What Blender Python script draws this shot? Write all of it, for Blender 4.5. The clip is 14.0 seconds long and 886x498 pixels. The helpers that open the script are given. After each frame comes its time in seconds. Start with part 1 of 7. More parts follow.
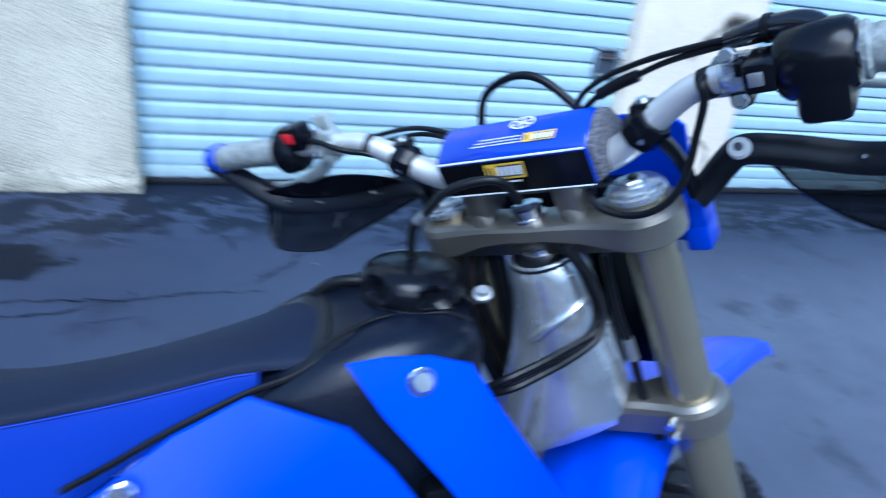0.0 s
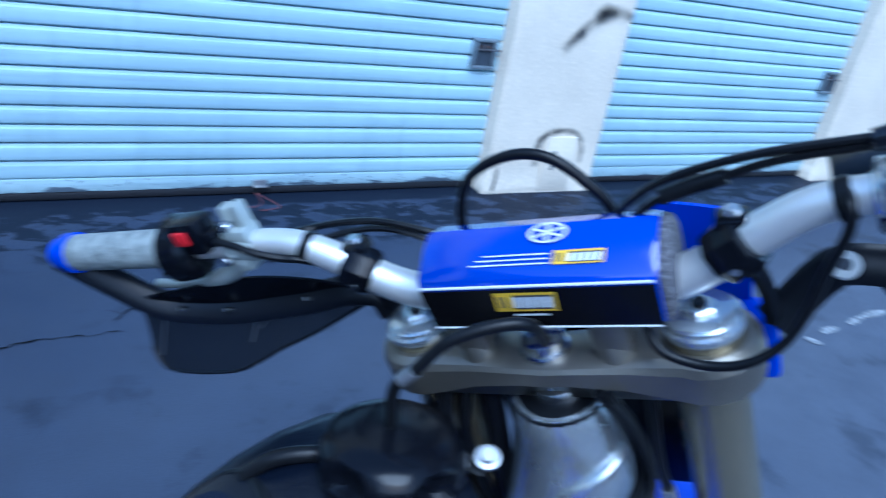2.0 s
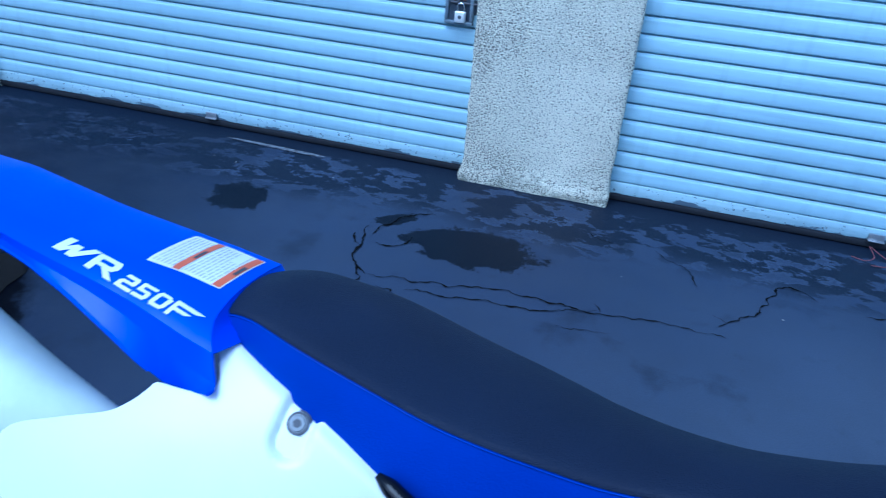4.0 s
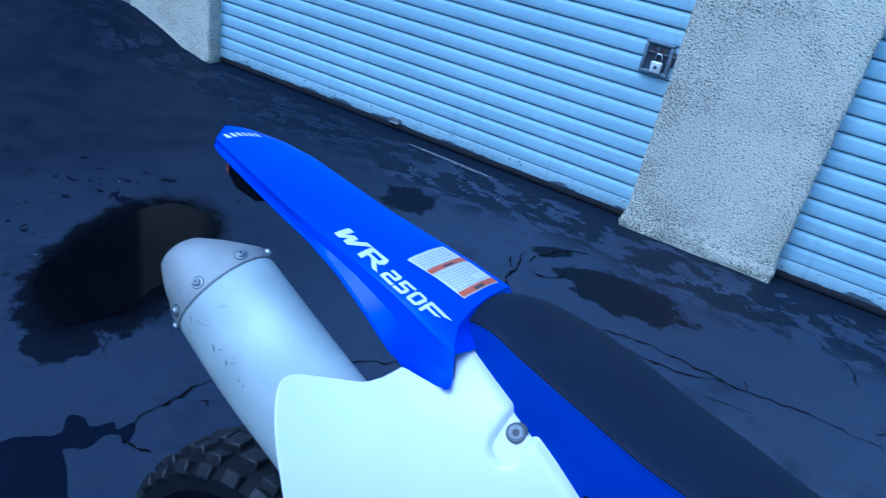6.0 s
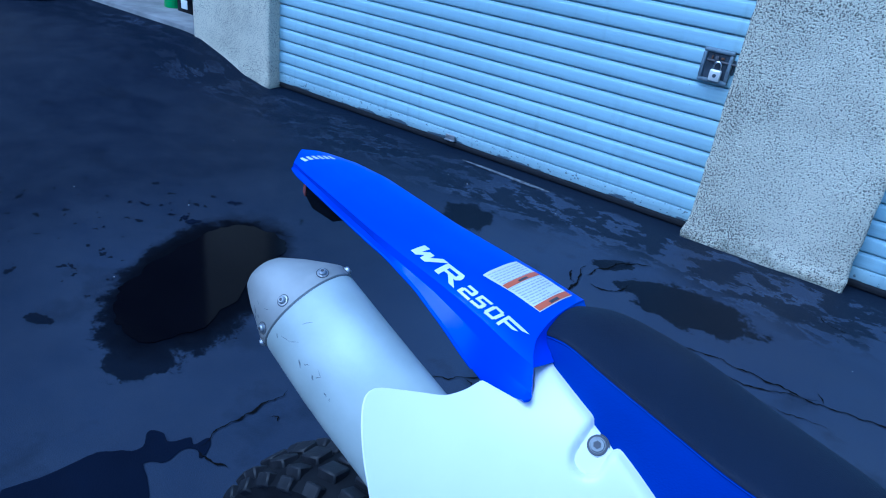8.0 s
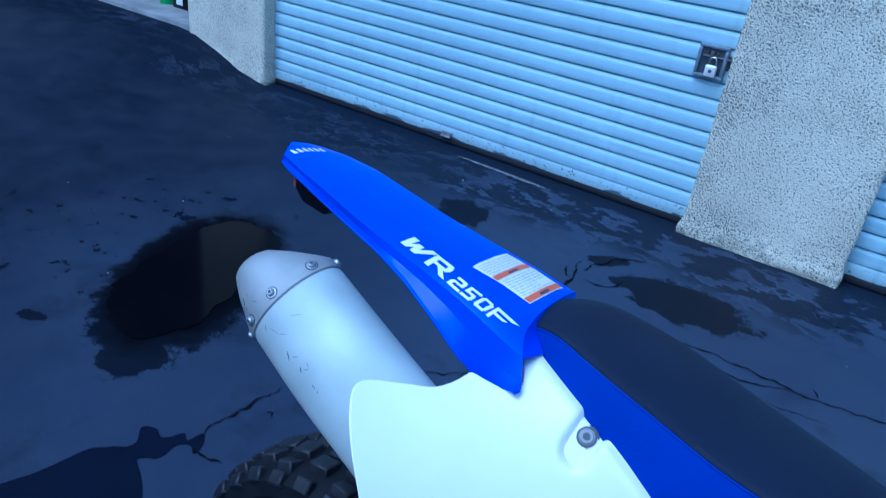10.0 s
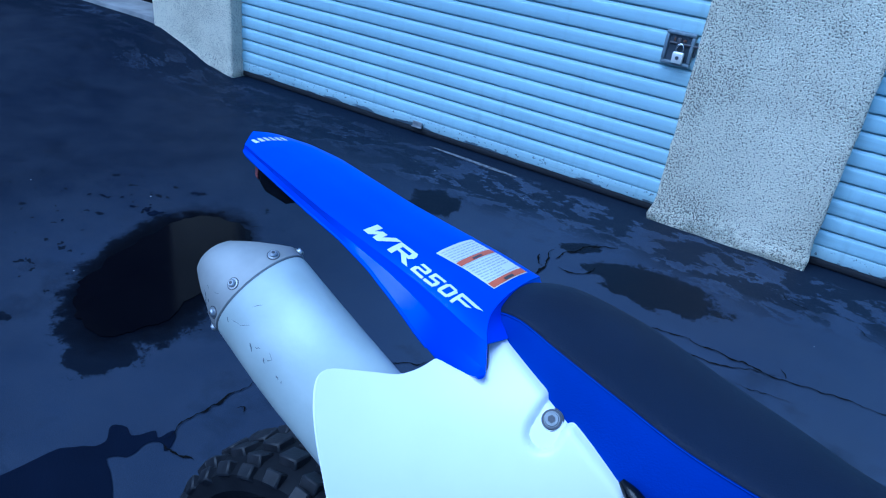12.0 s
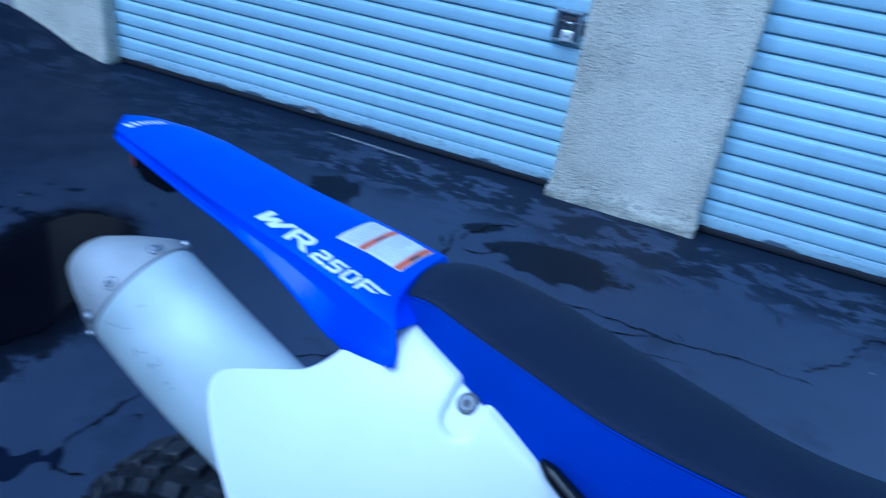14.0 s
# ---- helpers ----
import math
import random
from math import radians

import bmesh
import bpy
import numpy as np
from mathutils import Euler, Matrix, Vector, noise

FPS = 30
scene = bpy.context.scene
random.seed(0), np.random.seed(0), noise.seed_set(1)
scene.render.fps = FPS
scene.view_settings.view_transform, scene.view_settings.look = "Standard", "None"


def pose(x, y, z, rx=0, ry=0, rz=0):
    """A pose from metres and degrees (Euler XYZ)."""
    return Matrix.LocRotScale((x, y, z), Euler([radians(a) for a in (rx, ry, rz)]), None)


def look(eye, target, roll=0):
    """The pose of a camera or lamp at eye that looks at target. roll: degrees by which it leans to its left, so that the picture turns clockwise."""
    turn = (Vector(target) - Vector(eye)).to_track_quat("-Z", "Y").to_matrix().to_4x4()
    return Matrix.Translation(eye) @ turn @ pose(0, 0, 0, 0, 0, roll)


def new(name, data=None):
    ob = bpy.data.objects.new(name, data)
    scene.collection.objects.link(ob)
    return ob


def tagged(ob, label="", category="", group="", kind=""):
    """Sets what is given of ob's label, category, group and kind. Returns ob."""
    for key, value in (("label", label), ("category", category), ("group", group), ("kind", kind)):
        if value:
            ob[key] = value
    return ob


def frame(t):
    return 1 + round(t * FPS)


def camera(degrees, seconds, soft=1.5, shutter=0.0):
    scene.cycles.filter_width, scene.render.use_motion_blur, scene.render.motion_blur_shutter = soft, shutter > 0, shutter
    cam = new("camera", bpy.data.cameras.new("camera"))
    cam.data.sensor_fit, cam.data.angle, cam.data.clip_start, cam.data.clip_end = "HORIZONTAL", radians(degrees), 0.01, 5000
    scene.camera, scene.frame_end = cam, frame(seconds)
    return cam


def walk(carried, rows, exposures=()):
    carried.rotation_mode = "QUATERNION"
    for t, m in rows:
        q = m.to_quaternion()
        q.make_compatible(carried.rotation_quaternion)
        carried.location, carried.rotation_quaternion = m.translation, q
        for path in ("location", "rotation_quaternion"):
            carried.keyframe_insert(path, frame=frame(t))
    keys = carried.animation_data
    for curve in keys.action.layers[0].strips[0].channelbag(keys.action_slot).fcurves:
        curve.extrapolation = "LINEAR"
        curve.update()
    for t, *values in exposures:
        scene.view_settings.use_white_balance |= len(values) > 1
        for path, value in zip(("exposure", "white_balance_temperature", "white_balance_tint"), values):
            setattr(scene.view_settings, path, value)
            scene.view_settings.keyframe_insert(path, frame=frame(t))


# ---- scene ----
cam = camera(65.1, 14.0, soft=1.1, shutter=0.7)
PATH = [
    (0, (-0.072, 0.903, 1.385), (0.513, 2.602, 0.506), 8.0),
    (0.5, (-0.076, 1.044, 1.386), (0.871, 2.554, 0.479), 14.8),
    (1, (-0.056, 1.141, 1.388), (0.915, 2.663, 0.526), 14.2),
    (1.5, (-0.046, 1.173, 1.391), (1.057, 2.58, 0.496), 13.1),
    (2, (-0.086, 1.172, 1.393), (0.857, 2.704, 0.518), 10.4),
    (2.5, (-0.176, 1.138, 1.367), (0.348, 2.823, 0.427), 9.6),
    (3, (-0.335, 1.041, 1.394), (-0.441, 2.776, 0.435), 6.7),
    (3.5, (-0.388, 0.992, 1.395), (-0.781, 2.716, 0.461), 5.0),
    (4, (-0.425, 0.973, 1.394), (-0.876, 2.67, 0.437), 4.9),
    (6.3, (-0.525, 0.854, 1.433), (-1.355, 2.415, 0.498), 10.8),
    (6.5, (-0.529, 0.852, 1.435), (-1.372, 2.415, 0.514), 10.3),
    (7, (-0.526, 0.848, 1.431), (-1.368, 2.399, 0.488), 8.7),
    (7.5, (-0.53, 0.832, 1.435), (-1.464, 2.333, 0.499), 7.5),
    (9.8, (-0.525, 0.842, 1.413), (-1.468, 2.361, 0.517), 7.7),
    (10, (-0.522, 0.84, 1.425), (-1.452, 2.345, 0.493), 7.6),
    (10.5, (-0.51, 0.846, 1.422), (-1.39, 2.369, 0.47), 7.9),
    (11, (-0.506, 0.852, 1.418), (-1.342, 2.393, 0.457), 6.8),
    (11.5, (-0.509, 0.853, 1.417), (-1.36, 2.392, 0.464), 7.0),
    (12, (-0.509, 0.85, 1.419), (-1.375, 2.386, 0.474), 7.5),
    (12.5, (-0.513, 0.854, 1.42), (-1.372, 2.403, 0.49), 7.9),
    (13, (-0.51, 0.846, 1.421), (-1.387, 2.381, 0.486), 7.0),
    (13.5, (-0.515, 0.852, 1.422), (-1.366, 2.397, 0.48), 6.5),
    (14, (-0.524, 0.881, 1.396), (-1.133, 2.533, 0.449), 8.8),
]
EXPOSURES = [(0.0, 1.58, 5120, 6), (1.0, 1.46, 4940, 5), (2.0, 1.29, 4680, 4), (2.5, 1.12, 4440, 3), (3.0, 1.31, 4440, 2), (3.5, 1.20, 4370, 2), (4.0, 1.05, 4290, 3), (6.3, 0.80, 4120, 4), (14.0, 0.80, 4120, 4)]
walk(cam, [(t, look(eye, target, roll)) for t, eye, target, roll in PATH], EXPOSURES)

# ---- light: open shade under a bright sky ----
world = bpy.data.worlds.new("sky")
scene.world = world
world.use_nodes = True
wn = world.node_tree
sky = wn.nodes.new("ShaderNodeTexSky")
sky.sky_type = "NISHITA"
sky.sun_disc = False
sky.sun_elevation, sky.sun_rotation = radians(38), radians(200)
wn.links.new(sky.outputs["Color"], wn.nodes["Background"].inputs["Color"])
wn.nodes["Background"].inputs["Strength"].default_value = 0.12
sun = new("sun", bpy.data.lights.new("sun", "SUN"))
sun.data.energy, sun.data.angle, sun.data.color = 1.5, radians(40), (0.94, 0.97, 1.0)
sun.matrix_world = look((-1.2, -3.0, 6.0), (0, 0, 0))

# ---- materials ----
def material(name, color, rough=0.5, metal=0.0, second=None, scale=8.0, detail=6.0, bump=0.0, bump_scale=60.0, coat=0.0, alpha=1.0, spread=0.06, spec=0.5):
    """A surface with stains at one scale, grain at another, and fine relief."""
    mat = bpy.data.materials.new(name)
    mat.use_nodes = True
    nt = mat.node_tree
    bsdf = nt.nodes["Principled BSDF"]
    tc = nt.nodes.new("ShaderNodeTexCoord")
    big = nt.nodes.new("ShaderNodeTexNoise")
    big.inputs["Scale"].default_value, big.inputs["Detail"].default_value = scale, detail
    nt.links.new(tc.outputs["Object"], big.inputs["Vector"])
    ramp = nt.nodes.new("ShaderNodeValToRGB")
    ramp.color_ramp.elements[0].position, ramp.color_ramp.elements[1].position = 0.35, 0.68
    other = second or tuple(c * 0.82 for c in color)
    ramp.color_ramp.elements[0].color, ramp.color_ramp.elements[1].color = (*other, 1), (*color, 1)
    nt.links.new(big.outputs["Fac"], ramp.inputs["Fac"])
    nt.links.new(ramp.outputs["Color"], bsdf.inputs["Base Color"])
    grain = nt.nodes.new("ShaderNodeTexNoise")
    grain.inputs["Scale"].default_value, grain.inputs["Detail"].default_value = bump_scale, 4.0
    nt.links.new(tc.outputs["Object"], grain.inputs["Vector"])
    rr = nt.nodes.new("ShaderNodeMapRange")
    rr.inputs["To Min"].default_value, rr.inputs["To Max"].default_value = max(rough - spread, 0.02), min(rough + spread, 1.0)
    nt.links.new(grain.outputs["Fac"], rr.inputs["Value"])
    nt.links.new(rr.outputs["Result"], bsdf.inputs["Roughness"])
    bsdf.inputs["Metallic"].default_value = metal
    bsdf.inputs["Coat Weight"].default_value = coat
    bsdf.inputs["Coat Roughness"].default_value = 0.08
    bsdf.inputs["Alpha"].default_value = alpha
    bsdf.inputs["Specular IOR Level"].default_value = spec
    if bump:
        bp = nt.nodes.new("ShaderNodeBump")
        bp.inputs["Strength"].default_value, bp.inputs["Distance"].default_value = bump, 0.004
        nt.links.new(grain.outputs["Fac"], bp.inputs["Height"])
        nt.links.new(bp.outputs["Normal"], bsdf.inputs["Normal"])
    return mat


def asphalt_material():
    """Sealed asphalt: fine aggregate, broad grey clouds, damp blotches, and a peeling dark band at the foot of the wall."""
    mat = bpy.data.materials.new("asphalt")
    mat.use_nodes = True
    nt = mat.node_tree
    bsdf = nt.nodes["Principled BSDF"]
    link = nt.links.new

    def noise_node(scale, detail, rough=0.55):
        n = nt.nodes.new("ShaderNodeTexNoise")
        n.inputs["Scale"].default_value, n.inputs["Detail"].default_value, n.inputs["Roughness"].default_value = scale, detail, rough
        link(tc.outputs["Object"], n.inputs["Vector"])
        return n.outputs["Fac"]

    def mapped(value, a, b, lo=0.0, hi=1.0):
        m = nt.nodes.new("ShaderNodeMapRange")
        for key, v in (("From Min", a), ("From Max", b), ("To Min", lo), ("To Max", hi)):
            m.inputs[key].default_value = v
        link(value, m.inputs["Value"])
        return m.outputs["Result"]

    def calc(op, a, b):
        m = nt.nodes.new("ShaderNodeMath")
        m.operation = op
        for k, v in enumerate((a, b)):
            if isinstance(v, float):
                m.inputs[k].default_value = v
            else:
                link(v, m.inputs[k])
        return m.outputs[0]

    def mixed(fac, a, b):
        m = nt.nodes.new("ShaderNodeMix")
        m.data_type = "RGBA"
        link(fac, m.inputs[0])
        for k, v in ((6, a), (7, b)):
            if isinstance(v, tuple):
                m.inputs[k].default_value = (*v, 1)
            else:
                link(v, m.inputs[k])
        return m.outputs[2]

    tc = nt.nodes.new("ShaderNodeTexCoord")
    xyz = nt.nodes.new("ShaderNodeSeparateXYZ")
    link(tc.outputs["Object"], xyz.inputs["Vector"])
    clouds = mapped(noise_node(0.9, 6.0), 0.3, 0.7)
    streak = mapped(noise_node(4.5, 9.0, 0.66), 0.35, 0.7)
    blotch = mapped(noise_node(3.2, 8.0, 0.62), 0.56, 0.66)
    grain = noise_node(240.0, 3.0)
    edge = noise_node(9.0, 10.0, 0.74)
    base = mixed(clouds, (0.019, 0.028, 0.058), (0.042, 0.057, 0.101))
    # the yard pales towards the right-hand doors
    pale_right = calc("MULTIPLY", mapped(calc("ADD", xyz.outputs["X"], mapped(noise_node(0.7, 4.0), 0.2, 0.8, -0.6, 0.6)), -0.9, 1.8), mapped(xyz.outputs["Y"], 3.7, 2.9))
    base = mixed(pale_right, base, (0.102, 0.121, 0.168))
    # asphalt darkened to the left, a dark reflection put into its colour
    dark_reflection = mapped(calc("ADD", xyz.outputs["X"], mapped(noise_node(0.8, 5.0), 0.2, 0.8, -0.9, 0.9)), -1.4, -3.3)
    base = mixed(calc("MULTIPLY", dark_reflection, 0.95), base, (0.005, 0.0085, 0.021))
    base = mixed(calc("MULTIPLY", streak, 0.35), base, (0.042, 0.050, 0.072))
    base = mixed(mapped(grain, 0.25, 0.75, 0.0, 0.5), base, (0.012, 0.015, 0.026))
    damp = calc("MULTIPLY", blotch, 0.4)

    def blob(x, y, rx, ry, deg, amp):
        """A ragged-edged damp patch."""
        mp = nt.nodes.new("ShaderNodeMapping")
        mp.vector_type = "TEXTURE"
        mp.inputs["Location"].default_value, mp.inputs["Rotation"].default_value, mp.inputs["Scale"].default_value = (x, y, 0), (0, 0, radians(deg)), (rx, ry, 1)
        link(tc.outputs["Object"], mp.inputs["Vector"])
        ln = nt.nodes.new("ShaderNodeVectorMath")
        ln.operation = "LENGTH"
        link(mp.outputs["Vector"], ln.inputs[0])
        return mapped(calc("ADD", ln.outputs["Value"], mapped(edge, 0.2, 0.8, -amp, amp)), 1.03, 0.95)

    wet = blob(-2.47, 2.24, 0.53, 0.285, -58, 0.38)
    for spec in ((-2.10, 3.53, 0.145, 0.14, 10, 0.75), (-0.98, 3.505, 0.285, 0.165, 0, 0.62), (-2.20, 1.80, 0.12, 0.085, 60, 0.6), (-1.36, 3.62, 0.10, 0.05, 40, 0.8), (-0.60, 3.80, 0.10, 0.05, 20, 0.9), (-2.62, 1.72, 0.06, 0.03, 20, 0.9)):
        wet = calc("MAXIMUM", wet, blob(*spec))
    # drops flung out from the puddle
    drops = calc("MULTIPLY", blob(-3.15, 2.2, 0.95, 0.55, 30, 0.5), mapped(noise_node(13.0, 3.0), 0.635, 0.655))
    wet = calc("MAXIMUM", wet, drops)
    damp = calc("MAXIMUM", damp, calc("MULTIPLY", wet, 1.0))
    base = mixed(damp, base, (0.0025, 0.0045, 0.011))
    # the wet shore of the puddle
    shore = nt.nodes.new("ShaderNodeMapping")
    shore.vector_type = "TEXTURE"
    shore.inputs["Location"].default_value, shore.inputs["Rotation"].default_value, shore.inputs["Scale"].default_value = (-2.49, 2.29, 0), (0, 0, radians(-62)), (0.46, 0.25, 1)
    link(tc.outputs["Object"], shore.inputs["Vector"])
    reach = nt.nodes.new("ShaderNodeVectorMath")
    reach.operation = "LENGTH"
    link(shore.outputs["Vector"], reach.inputs[0])
    soak = mapped(calc("ADD", reach.outputs["Value"], mapped(edge, 0.2, 0.8, -0.2, 0.2)), 1.28, 0.95)
    base = mixed(soak, base, (0.0011, 0.0014, 0.0034))
    # peeling sealer by the wall
    stretch = nt.nodes.new("ShaderNodeMapping")
    stretch.inputs["Scale"].default_value = (0.62, 1.0, 1.0)
    link(tc.outputs["Object"], stretch.inputs["Vector"])
    fl = nt.nodes.new("ShaderNodeTexNoise")
    fl.inputs["Scale"].default_value, fl.inputs["Detail"].default_value, fl.inputs["Roughness"].default_value = 9.0, 10.0, 0.68
    link(stretch.outputs["Vector"], fl.inputs["Vector"])
    band = mapped(calc("ADD", xyz.outputs["Y"], mapped(noise_node(1.4, 3.0), 0.0, 1.0, -0.30, 0.30)), 3.62, 3.80)
    flakes = mapped(fl.outputs["Fac"], 0.475, 0.490)
    # bare grey asphalt shows along the broken edges of the sealer
    bare = calc("MULTIPLY", calc("MULTIPLY", mapped(fl.outputs["Fac"], 0.43, 0.465), mapped(fl.outputs["Fac"], 0.476, 0.472)), mapped(noise_node(2.1, 4.0), 0.42, 0.62))
    foot = mapped(calc("ADD", xyz.outputs["Y"], mapped(edge, 0.2, 0.8, -0.05, 0.05)), 4.15, 4.18)
    peel = calc("MAXIMUM", calc("MULTIPLY", band, flakes), foot)
    base = mixed(calc("MULTIPLY", calc("MULTIPLY", band, bare), 0.8), base, (0.052, 0.066, 0.108))
    base = mixed(peel, base, (0.0065, 0.0105, 0.022))
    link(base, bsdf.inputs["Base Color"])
    link(calc("MULTIPLY", mapped(dark_reflection, 0.0, 1.0, 0.17, 0.06), calc("MULTIPLY", mapped(wet, 0.0, 1.0, 1.0, 0.7), mapped(soak, 0.0, 1.0, 1.0, 0.35))), bsdf.inputs["Specular IOR Level"])
    rough = mapped(clouds, 0.0, 1.0, 0.52, 0.66)
    gloss = calc("MULTIPLY", damp, -0.08)
    link(calc("ADD", rough, gloss), bsdf.inputs["Roughness"])
    bp = nt.nodes.new("ShaderNodeBump")
    bp.inputs["Strength"].default_value, bp.inputs["Distance"].default_value = 0.35, 0.003
    link(calc("ADD", grain, calc("MULTIPLY", peel, -0.9)), bp.inputs["Height"])
    link(bp.outputs["Normal"], bsdf.inputs["Normal"])
    return mat


def stucco_material(name, color, dark, strength, size, grime_amount):
    """Sprayed stucco: rounded lumps, shade and dirt coloured into the hollows, and broad grey stains."""
    mat = bpy.data.materials.new(name)
    mat.use_nodes = True
    nt = mat.node_tree
    bsdf = nt.nodes["Principled BSDF"]
    link = nt.links.new
    tc = nt.nodes.new("ShaderNodeTexCoord")

    def noise_node(scale, detail, rough):
        n = nt.nodes.new("ShaderNodeTexNoise")
        n.inputs["Scale"].default_value, n.inputs["Detail"].default_value, n.inputs["Roughness"].default_value = scale, detail, rough
        link(tc.outputs["Object"], n.inputs["Vector"])
        return n.outputs["Fac"]

    def mapped(value, a, b, lo=0.0, hi=1.0):
        m = nt.nodes.new("ShaderNodeMapRange")
        for key, v in (("From Min", a), ("From Max", b), ("To Min", lo), ("To Max", hi)):
            m.inputs[key].default_value = v
        link(value, m.inputs["Value"])
        return m.outputs["Result"]

    def calc(op, a, b):
        m = nt.nodes.new("ShaderNodeMath")
        m.operation = op
        for k, v in enumerate((a, b)):
            if isinstance(v, float):
                m.inputs[k].default_value = v
            else:
                link(v, m.inputs[k])
        return m.outputs[0]

    def mixed(fac, a, b):
        m = nt.nodes.new("ShaderNodeMix")
        m.data_type = "RGBA"
        link(fac, m.inputs[0])
        for k, v in ((6, a), (7, b)):
            if isinstance(v, tuple):
                m.inputs[k].default_value = (*v, 1)
            else:
                link(v, m.inputs[k])
        return m.outputs[2]

    lumps = noise_node(size, 3.0, 0.55)
    stains = noise_node(2.4, 7.0, 0.55)
    grime = mapped(noise_node(3.1, 6.0, 0.62), 0.46, 0.70)
    base = mixed(mapped(stains, 0.36, 0.66), dark, color)
    # hollows are coloured dark for shade, and for dirt where the wall is grimy
    xyz = nt.nodes.new("ShaderNodeSeparateXYZ")
    link(tc.outputs["Object"], xyz.inputs["Vector"])
    # one edge of the middle pier is coarser and dirtier, in uneven patches
    coarse = calc("MULTIPLY", mapped(calc("ADD", xyz.outputs["X"], mapped(noise_node(5.0, 5.0, 0.6), 0.25, 0.75, -0.16, 0.16)), -0.86, -1.10), mapped(xyz.outputs["X"], -1.5, -1.4))
    dirt = calc("ADD", calc("MULTIPLY", grime, 0.065 * grime_amount), calc("MULTIPLY", coarse, 0.045 * grime_amount))
    hollow = mapped(calc("SUBTRACT", lumps, dirt), 0.438, 0.375)
    base = mixed(calc("MULTIPLY", hollow, 1.05 * grime_amount), base, (0.060, 0.058, 0.052))
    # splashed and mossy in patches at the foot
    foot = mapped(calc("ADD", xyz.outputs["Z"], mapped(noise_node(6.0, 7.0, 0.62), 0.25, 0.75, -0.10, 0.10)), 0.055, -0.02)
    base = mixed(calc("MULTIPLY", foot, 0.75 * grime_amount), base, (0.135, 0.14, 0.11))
    # lump tops lightened in the colour, bringing out the relief
    base = mixed(calc("MULTIPLY", mapped(lumps, 0.53, 0.64), 0.5), base, tuple(min(c * 1.12, 0.86) for c in color))
    base = mixed(calc("MULTIPLY", grime, 0.22 * grime_amount), base, (0.22, 0.21, 0.17))
    link(base, bsdf.inputs["Base Color"])
    bsdf.inputs["Roughness"].default_value = 0.9
    bsdf.inputs["Specular IOR Level"].default_value = 0.2
    bp = nt.nodes.new("ShaderNodeBump")
    bp.inputs["Strength"].default_value, bp.inputs["Distance"].default_value = strength, 0.018
    link(calc("SUBTRACT", lumps, calc("MULTIPLY", hollow, 0.12)), bp.inputs["Height"])
    link(bp.outputs["Normal"], bsdf.inputs["Normal"])
    return mat


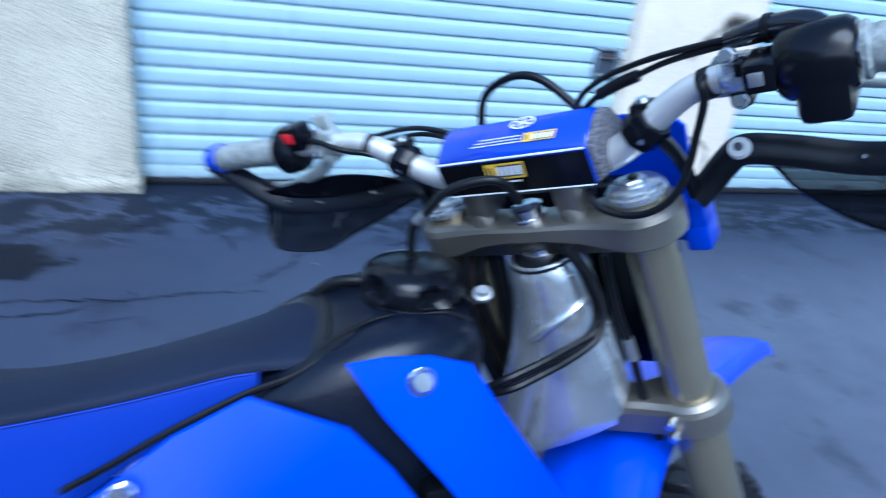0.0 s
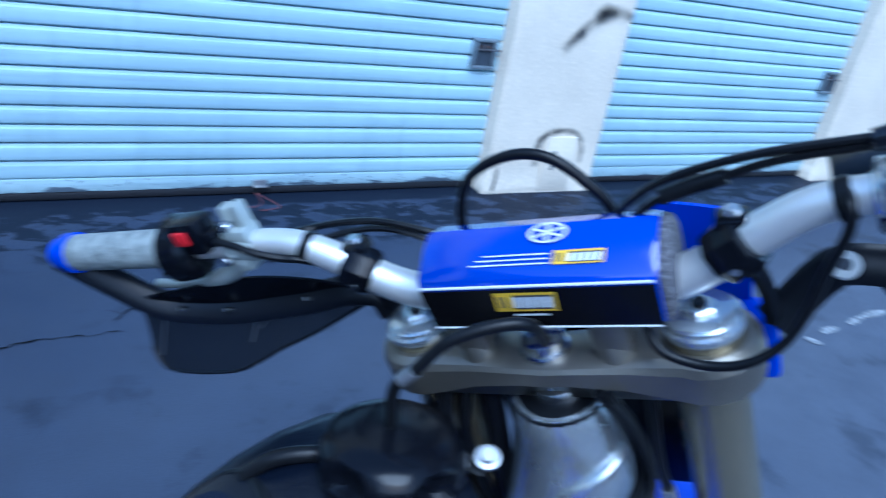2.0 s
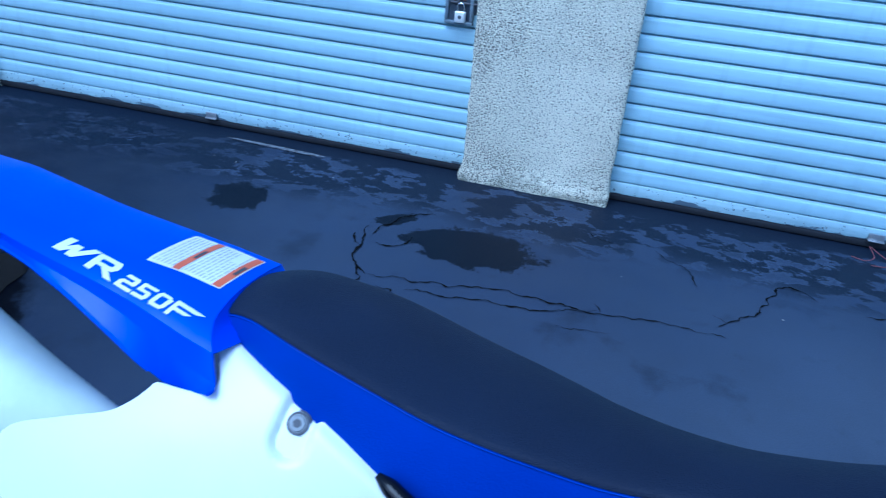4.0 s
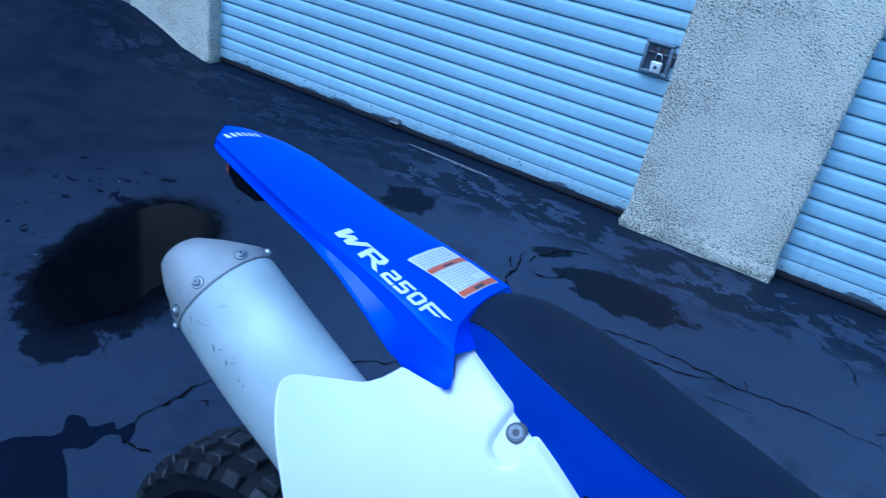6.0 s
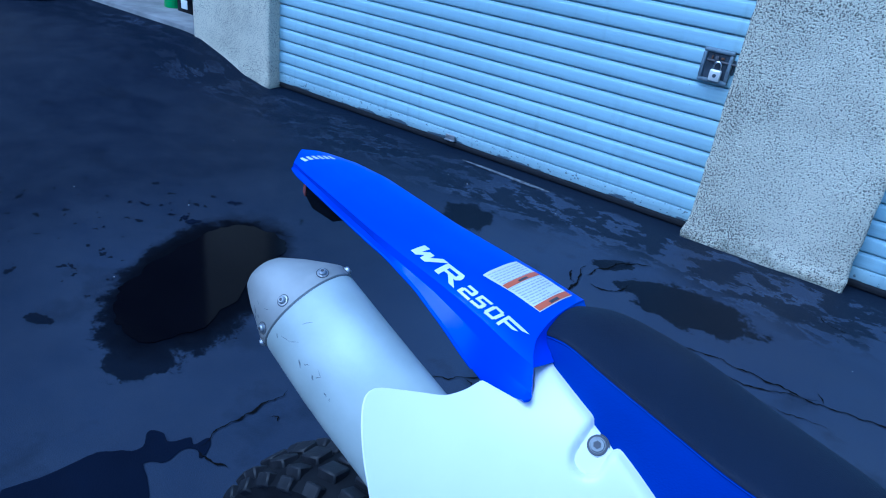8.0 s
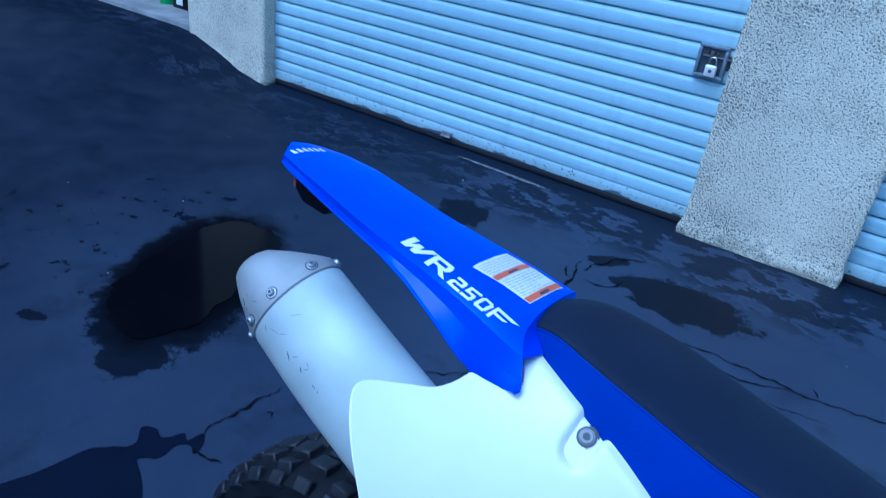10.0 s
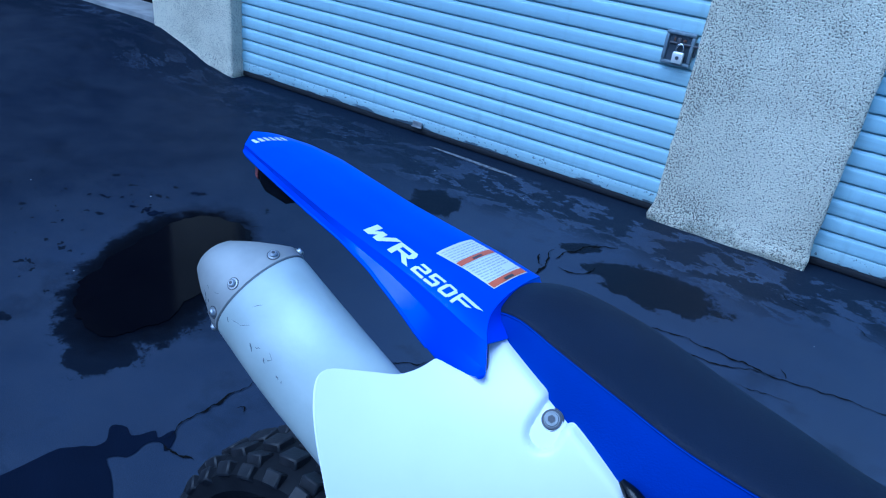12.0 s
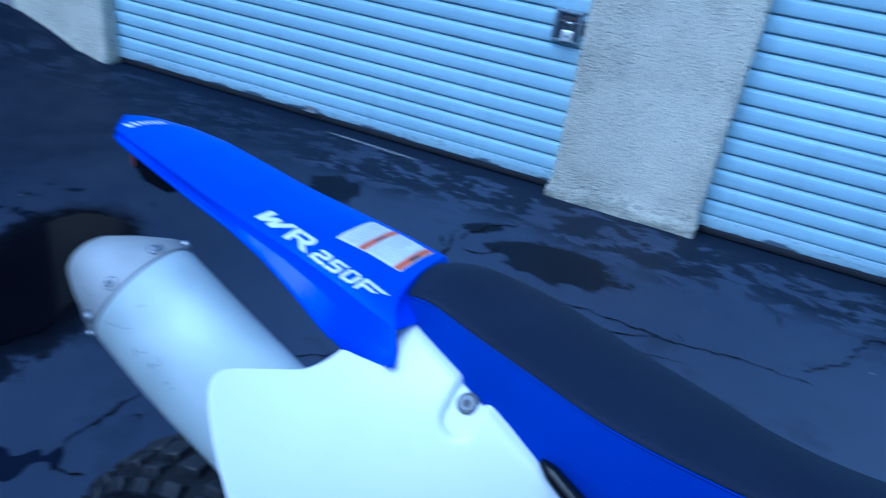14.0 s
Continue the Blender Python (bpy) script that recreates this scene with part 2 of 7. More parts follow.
def slat_material(name, color, worn, chips):
    """Weathered paint on steel: chalky clouds, long smears, run-down streaks and chipped spots, laid over the whole door."""
    mat = bpy.data.materials.new(name)
    mat.use_nodes = True
    nt = mat.node_tree
    bsdf = nt.nodes["Principled BSDF"]
    link = nt.links.new
    geo = nt.nodes.new("ShaderNodeNewGeometry")

    def noise_node(scale, detail, rough=0.55):
        mp = nt.nodes.new("ShaderNodeMapping")
        mp.inputs["Scale"].default_value = scale
        link(geo.outputs["Position"], mp.inputs["Vector"])
        n = nt.nodes.new("ShaderNodeTexNoise")
        n.inputs["Scale"].default_value, n.inputs["Detail"].default_value, n.inputs["Roughness"].default_value = 1.0, detail, rough
        link(mp.outputs["Vector"], n.inputs["Vector"])
        return n.outputs["Fac"]

    def mapped(value, a, b, lo=0.0, hi=1.0):
        m = nt.nodes.new("ShaderNodeMapRange")
        for key, v in (("From Min", a), ("From Max", b), ("To Min", lo), ("To Max", hi)):
            m.inputs[key].default_value = v
        link(value, m.inputs["Value"])
        return m.outputs["Result"]

    def mixed(fac, a, b):
        m = nt.nodes.new("ShaderNodeMix")
        m.data_type = "RGBA"
        link(fac, m.inputs[0])
        for k, v in ((6, a), (7, b)):
            if isinstance(v, tuple):
                m.inputs[k].default_value = (*v, 1)
            else:
                link(v, m.inputs[k])
        return m.outputs[2]

    base = mixed(mapped(noise_node((0.9, 0.9, 1.6), 6.0), 0.34, 0.66), worn, color)
    base = mixed(mapped(noise_node((1.2, 3.0, 34.0), 5.0, 0.6), 0.50, 0.72, 0.0, 0.55), base, tuple(c * 0.80 for c in worn))
    base = mixed(mapped(noise_node((16.0, 3.0, 1.4), 5.0, 0.6), 0.54, 0.74, 0.0, 0.45), base, tuple(c * 0.78 for c in worn))
    base = mixed(mapped(noise_node((3.0, 3.0, 9.0), 8.0, 0.7), 0.55, 0.70, 0.0, 0.35), base, tuple(min(c * 1.18, 0.8) for c in color))
    base = mixed(mapped(noise_node((46.0, 46.0, 60.0), 4.0, 0.6), 0.68 - chips, 0.70 - chips, 0.0, 0.8), base, (0.075, 0.085, 0.10))
    if chips > 0:
        # paint has peeled from the lower edge in ragged patches
        xyz = nt.nodes.new("ShaderNodeSeparateXYZ")
        link(geo.outputs["Position"], xyz.inputs["Vector"])
        lift = nt.nodes.new("ShaderNodeMath")
        lift.operation = "MULTIPLY_ADD"
        lift.inputs[1].default_value = -0.17
        link(noise_node((4.5, 4.5, 20.0), 7.0, 0.62), lift.inputs[0])
        link(xyz.outputs["Z"], lift.inputs[2])
        base = mixed(mapped(lift.outputs[0], -0.040, -0.047, 0.0, 0.85), base, (0.045, 0.058, 0.090))
    link(base, bsdf.inputs["Base Color"])
    link(mapped(noise_node((30.0, 30.0, 30.0), 4.0), 0.3, 0.7, 0.5, 0.72), bsdf.inputs["Roughness"])
    bsdf.inputs["Specular IOR Level"].default_value = 0.35
    bp = nt.nodes.new("ShaderNodeBump")
    bp.inputs["Strength"].default_value, bp.inputs["Distance"].default_value = 0.10, 0.006
    link(noise_node((7.0, 7.0, 22.0), 4.0), bp.inputs["Height"])
    link(bp.outputs["Normal"], bsdf.inputs["Normal"])
    return mat


def smear_material():
    """Rubbed-off rubber: dense along the middle of each stroke, thinning out to its edges and ends."""
    mat = bpy.data.materials.new("rubber_smear")
    mat.use_nodes = True
    nt = mat.node_tree
    bsdf = nt.nodes["Principled BSDF"]
    bsdf.inputs["Base Color"].default_value = (0.035, 0.037, 0.042, 1)
    bsdf.inputs["Roughness"].default_value = 0.8
    at = nt.nodes.new("ShaderNodeUVMap")
    at.uv_map = "stroke"
    xyz = nt.nodes.new("ShaderNodeSeparateXYZ")
    nt.links.new(at.outputs["UV"], xyz.inputs["Vector"])
    tc = nt.nodes.new("ShaderNodeTexCoord")
    n = nt.nodes.new("ShaderNodeTexNoise")
    n.inputs["Scale"].default_value, n.inputs["Detail"].default_value = 14.0, 5.0
    nt.links.new(tc.outputs["Object"], n.inputs["Vector"])
    fade = []
    for key, power in (("X", 0.35), ("Y", 1.3)):
        m = None
        for op, value in (("MULTIPLY", math.pi), ("SINE", 0.0), ("MAXIMUM", 0.0), ("POWER", power)):
            k = nt.nodes.new("ShaderNodeMath")
            k.operation = op
            k.inputs[1].default_value = value
            nt.links.new(m or xyz.outputs[key], k.inputs[0])
            m = k.outputs[0]
        fade.append(m)
    rub = nt.nodes.new("ShaderNodeMapRange")
    for key, v in (("From Min", 0.30), ("From Max", 0.62), ("To Min", 0.25), ("To Max", 0.95)):
        rub.inputs[key].default_value = v
    nt.links.new(n.outputs["Fac"], rub.inputs["Value"])
    for other in fade:
        k = nt.nodes.new("ShaderNodeMath")
        k.operation = "MULTIPLY"
        nt.links.new(rub.outputs[0] if other is fade[0] else last, k.inputs[0])
        nt.links.new(other, k.inputs[1])
        last = k.outputs[0]
    nt.links.new(last, bsdf.inputs["Alpha"])
    return mat


ASPHALT = asphalt_material()
WET = material("wet_asphalt", (0.0024, 0.0042, 0.0125), 0.6, second=(0.0036, 0.006, 0.017), scale=5, bump=0.25, bump_scale=220, spec=0.05)
PUDDLE = material("standing_water", (0.0012, 0.0014, 0.003), 0.09, second=(0.003, 0.003, 0.005), scale=2, spread=0.03, spec=0.055)
TAR = material("dark_crack", (0.002, 0.002, 0.003), 0.85, scale=30, spec=0.1)
CHALK = material("chalk_mark", (0.30, 0.32, 0.34), 0.9, second=(0.13, 0.145, 0.17), scale=30)
SCRAPED = material("scraped_asphalt", (0.16, 0.17, 0.19), 0.9, second=(0.05, 0.05, 0.06), scale=40)
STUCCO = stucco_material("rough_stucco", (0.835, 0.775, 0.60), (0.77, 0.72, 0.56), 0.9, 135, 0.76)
PLASTER = stucco_material("smooth_plaster", (0.70, 0.63, 0.51), (0.61, 0.55, 0.45), 0.10, 60, 0.05)
SMEAR = smear_material()
SLAT = slat_material("painted_steel_slat", (0.395, 0.550, 0.620), (0.320, 0.455, 0.525), -0.06)
SLATFOOT = slat_material("scuffed_slat_foot", (0.40, 0.53, 0.57), (0.29, 0.40, 0.45), 0.05)
SEAL = material("rubber_seal", (0.005, 0.006, 0.011), 0.7, scale=20)
STEEL = material("galvanised_steel", (0.42, 0.43, 0.44), 0.42, 0.8, second=(0.30, 0.31, 0.33), scale=14, bump=0.05)
LATCHSTEEL = material("weathered_latch_paint", (0.20, 0.25, 0.29), 0.5, 0.3, second=(0.13, 0.16, 0.19), scale=20, bump=0.05)
LATCHDARK = material("dark_latch_paint", (0.055, 0.070, 0.095), 0.5, 0.2, second=(0.035, 0.045, 0.060), scale=25)
RUST = material("rusty_steel", (0.12, 0.055, 0.03), 0.8, 0.2, second=(0.06, 0.035, 0.03), scale=40)
BOLTGREY = material("dull_grey_bolt", (0.20, 0.215, 0.23), 0.5, 0.5, second=(0.13, 0.14, 0.15), scale=60)
TYRE = material("tyre_rubber", (0.003, 0.0035, 0.006), 0.7, second=(0.006, 0.007, 0.010), scale=22, bump=0.1, bump_scale=160, spec=0.2)
# paler than the carcass: dust, and lit block tops put into the colour
TREAD = material("lit_dusty_tread_rubber", (0.005, 0.006, 0.009), 0.55, second=(0.020, 0.021, 0.027), scale=26, bump=0.15, bump_scale=160, spec=0.3)
DARKSTEEL = material("dark_recess", (0.10, 0.11, 0.13), 0.5, 0.5, scale=20)
CONCRETE = material("concrete", (0.27, 0.27, 0.265), 0.85, second=(0.17, 0.17, 0.17), scale=6, bump=0.3, bump_scale=120)
BLUE = material("blue_plastic", (0.010, 0.055, 0.62), 0.37, second=(0.008, 0.045, 0.52), scale=5, bump=0.03, bump_scale=300, coat=0.05, spec=0.28)
BLUEVINYL = material("blue_seat_vinyl", (0.0075, 0.031, 0.29), 0.55, second=(0.006, 0.026, 0.25), scale=9, bump=0.10, bump_scale=420, spec=0.2)
VINYL = material("black_gripper_vinyl", (0.0075, 0.0128, 0.033), 0.62, second=(0.0052, 0.0092, 0.025), scale=7, bump=0.35, bump_scale=520, spec=0.2)
WHITE = material("white_plastic", (0.80, 0.81, 0.80), 0.38, second=(0.72, 0.73, 0.73), scale=4, bump=0.02, bump_scale=200)
ALU = material("brushed_aluminium", (0.44, 0.485, 0.465), 0.54, 0.42, second=(0.34, 0.38, 0.365), scale=9, bump=0.05, bump_scale=160, spec=0.35)
ALUCAP = material("scuffed_aluminium_cap", (0.33, 0.335, 0.325), 0.55, 0.35, second=(0.23, 0.235, 0.23), scale=11, bump=0.06, bump_scale=120, spec=0.35)
CAST = material("cast_aluminium", (0.76, 0.80, 0.82), 0.25, 0.82, second=(0.40, 0.43, 0.46), scale=16, bump=0.35, bump_scale=34)
CLAMPMETAL = material("bead_blasted_alloy", (0.30, 0.277, 0.235), 0.38, 0.8, second=(0.22, 0.203, 0.172), scale=10, bump=0.12, bump_scale=260)
GOLD = material("champagne_anodised_fork", (0.46, 0.41, 0.28), 0.24, 0.85, second=(0.38, 0.335, 0.225), scale=5, spread=0.015)
ELBOW = material("glossy_black_elbow", (0.004, 0.005, 0.008), 0.14, second=(0.007, 0.008, 0.012), scale=15, spec=0.6)
CHROME = material("bright_fastener", (0.76, 0.77, 0.78), 0.22, 1.0, second=(0.60, 0.61, 0.63), scale=30)
BARMETAL = material("satin_handlebar", (0.74, 0.74, 0.72), 0.36, 0.62, second=(0.65, 0.65, 0.63), scale=6, bump=0.05, bump_scale=160)
TANKSHELL = material("tank_plastic", (0.004, 0.006, 0.014), 0.30, second=(0.003, 0.005, 0.011), scale=7, bump=0.1, bump_scale=200, spec=0.28)
BLACK = material("black_plastic", (0.002, 0.0025, 0.0042), 0.22, second=(0.0035, 0.004, 0.0065), scale=12, bump=0.04, bump_scale=180, spec=0.24)
GLOSSBLACK = material("gloss_black_foil", (0.003, 0.003, 0.004), 0.2, second=(0.005, 0.005, 0.006), scale=6, spec=0.3)
RUBBER = material("black_rubber", (0.003, 0.0035, 0.005), 0.36, second=(0.006, 0.0065, 0.008), scale=18, bump=0.08, bump_scale=140, spec=0.22)
FOAM = material("speckled_foam", (0.15, 0.15, 0.17), 0.9, second=(0.035, 0.035, 0.045), scale=380, detail=2, bump=0.4, bump_scale=200)
GRIP = material("grey_grip_rubber", (0.30, 0.33, 0.32), 0.8, second=(0.17, 0.19, 0.19), scale=90, detail=2, bump=0.5, bump_scale=170, spec=0.2)
SMOKE = material("smoked_plastic_shield", (0.004, 0.005, 0.008), 0.25, scale=6, alpha=0.66, spec=0.06)
GUARD = material("satin_black_guard", (0.0045, 0.006, 0.011), 0.34, second=(0.003, 0.004, 0.007), scale=9, bump=0.08, bump_scale=150, spec=0.32)
FOILBLUE = material("glossy_blue_foil", (0.012, 0.045, 0.42), 0.12, second=(0.010, 0.038, 0.36), scale=4, coat=0.5)
SCUFF = material("grey_rub", (0.42, 0.45, 0.47), 0.6, scale=60)
LABELWHITE = material("label_white", (0.80, 0.80, 0.76), 0.4, scale=10)
DECALWHITE = material("decal_white", (0.74, 0.77, 0.80), 0.35, scale=20)
ORANGE = material("label_orange", (0.62, 0.125, 0.055), 0.45, scale=20)
PALEINK = material("faint_small_print", (0.52, 0.52, 0.52), 0.6, scale=20)
INK = material("label_ink", (0.06, 0.06, 0.07), 0.6, scale=20)
YELLOW = material("decal_yellow", (0.80, 0.52, 0.03), 0.35, scale=20)
RED = material("red_button", (0.60, 0.012, 0.02), 0.35, scale=20)
FADEDRED = material("faded_red_cord", (0.15, 0.045, 0.05), 0.8, scale=40)
REDLENS = material("red_lens", (0.22, 0.07, 0.07), 0.2, scale=20)
BRASS = material("brass_padlock", (0.86, 0.85, 0.80), 0.35, 0.4, scale=20)
GREEN = material("green_plastic", (0.10, 0.45, 0.10), 0.4, scale=12)
TEAL = material("teal_sticker", (0.02, 0.45, 0.35), 0.4, scale=12)
TAN = material("opposite_wall_paint", (0.40, 0.39, 0.36), 0.9, second=(0.30, 0.29, 0.27), scale=1.2, bump=0.3, bump_scale=60)
ROOM = material("unlit_room_paint", (0.22, 0.22, 0.21), 0.9, scale=2)

# ---- building blocks ----
def finish(bm, sharp=38):
    bmesh.ops.recalc_face_normals(bm, faces=bm.faces)
    for f in bm.faces:
        f.smooth = True
    for e in bm.edges:
        e.smooth = len(e.link_faces) == 2 and e.calc_face_angle(0) < radians(sharp)


def mesh_of(name, bm, mat, sharp=38):
    finish(bm, sharp)
    me = bpy.data.meshes.new(name)
    bm.to_mesh(me)
    bm.free()
    me.materials.append(mat)
    return me


def part(name, bm, mat, parent, label="", sharp=38):
    ob = new(name, mesh_of(name, bm, mat, sharp))
    ob.parent = parent
    return tagged(ob, label)


def thing(name, bm, mat, label, category, kind="", group="", sharp=38):
    return tagged(new(name, mesh_of(name, bm, mat, sharp)), label, category, group, kind)


def box(lo, hi, bevel=0.0, seg=2, bm=None):
    bm = bm or bmesh.new()
    c = [(a + b) / 2 for a, b in zip(lo, hi)]
    d = [abs(b - a) for a, b in zip(lo, hi)]
    made = bmesh.ops.create_cube(bm, size=1, matrix=Matrix.Translation(c) @ Matrix.Diagonal((*d, 1)))
    if bevel:
        edges = list({e for v in made["verts"] for e in v.link_edges})
        bmesh.ops.bevel(bm, geom=edges, offset=min(bevel, min(d) * 0.45), segments=seg, affect="EDGES", profile=0.5)
    return bm


def moved(bm, m):
    bmesh.ops.transform(bm, matrix=m, verts=bm.verts)
    return bm


def loft(rings, caps=True, closed=True, bm=None):
    bm = bm or bmesh.new()
    rows = [[bm.verts.new(p) for p in ring] for ring in rings]
    n = len(rows[0])
    for a, b in zip(rows, rows[1:]):
        for i in range(n if closed else n - 1):
            j = (i + 1) % n
            bm.faces.new((a[i], a[j], b[j], b[i]))
    if caps and closed:
        bm.faces.new(rows[0][::-1])
        bm.faces.new(rows[-1])
    return bm


def smooth_line(pts, step=6):
    """Catmull-Rom through the points."""
    pts = [Vector(p) for p in pts]
    ext = [2 * pts[0] - pts[1], *pts, 2 * pts[-1] - pts[-2]]
    out = []
    for a, b, c, d in zip(ext, ext[1:], ext[2:], ext[3:]):
        for k in range(step):
            t = k / step
            out.append(0.5 * (2 * b + (c - a) * t + (2 * a - 5 * b + 4 * c - d) * t * t + (3 * b - a - 3 * c + d) * t ** 3))
    return out + [pts[-1]]


def tube(pts, r, n=12, flat=1.0, bm=None, step=6, straight=False, caps=True):
    """A round (or flattened) rod along a smooth line; r: a radius or one for each point."""
    radii = list(r) if isinstance(r, (list, tuple)) else [r] * len(pts)
    line = [Vector(p) for p in pts] if straight else smooth_line(pts, step)
    rr = radii if straight else [radii[min(int(i / step), len(radii) - 1)] * (1 - (i % step) / step) + radii[min(int(i / step) + 1, len(radii) - 1)] * ((i % step) / step) for i in range(len(line))]
    up = Vector((0.13, 0.21, 0.97))
    rings = []
    side = None
    for i, p in enumerate(line):
        d = (line[min(i + 1, len(line) - 1)] - line[max(i - 1, 0)]).normalized()
        side = d.cross(up).normalized() if side is None else (side - d * side.dot(d)).normalized()
        v = d.cross(side)
        rings.append([p + rr[i] * (math.cos(a) * side + flat * math.sin(a) * v) for a in (2 * math.pi * k / n for k in range(n))])
    return loft(rings, caps=caps, bm=bm)


def turned(p0, p1, profile, n=24, bm=None):
    """A turned shape between two points: profile rows of (part of the way, radius)."""
    p0, p1 = Vector(p0), Vector(p1)
    d = (p1 - p0)
    a = d.normalized()
    side = a.orthogonal().normalized()
    v = a.cross(side)
    rings = [[p0 + d * t + r * (math.cos(q) * side + math.sin(q) * v) for q in (2 * math.pi * k / n for k in range(n))] for t, r in profile]
    return loft(rings, bm=bm)


def axes(origin, x, y):
    """A pose with its x and y axes along the two ways given."""
    x = Vector(x).normalized()
    z = x.cross(Vector(y)).normalized()
    y = z.cross(x)
    m = Matrix((x, y, z)).transposed().to_4x4()
    m.translation = Vector(origin)
    return m


def sheet(rows, thick, bm=None):
    """A curved shell from a grid of points, made thick towards its underside."""
    bm = bm or bmesh.new()
    grid = [[Vector(p) for p in row] for row in rows]
    na, nb = len(grid), len(grid[0])

    def normal(i, j):
        a = grid[min(i + 1, na - 1)][j] - grid[max(i - 1, 0)][j]
        b = grid[i][min(j + 1, nb - 1)] - grid[i][max(j - 1, 0)]
        return a.cross(b).normalized()

    top = [[bm.verts.new(grid[i][j]) for j in range(nb)] for i in range(na)]
    low = [[bm.verts.new(grid[i][j] - normal(i, j) * thick) for j in range(nb)] for i in range(na)]
    for i in range(na - 1):
        for j in range(nb - 1):
            bm.faces.new((top[i][j], top[i + 1][j], top[i + 1][j + 1], top[i][j + 1]))
            bm.faces.new((low[i][j], low[i][j + 1], low[i + 1][j + 1], low[i + 1][j]))
    for i in range(na - 1):
        bm.faces.new((top[i][0], low[i][0], low[i + 1][0], top[i + 1][0]))
        bm.faces.new((top[i][-1], top[i + 1][-1], low[i + 1][-1], low[i][-1]))
    for j in range(nb - 1):
        bm.faces.new((top[0][j], top[0][j + 1], low[0][j + 1], low[0][j]))
        bm.faces.new((top[-1][j], low[-1][j], low[-1][j + 1], top[-1][j + 1]))
    return bm


def lerp(table, x):
    """The value at x on a line through rows of (x, value)."""
    if x <= table[0][0]:
        return table[0][1]
    for (a, p), (b, q) in zip(table, table[1:]):
        if x <= b:
            return p + (q - p) * (x - a) / (b - a)
    return table[-1][1]


def step01(a, b, x):
    t = min(max((x - a) / (b - a), 0), 1)
    return t * t * (3 - 2 * t)


# ---- ground ----
WALL_Y = 4.2


def ground_z(x, y):
    return 0.21 * step01(-4.25, -5.15, x) * step01(1.2, 4.0, y)


def cuts(a, b, fine_a, fine_b, step):
    out = [a, (a + fine_a) / 2] if a < fine_a else [a]
    x = fine_a
    while x < fine_b:
        out.append(x)
        x += step
    return out + [fine_b, (b + fine_b) / 2, b]


bm = bmesh.new()
gx, gy = cuts(-400, 400, -9.0, 7.0, 0.25), cuts(-400, 400, -3.0, 6.0, 0.25)
grid = [[bm.verts.new((x, y, ground_z(x, y))) for y in gy] for x in gx]
for i in range(len(gx) - 1):
    for j in range(len(gy) - 1):
        bm.faces.new((grid[i][j], grid[i + 1][j], grid[i + 1][j + 1], grid[i][j + 1]))
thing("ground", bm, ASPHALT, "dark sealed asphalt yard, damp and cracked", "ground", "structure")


def ragged(outline, jag, step=0.03):
    """An outline with an uneven, eaten edge."""
    out = []
    n = len(outline)
    mid = sum((Vector((*p, 0)) for p in outline), Vector()) / n
    line = smooth_line([(*p, 0) for p in outline] + [(*outline[0], 0)], 8)[:-1]
    for p in line:
        k = noise.noise(Vector((p.x * 9, p.y * 9, 3.1))) + 0.6 * noise.noise(Vector((p.x * 31, p.y * 31, 7.7)))
        q = p + (p - mid).normalized() * jag * k
        out.append((q.x, q.y))
    return out


def stain(name, outline, mat, label, category, jag=0.03, lift=0.003):
    bm = bmesh.new()
    face = bm.faces.new([bm.verts.new((x, y, ground_z(x, y) + lift)) for x, y in ragged(outline, jag)])
    if face.normal.z < 0:
        face.normal_flip()
    bmesh.ops.triangulate(bm, faces=bm.faces[:])
    return thing(name, bm, mat, label, category, "structure")


stain("puddle", [(-2.570, 1.942), (-2.640, 2.072), (-2.730, 2.372), (-2.750, 2.562), (-2.690, 2.672), (-2.540, 2.702), (-2.430, 2.632), (-2.390, 2.472), (-2.230, 2.122), (-2.220, 1.952), (-2.310, 1.872), (-2.460, 1.882)], PUDDLE, "shallow dark puddle standing on the asphalt", "puddle", 0.035, 0.003)

stain("damp_patch", [(-1.990, 1.300), (-1.963, 1.379), (-1.949, 1.467), (-1.930, 1.523), (-1.874, 1.594), (-1.910, 1.640), (-1.905, 1.660), (-1.880, 1.675), (-1.845, 1.662), (-1.814, 1.706), (-1.785, 1.692), (-1.778, 1.735), (-1.765, 1.735), (-1.730, 1.695), (-1.734, 1.675), (-1.770, 1.681), (-1.791, 1.657), (-1.784, 1.621), (-1.792, 1.597), (-1.829, 1.572), (-1.775, 1.548), (-1.701, 1.504), (-1.60, 1.42), (-1.62, 1.22), (-1.80, 1.15)], WET, "dark damp patch soaking into a crack of the asphalt", "stain", 0.016, 0.0025)

# splashes flung out from the puddle
bm = bmesh.new()
rnd = random.Random(31)
for x, y, r in ((-3.172, 2.475, 0.026), (-3.00, 2.50, 0.024), (-2.94, 2.52, 0.028), (-2.88, 2.53, 0.034), (-2.92, 2.78, 0.036), (-3.22, 2.44, 0.012), (-3.10, 2.567, 0.012), (-3.074, 2.226, 0.012), (-3.106, 2.524, 0.012), (-2.83, 2.55, 0.016), (-2.96, 2.56, 0.010)):
    deg, thin = rnd.uniform(0, 6.3), rnd.uniform(0.35, 0.8)
    reach = [r * rnd.uniform(0.35, 1.25) for k in range(14)]
    ring = [(reach[k] * math.cos(6.283 * k / 14), reach[k] * thin * math.sin(6.283 * k / 14)) for k in range(14)]
    pts = [(x + a * math.cos(deg) - b * math.sin(deg), y + a * math.sin(deg) + b * math.cos(deg)) for a, b in ring]
    bm.faces.new([bm.verts.new((a, b, ground_z(a, b) + 0.004)) for a, b in pts])
bmesh.ops.recalc_face_normals(bm, faces=bm.faces)
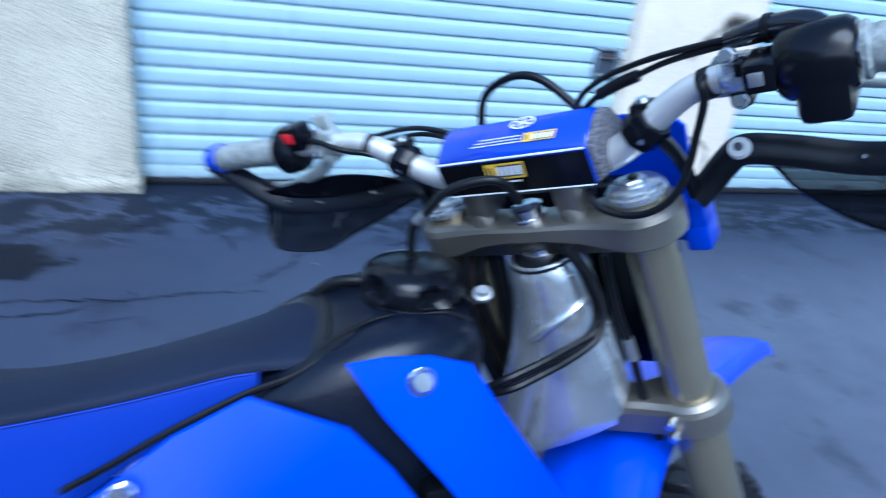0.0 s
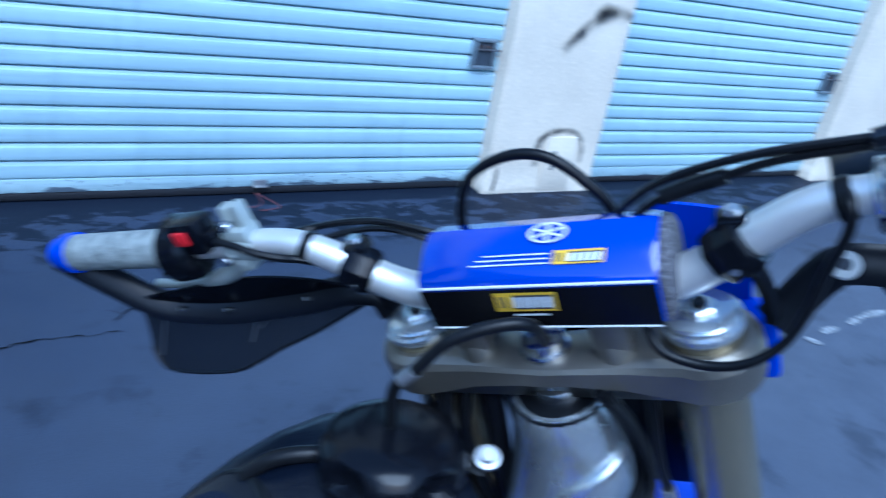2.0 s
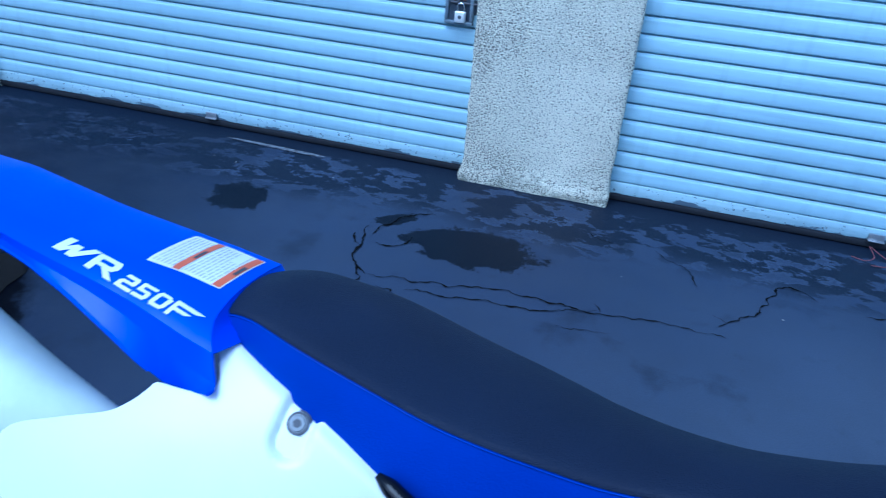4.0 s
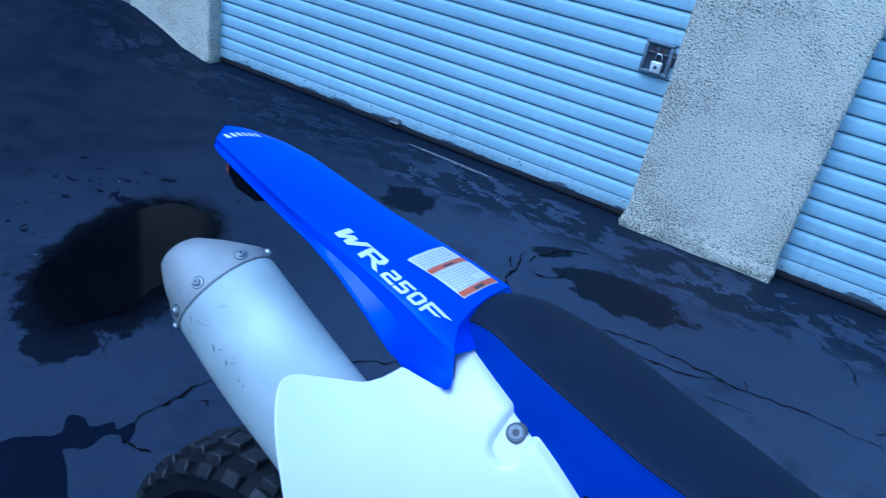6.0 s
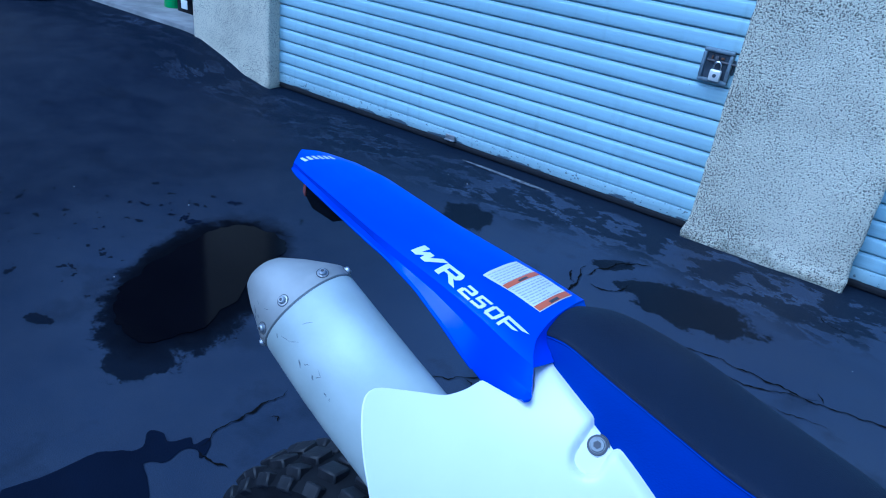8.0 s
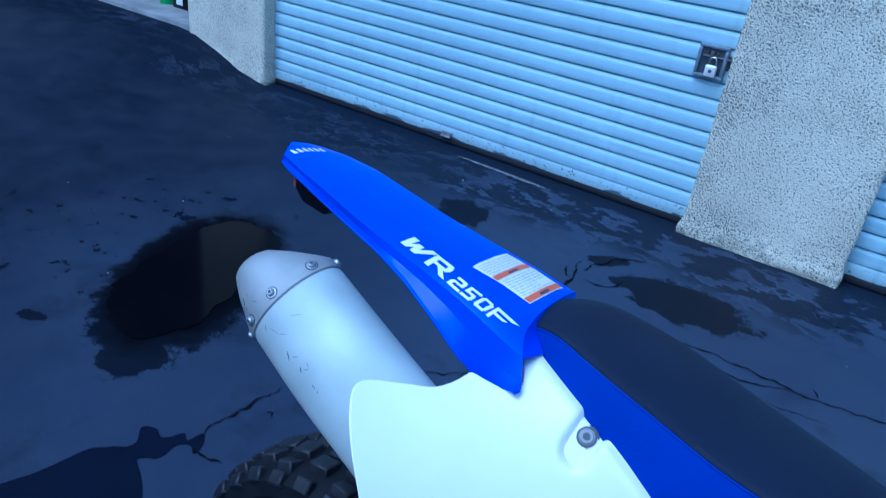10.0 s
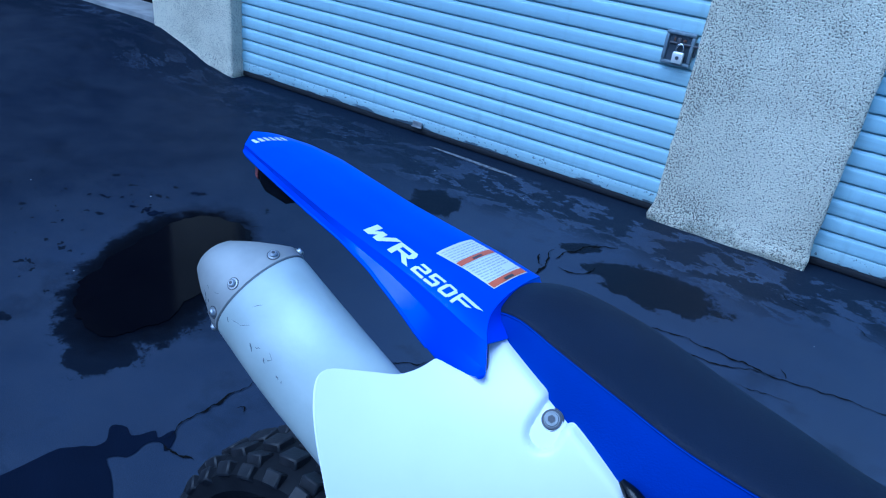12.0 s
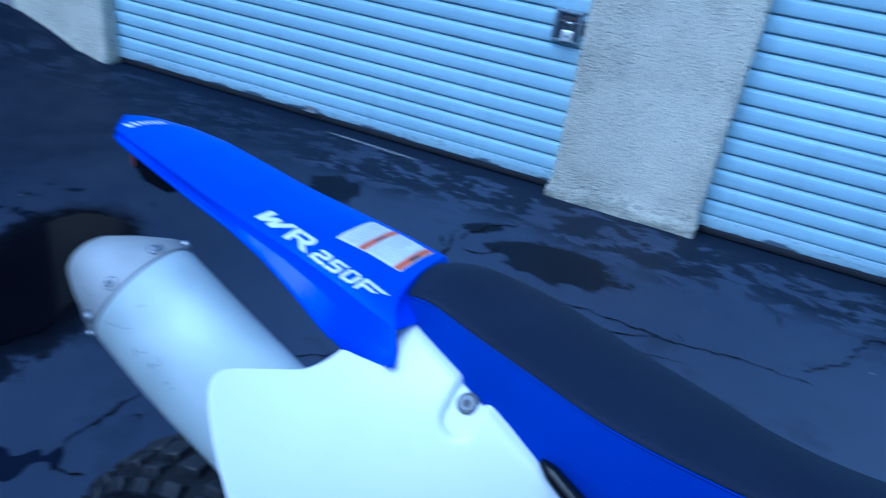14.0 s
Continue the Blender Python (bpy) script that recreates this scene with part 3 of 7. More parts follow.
thing("water_splash", bm, WET, "small dark water splashes beside the puddle", "splash", "stuff")


def crack(lines, width, name="crack"):
    """Jagged cracks: each line is broken up at random, thin, and tapers to its ends."""
    rnd = random.Random(int(1000 * abs(lines[0][0][0]) + 77))
    bm = bmesh.new()
    for pts in lines:
        line = [Vector((*p, 0)) for p in pts]
        for level in range(4):
            out = []
            for a, b in zip(line, line[1:]):
                d = b - a
                out += [a, (a + b) / 2 + Vector((-d.y, d.x, 0)) * rnd.uniform(-0.17, 0.17)]
            line = out + [line[-1]]
        n = len(line) - 1
        pairs = []
        for i, p in enumerate(line):
            d = (line[min(i + 1, n)] - line[max(i - 1, 0)]).normalized()
            s = Vector((-d.y, d.x, 0))
            w = width * (0.25 + 1.5 * abs(noise.noise(Vector((p.x * 23, p.y * 23, 5))))) * (0.12 + 0.88 * math.sin(math.pi * min(max(i / n, 0.0), 1.0)) ** 0.6)
            q = p + Vector((0, 0, 0.0045 + ground_z(p.x, p.y)))
            pairs.append((bm.verts.new(q + s * w), bm.verts.new(q - s * w)))
        for (a, b), (c, d) in zip(pairs, pairs[1:]):
            bm.faces.new((a, b, d, c))
    bmesh.ops.recalc_face_normals(bm, faces=bm.faces)
    me = bpy.data.meshes.new(name)
    bm.to_mesh(me)
    bm.free()
    me.materials.append(TAR)
    return tagged(new(name, me), "thin dark jagged crack in the asphalt", "crack", "", "structure")


crack([[(-1.30, 3.117), (-1.187, 3.148), (-1.049, 3.165), (-0.902, 3.191), (-0.70, 3.209), (-0.506, 3.209), (-0.289, 3.221), (-0.152, 3.238), (0.05, 3.235)], [(-0.427, 3.272), (-0.405, 3.219)]], 0.0055)
crack([[(-1.12, 3.07), (-1.03, 3.091), (-0.856, 3.114), (-0.70, 3.132), (-0.52, 3.194), (-0.414, 3.225)], [(-1.228, 3.057), (-1.166, 3.054), (-1.112, 2.992)]], 0.0055)
crack([[(0.0, 3.381), (0.047, 3.34), (0.121, 3.414), (0.218, 3.548), (0.219, 3.599), (0.269, 3.706), (0.319, 3.734), (0.38, 3.699), (0.414, 3.654)], [(0.047, 3.34), (0.02, 3.30)]], 0.006)
crack([[(-1.441, 3.509), (-1.422, 3.402), (-1.405, 3.266), (-1.349, 3.158), (-1.293, 3.03)], [(-1.399, 3.431), (-1.389, 3.533), (-1.33, 3.662), (-1.21, 3.737)], [(-1.359, 3.374), (-1.274, 3.375), (-1.231, 3.486)], [(-1.35, 3.16), (-1.30, 3.117)], [(-1.47, 3.42), (-1.415, 3.33)]], 0.007)
crack([[(0.568, 3.608), (0.688, 3.647), (0.795, 3.709)]], 0.005)
crack([[(-0.219, 3.818), (-0.127, 3.728), (-0.066, 3.64), (-0.05, 3.575)]], 0.0035)
crack([[(-0.513, 3.864), (-0.404, 3.814)], [(-0.547, 3.068), (-0.48, 3.075), (-0.354, 3.096)]], 0.003)
crack([[(-1.765, 1.700), (-1.779, 1.754), (-1.778, 1.796), (-1.770, 1.843), (-1.774, 1.865), (-1.770, 1.908), (-1.761, 1.969), (-1.767, 2.026)], [(-1.750, 1.690), (-1.734, 1.683), (-1.687, 1.689), (-1.649, 1.702)], [(-1.715, 1.905), (-1.700, 1.925), (-1.688, 1.908)]], 0.0048)
crack([[(-1.530, 2.262), (-1.480, 2.392), (-1.400, 2.462), (-1.330, 2.612)], [(-1.400, 2.462), (-1.280, 2.432), (-1.180, 2.482)]], 0.0045)

bm = bmesh.new()
for x0, y0, x1, y1, wide in ((2.655, 2.590, 2.695, 2.535, 0.024), (2.795, 2.592, 2.915, 2.605, 0.018), (3.02, 2.610, 3.18, 2.645, 0.020), (3.17, 2.640, 3.37, 2.650, 0.022)):
    d = Vector((y0 - y1, x1 - x0)).normalized() * wide
    pts = ragged([(x0 - d.x * 0.6, y0 - d.y * 0.6), ((x0 + x1) / 2 - d.x, (y0 + y1) / 2 - d.y), (x1 - d.x * 0.4, y1 - d.y * 0.4), (x1 + d.x * 0.4, y1 + d.y * 0.4), ((x0 + x1) / 2 + d.x, (y0 + y1) / 2 + d.y), (x0 + d.x * 0.6, y0 + d.y * 0.6)], 0.012)
    bm.faces.new([bm.verts.new((a, b, 0.004 + 0.0003 * wide / 0.02)) for a, b in pts])
bmesh.ops.recalc_face_normals(bm, faces=bm.faces)
thing("chalk_mark", bm, CHALK, "faint white chalk dashes on the asphalt", "mark", "structure")
bm = bmesh.new()
pts = ragged([(-2.46, 4.148), (-2.30, 4.141), (-2.08, 4.13), (-1.96, 4.145), (-2.10, 4.163), (-2.40, 4.172), (-2.56, 4.163)], 0.012)
bm.faces.new([bm.verts.new((a, b, 0.0045)) for a, b in pts])
thing("pale_streak", bm, SCRAPED, "pale scuffed streak of bare asphalt by the door", "mark", "structure")

# ---- storage units ----
PILLARS = {"wall_1": (-5.08, -4.26), "wall_2": (-1.22, -0.48), "wall_3": (1.965, 2.72), "wall_4": (4.87, 5.79)}
HEAD, DEPTH = 2.85, 0.30


def pillar(name, x0, x1, mat, label):
    """A wall pier with softly broken edges and a slightly uneven foot."""
    z0 = -0.05
    bm = bmesh.new()
    rings = []
    zs = [z0, 0.004, 0.012, 0.022, 0.034, 0.050, 0.065] + [0.08 + 0.045 * k for k in range(30)] + [1.55 + 0.2 * k for k in range(6)] + [HEAD]
    for z in zs:
        ring = []
        for x, y in [(x0, WALL_Y + DEPTH), (x0, WALL_Y + 0.012), (x0 + 0.012, WALL_Y)] + [(x0 + (x1 - x0) * i / 14, WALL_Y) for i in range(1, 14)] + [(x1 - 0.012, WALL_Y), (x1, WALL_Y + 0.012), (x1, WALL_Y + DEPTH)]:
            k = noise.noise(Vector((x * 3, y * 3, z * 5))) * 0.003
            e = (0.003 * noise.noise(Vector((x * 7, 1.0, z * 11))) + 0.004 * noise.noise(Vector((x * 7, 4.0, z * 37)))) * (1.0 if z < 1.4 else 0.4)
            if z < 0.13 and y < WALL_Y + 0.1:
                # the foot spreads and breaks up
                low = step01(0.13, 0.02, z)
                e += low * (-0.020 if x < (x0 + x1) / 2 else 0.010) + 0.010 * low * noise.noise(Vector((x * 13, 2.0, z * 60)))
                k += low * (0.010 * noise.noise(Vector((x * 9, 7.0, z * 50))) - 0.012)
            ring.append((x + (e if y < WALL_Y + 0.1 else 0), y + k, z))
        rings.append(ring)
    loft(rings, bm=bm)
    return thing(name, bm, mat, label, "wall", "structure", sharp=60)


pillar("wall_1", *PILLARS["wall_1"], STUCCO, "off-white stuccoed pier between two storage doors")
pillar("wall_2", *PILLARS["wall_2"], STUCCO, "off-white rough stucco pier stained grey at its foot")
pillar("wall_3", *PILLARS["wall_3"], PLASTER, "cream plastered pier with black rubber smears")
pillar("wall_4", *PILLARS["wall_4"], PLASTER, "cream plastered pier beside a storage door")
thing("wall_head", box((-5.08, WALL_Y + 0.003, HEAD), (14, WALL_Y + DEPTH, 3.7)), STUCCO, "off-white stucco wall above the storage doors", "wall", "structure")
thing("wall_head_open_unit", box((-14, WALL_Y + 0.003, 3.4), (-5.083, WALL_Y + DEPTH, 3.7)), STUCCO, "off-white stucco lintel over an open storage unit", "wall", "structure")
thing("wall_far_end", box((5.79 + 2.44, WALL_Y, -0.05), (14, WALL_Y + DEPTH, HEAD)), STUCCO, "off-white stucco wall beyond the last door", "wall", "structure")
thing("wall_near_end", box((-14, WALL_Y, -0.05), (-7.65, WALL_Y + DEPTH, 3.397)), STUCCO, "off-white stucco wall beyond the open unit", "wall", "structure")
thing("roof", box((-14, WALL_Y + 0.01, 3.7), (14, 10.0, 3.8)), TAN, "flat roof over the row of storage units", "roof", "structure")
thing("wall_back", box((-14, 9.0, -0.05), (14, 9.2, 3.7)), ROOM, "plain rear wall of the storage units", "wall", "structure")

PITCH = 0.0795


def slat_mesh(x0, x1):
    """One pressed slat: a nearly flat face under a narrow set-back strip, with a deep groove between it and the next."""
    profile = [(0.022, 0.0), (0.021, 0.0018), (0.0030, 0.0030), (0.0004, 0.0048), (-0.0008, 0.0080), (-0.0018, 0.0280), (-0.0020, 0.0440), (-0.0012, 0.0590), (0.0000, 0.0625), (0.0036, 0.0648), (0.0044, 0.0680), (0.0050, 0.0735), (0.0066, 0.0746), (0.0140, 0.0752), (0.022, 0.0760), (0.022, PITCH)]
    bm = bmesh.new()
    xs = [x0, x0 + (x1 - x0) / 3, x0 + (x1 - x0) * 2 / 3, x1]
    rows = [[bm.verts.new((x, y, z)) for y, z in profile] for x in xs]
    for a, b in zip(rows, rows[1:]):
        for i in range(len(profile) - 1):
            bm.faces.new((a[i], b[i], b[i + 1], a[i + 1]))
    return mesh_of("slat", bm, SLAT, 50)


def latch(x, z, y, parent):
    """A square recessed latch box in a raised frame, with a slide bolt across it."""
    bm = bmesh.new()
    w, h, d = 0.070, 0.078, 0.018
    for lo, hi in (((x - w, y - 0.024, z + h - d), (x + w, y + 0.02, z + h)), ((x - w, y - 0.024, z - h), (x + w, y + 0.02, z - h + d)), ((x - w, y - 0.024, z - h + d), (x - w + d, y + 0.02, z + h - d)), ((x + w - d, y - 0.024, z - h + d), (x + w, y + 0.02, z + h - d))):
        box(lo, hi, 0.006, bm=bm)
    plate = part("latch_plate", bm, LATCHSTEEL, parent, "pressed grey steel latch frame")
    part("latch_recess", box((x - w + d + 0.0005, y - 0.010, z - h + d + 0.0005), (x + w - d - 0.0005, y + 0.018, z + h - d - 0.0005)), LATCHDARK, plate, "dark sunken latch box")
    bm = tube([(x - 0.045, y - 0.017, z + 0.022), (x + 0.092, y - 0.017, z + 0.022)], 0.006, 10, straight=True)
    box((x - 0.012, y - 0.024, z + 0.014), (x + 0.006, y - 0.012, z + 0.048), 0.003, bm=bm)
    part("latch_bolt", bm, INK, plate, "dark steel sliding bolt")
    bm = box((x - 0.030, y - 0.018, z + 0.028), (x - 0.022, y - 0.0105, z + 0.046), 0.002)
    box((x + 0.014, y - 0.018, z + 0.032), (x + 0.030, y - 0.0105, z + 0.044), 0.003, bm=bm)
    part("latch_keeper", bm, RUST, plate, "rusty keeper tabs")
    part("strike_plate", box((x + w + 0.0005, y - 0.008, z - 0.028), (x + w + 0.012, y + 0.010, z + 0.040), 0.002), LATCHDARK, plate)
    return plate


def roll_door(name, x0, x1, label, latch_z=None, bottom=0.040):
    y = WALL_Y + 0.10
    root = tagged(new(name), label, "roll-up door", "roll-up storage doors", "structure")
    me = slat_mesh(x0 - 0.03, x1 + 0.03)
    n = int((HEAD - bottom) / PITCH) + 1
    for k in range(n):
        ob = new("slat", me)
        ob.parent = root
        ob.location = (0, y, bottom + 0.062 + k * PITCH)
    bm = box((x0 - 0.03, y - 0.004, bottom), (x1 + 0.03, y + 0.03, bottom + 0.0615), 0.004)
    rail = part("bottom_bar", bm, SLATFOOT, root, "pale painted steel bottom bar, scuffed")
    part("rubber_seal", box((x0 - 0.03, y - 0.004, bottom - 0.035), (x1 + 0.03, y + 0.022, bottom - 0.0005), 0.006), SEAL, root)
    c = (x0 + x1) / 2
    bm = box((c - 0.035, y - 0.03, bottom + 0.004), (c + 0.035, y - 0.010, bottom + 0.010), 0.002)
    box((c - 0.035, y - 0.016, bottom + 0.004), (c + 0.035, y - 0.008, bottom + 0.04), 0.003, bm=bm)
    part("foot_lift", bm, STEEL, rail, "small steel lift handle")
    if latch_z:
        latch(x1 - 0.104, latch_z, y - 0.004, root)
    return root


roll_door("door_1", -4.26, -1.22, "closed pale blue-grey slatted steel roll-up door", 0.828)
roll_door("door_2", -0.48, 1.965, "closed pale blue-grey slatted steel roll-up door with scuffed foot", 0.750)
roll_door("door_3", 2.72, 4.87, "closed pale blue-grey slatted steel roll-up door", 0.720)
roll_door("door_4", 5.79, 5.79 + 2.44, "closed pale blue-grey slatted steel roll-up door", 0.78)


def padlock(x, y, z):
    bm = box((x - 0.026, y - 0.012, z - 0.036), (x + 0.026, y + 0.012, z + 0.016), 0.006, 3)
    root = thing("padlock", bm, BRASS, "small pale metal padlock hanging on a door latch", "padlock")
    part("shackle", tube([(x - 0.015, y, z + 0.012), (x - 0.015, y, z + 0.036), (x - 0.008, y, z + 0.050), (x + 0.008, y, z + 0.050), (x + 0.015, y, z + 0.036), (x + 0.015, y, z + 0.012)], 0.0045, 10), CHROME, root, "polished steel shackle")
    part("keyway_plate", turned((x, y - 0.0118, z - 0.010), (x, y - 0.0128, z - 0.010), [(0, 0.009), (1, 0.0085)], 16), DARKSTEEL, root)


padlock(-1.312, WALL_Y + 0.060, 0.800)

# the open unit with its raised sill and a few things inside
thing("sill", box((-7.65, WALL_Y + 0.02, 0.0), (-5.08, WALL_Y + 0.42, 0.245), 0.012), CONCRETE, "worn concrete sill of an open storage unit", "sill", "structure")
thing("unit_floor", box((-7.65, WALL_Y + 0.42, 0.0), (-5.08, 9.0, 0.235)), CONCRETE, "grey concrete floor of an open storage unit", "floor", "structure")
thing("unit_side_wall", box((-5.08, WALL_Y + DEPTH, -0.05), (-4.95, 9.0, 3.697)), ROOM, "plain inner wall of a storage unit", "wall", "structure")
thing("unit_side_wall", box((-7.85, WALL_Y + DEPTH, -0.05), (-7.65, 9.0, 3.697)), ROOM, "plain inner wall of a storage unit", "wall", "structure")


def canister(x, y, z):
    root = thing("canister", turned((x, y, z), (x, y, z + 0.24), [(0, 0.07), (0.05, 0.078), (0.75, 0.078), (0.86, 0.05), (0.9, 0.03), (1, 0.03)]), GREEN, "green plastic canister standing in an open unit", "canister")
    part("cap", turned((x, y, z + 0.241), (x, y, z + 0.27), [(0, 0.034), (1, 0.032)], 16), BLACK, root)


def tool_case(x, y, z):
    root = thing("tool_case", box((x - 0.11, y - 0.07, z), (x + 0.11, y + 0.07, z + 0.17), 0.02), BLACK, "black tool case with a white plate in an open unit", "case")
    part("plate", box((x - 0.045, y - 0.074, z + 0.04), (x + 0.035, y - 0.069, z + 0.11), 0.004), LABELWHITE, root, "white square plate")
    part("carry_handle", tube([(x - 0.06, y, z + 0.165), (x - 0.05, y, z + 0.21), (x + 0.05, y, z + 0.21), (x + 0.06, y, z + 0.165)], 0.009), BLACK, root)


canister(-5.86, 4.60, 0.235)
tool_case(-5.62, 4.60, 0.235)


def loose_tyre(x, y):
    """A car tyre lying on its side."""
    z = ground_z(x, y)
    rings = []
    for k in range(36):
        a = 2 * math.pi * k / 36
        rings.append([(x + (0.24 + 0.075 * math.cos(b)) * math.cos(a), y + (0.24 + 0.075 * math.cos(b)) * math.sin(a), z + 0.10 + 0.10 * math.sin(b)) for b in (2 * math.pi * q / 12 for q in range(12))])
    return thing("car_tyre", loft(rings + rings[:1], caps=False), RUBBER, "black car tyre lying on the asphalt", "tyre")


loose_tyre(-6.85, 3.9)

# smears and a low hatch on the plastered pier
bm = bmesh.new()
uv = bm.loops.layers.uv.new("stroke")
STROKES = (([(2.272, 0.16), (2.262, 0.25), (2.276, 0.315), (2.322, 0.356), (2.40, 0.374)], 0.034), ([(2.33, 0.362), (2.42, 0.378), (2.52, 0.362), (2.578, 0.29), (2.59, 0.18)], 0.024), ([(2.285, 0.815), (2.33, 0.865), (2.38, 0.915), (2.44, 0.975), (2.50, 1.02)], 0.048), ([(2.44, 1.01), (2.52, 1.045), (2.60, 1.042), (2.715, 1.025)], 0.046), ([(2.45, 0.985), (2.52, 1.02), (2.60, 1.035)], 0.056), ([(2.012, 0.00), (2.024, 0.08), (2.026, 0.165)], 0.016))
for pts, w in STROKES:
    line = smooth_line([(x, WALL_Y - 0.012, z) for x, z in pts], 8)
    n = len(line) - 1
    pairs = []
    for i, p in enumerate(line):
        d = (line[min(i + 1, n)] - line[max(i - 1, 0)]).normalized()
        s = Vector((-d.z, 0, d.x)) * w * (0.75 + 0.5 * abs(noise.noise(p * 14)))
        pairs.append((bm.verts.new(p + s), bm.verts.new(p - s)))
    for i, ((a, b), (c, d)) in enumerate(zip(pairs, pairs[1:])):
        face = bm.faces.new((a, b, d, c))
        for loop, at in zip(face.loops, ((i / n, 0), (i / n, 1), ((i + 1) / n, 1), ((i + 1) / n, 0))):
            loop[uv].uv = at
thing("rubber_smear", bm, SMEAR, "black rubber smear on the plastered pier", "mark", "structure")
hatch = thing("wall_hatch", box((2.325, WALL_Y - 0.016, 0.012), (2.535, WALL_Y - 0.002, 0.338), 0.005), PLASTER, "small painted hatch cover on the plastered pier", "hatch", "structure")
for x, z in ((2.385, 0.222), (2.382, 0.140), (2.440, 0.143)):
    part("hatch_slot", box((x, WALL_Y - 0.0185, z), (x + 0.020, WALL_Y - 0.0155, z + 0.034), 0.002), DARKSTEEL, hatch)

# unseen plain walls added to close the yard; the tall end one darkens reflections
thing("wall_opposite", box((-16, -9.4, -0.05), (16, -9.2, 3.4)), TAN, "plain building wall across the yard", "wall", "structure")
thing("unseen_wall_yard_end", box((-14.2, -9.2, -0.05), (-14.0, 9.2, 6.5)), TAN, "tall plain wall added unseen at the end of the yard for dark reflections", "wall", "structure")

# a few pale grains of grit on the asphalt
rnd = random.Random(5)
bm = bmesh.new()
for k in range(22):
    x, y = rnd.uniform(-3.6, 2.6), rnd.uniform(1.9, 4.0)
    r = rnd.uniform(0.002, 0.0045)
    bmesh.ops.create_icosphere(bm, subdivisions=1, radius=r, matrix=Matrix.Translation((x, y, ground_z(x, y) + r * 0.4)) @ Matrix.Diagonal((rnd.uniform(0.8, 1.5), 1, 0.6, 1)))
thing("grit", bm, CONCRETE, "scattered pale grains of grit on asphalt", "grit", "stuff")

# ---- the motorcycle: local x ahead, y to its left, z up, from the rear tyre's foot ----
bike = tagged(new("dirt_bike"), "blue and white off-road motorcycle leaning on its side stand, bars turned", "motorcycle")
bike.matrix_world = pose(-0.976, 1.4256, 0.0, -6.5, 0, -2.15)

RAKE, TURNED, HEADPOINT = radians(27), radians(43), Vector((1.20, 0, 1.1172))
STEER = Matrix.Rotation(-RAKE, 3, "Y") @ Matrix.Rotation(TURNED, 3, "Z")


FRONT = 1.18  # scale of the steered front


def st(u, v, w):
    """A point of the steered front: u ahead, v left, w up along the steering axis."""
    return HEADPOINT + STEER @ (FRONT * Vector((u, v, w)))


STEER4 = Matrix.Translation(HEADPOINT) @ STEER.to_4x4() @ Matrix.Scale(FRONT, 4)


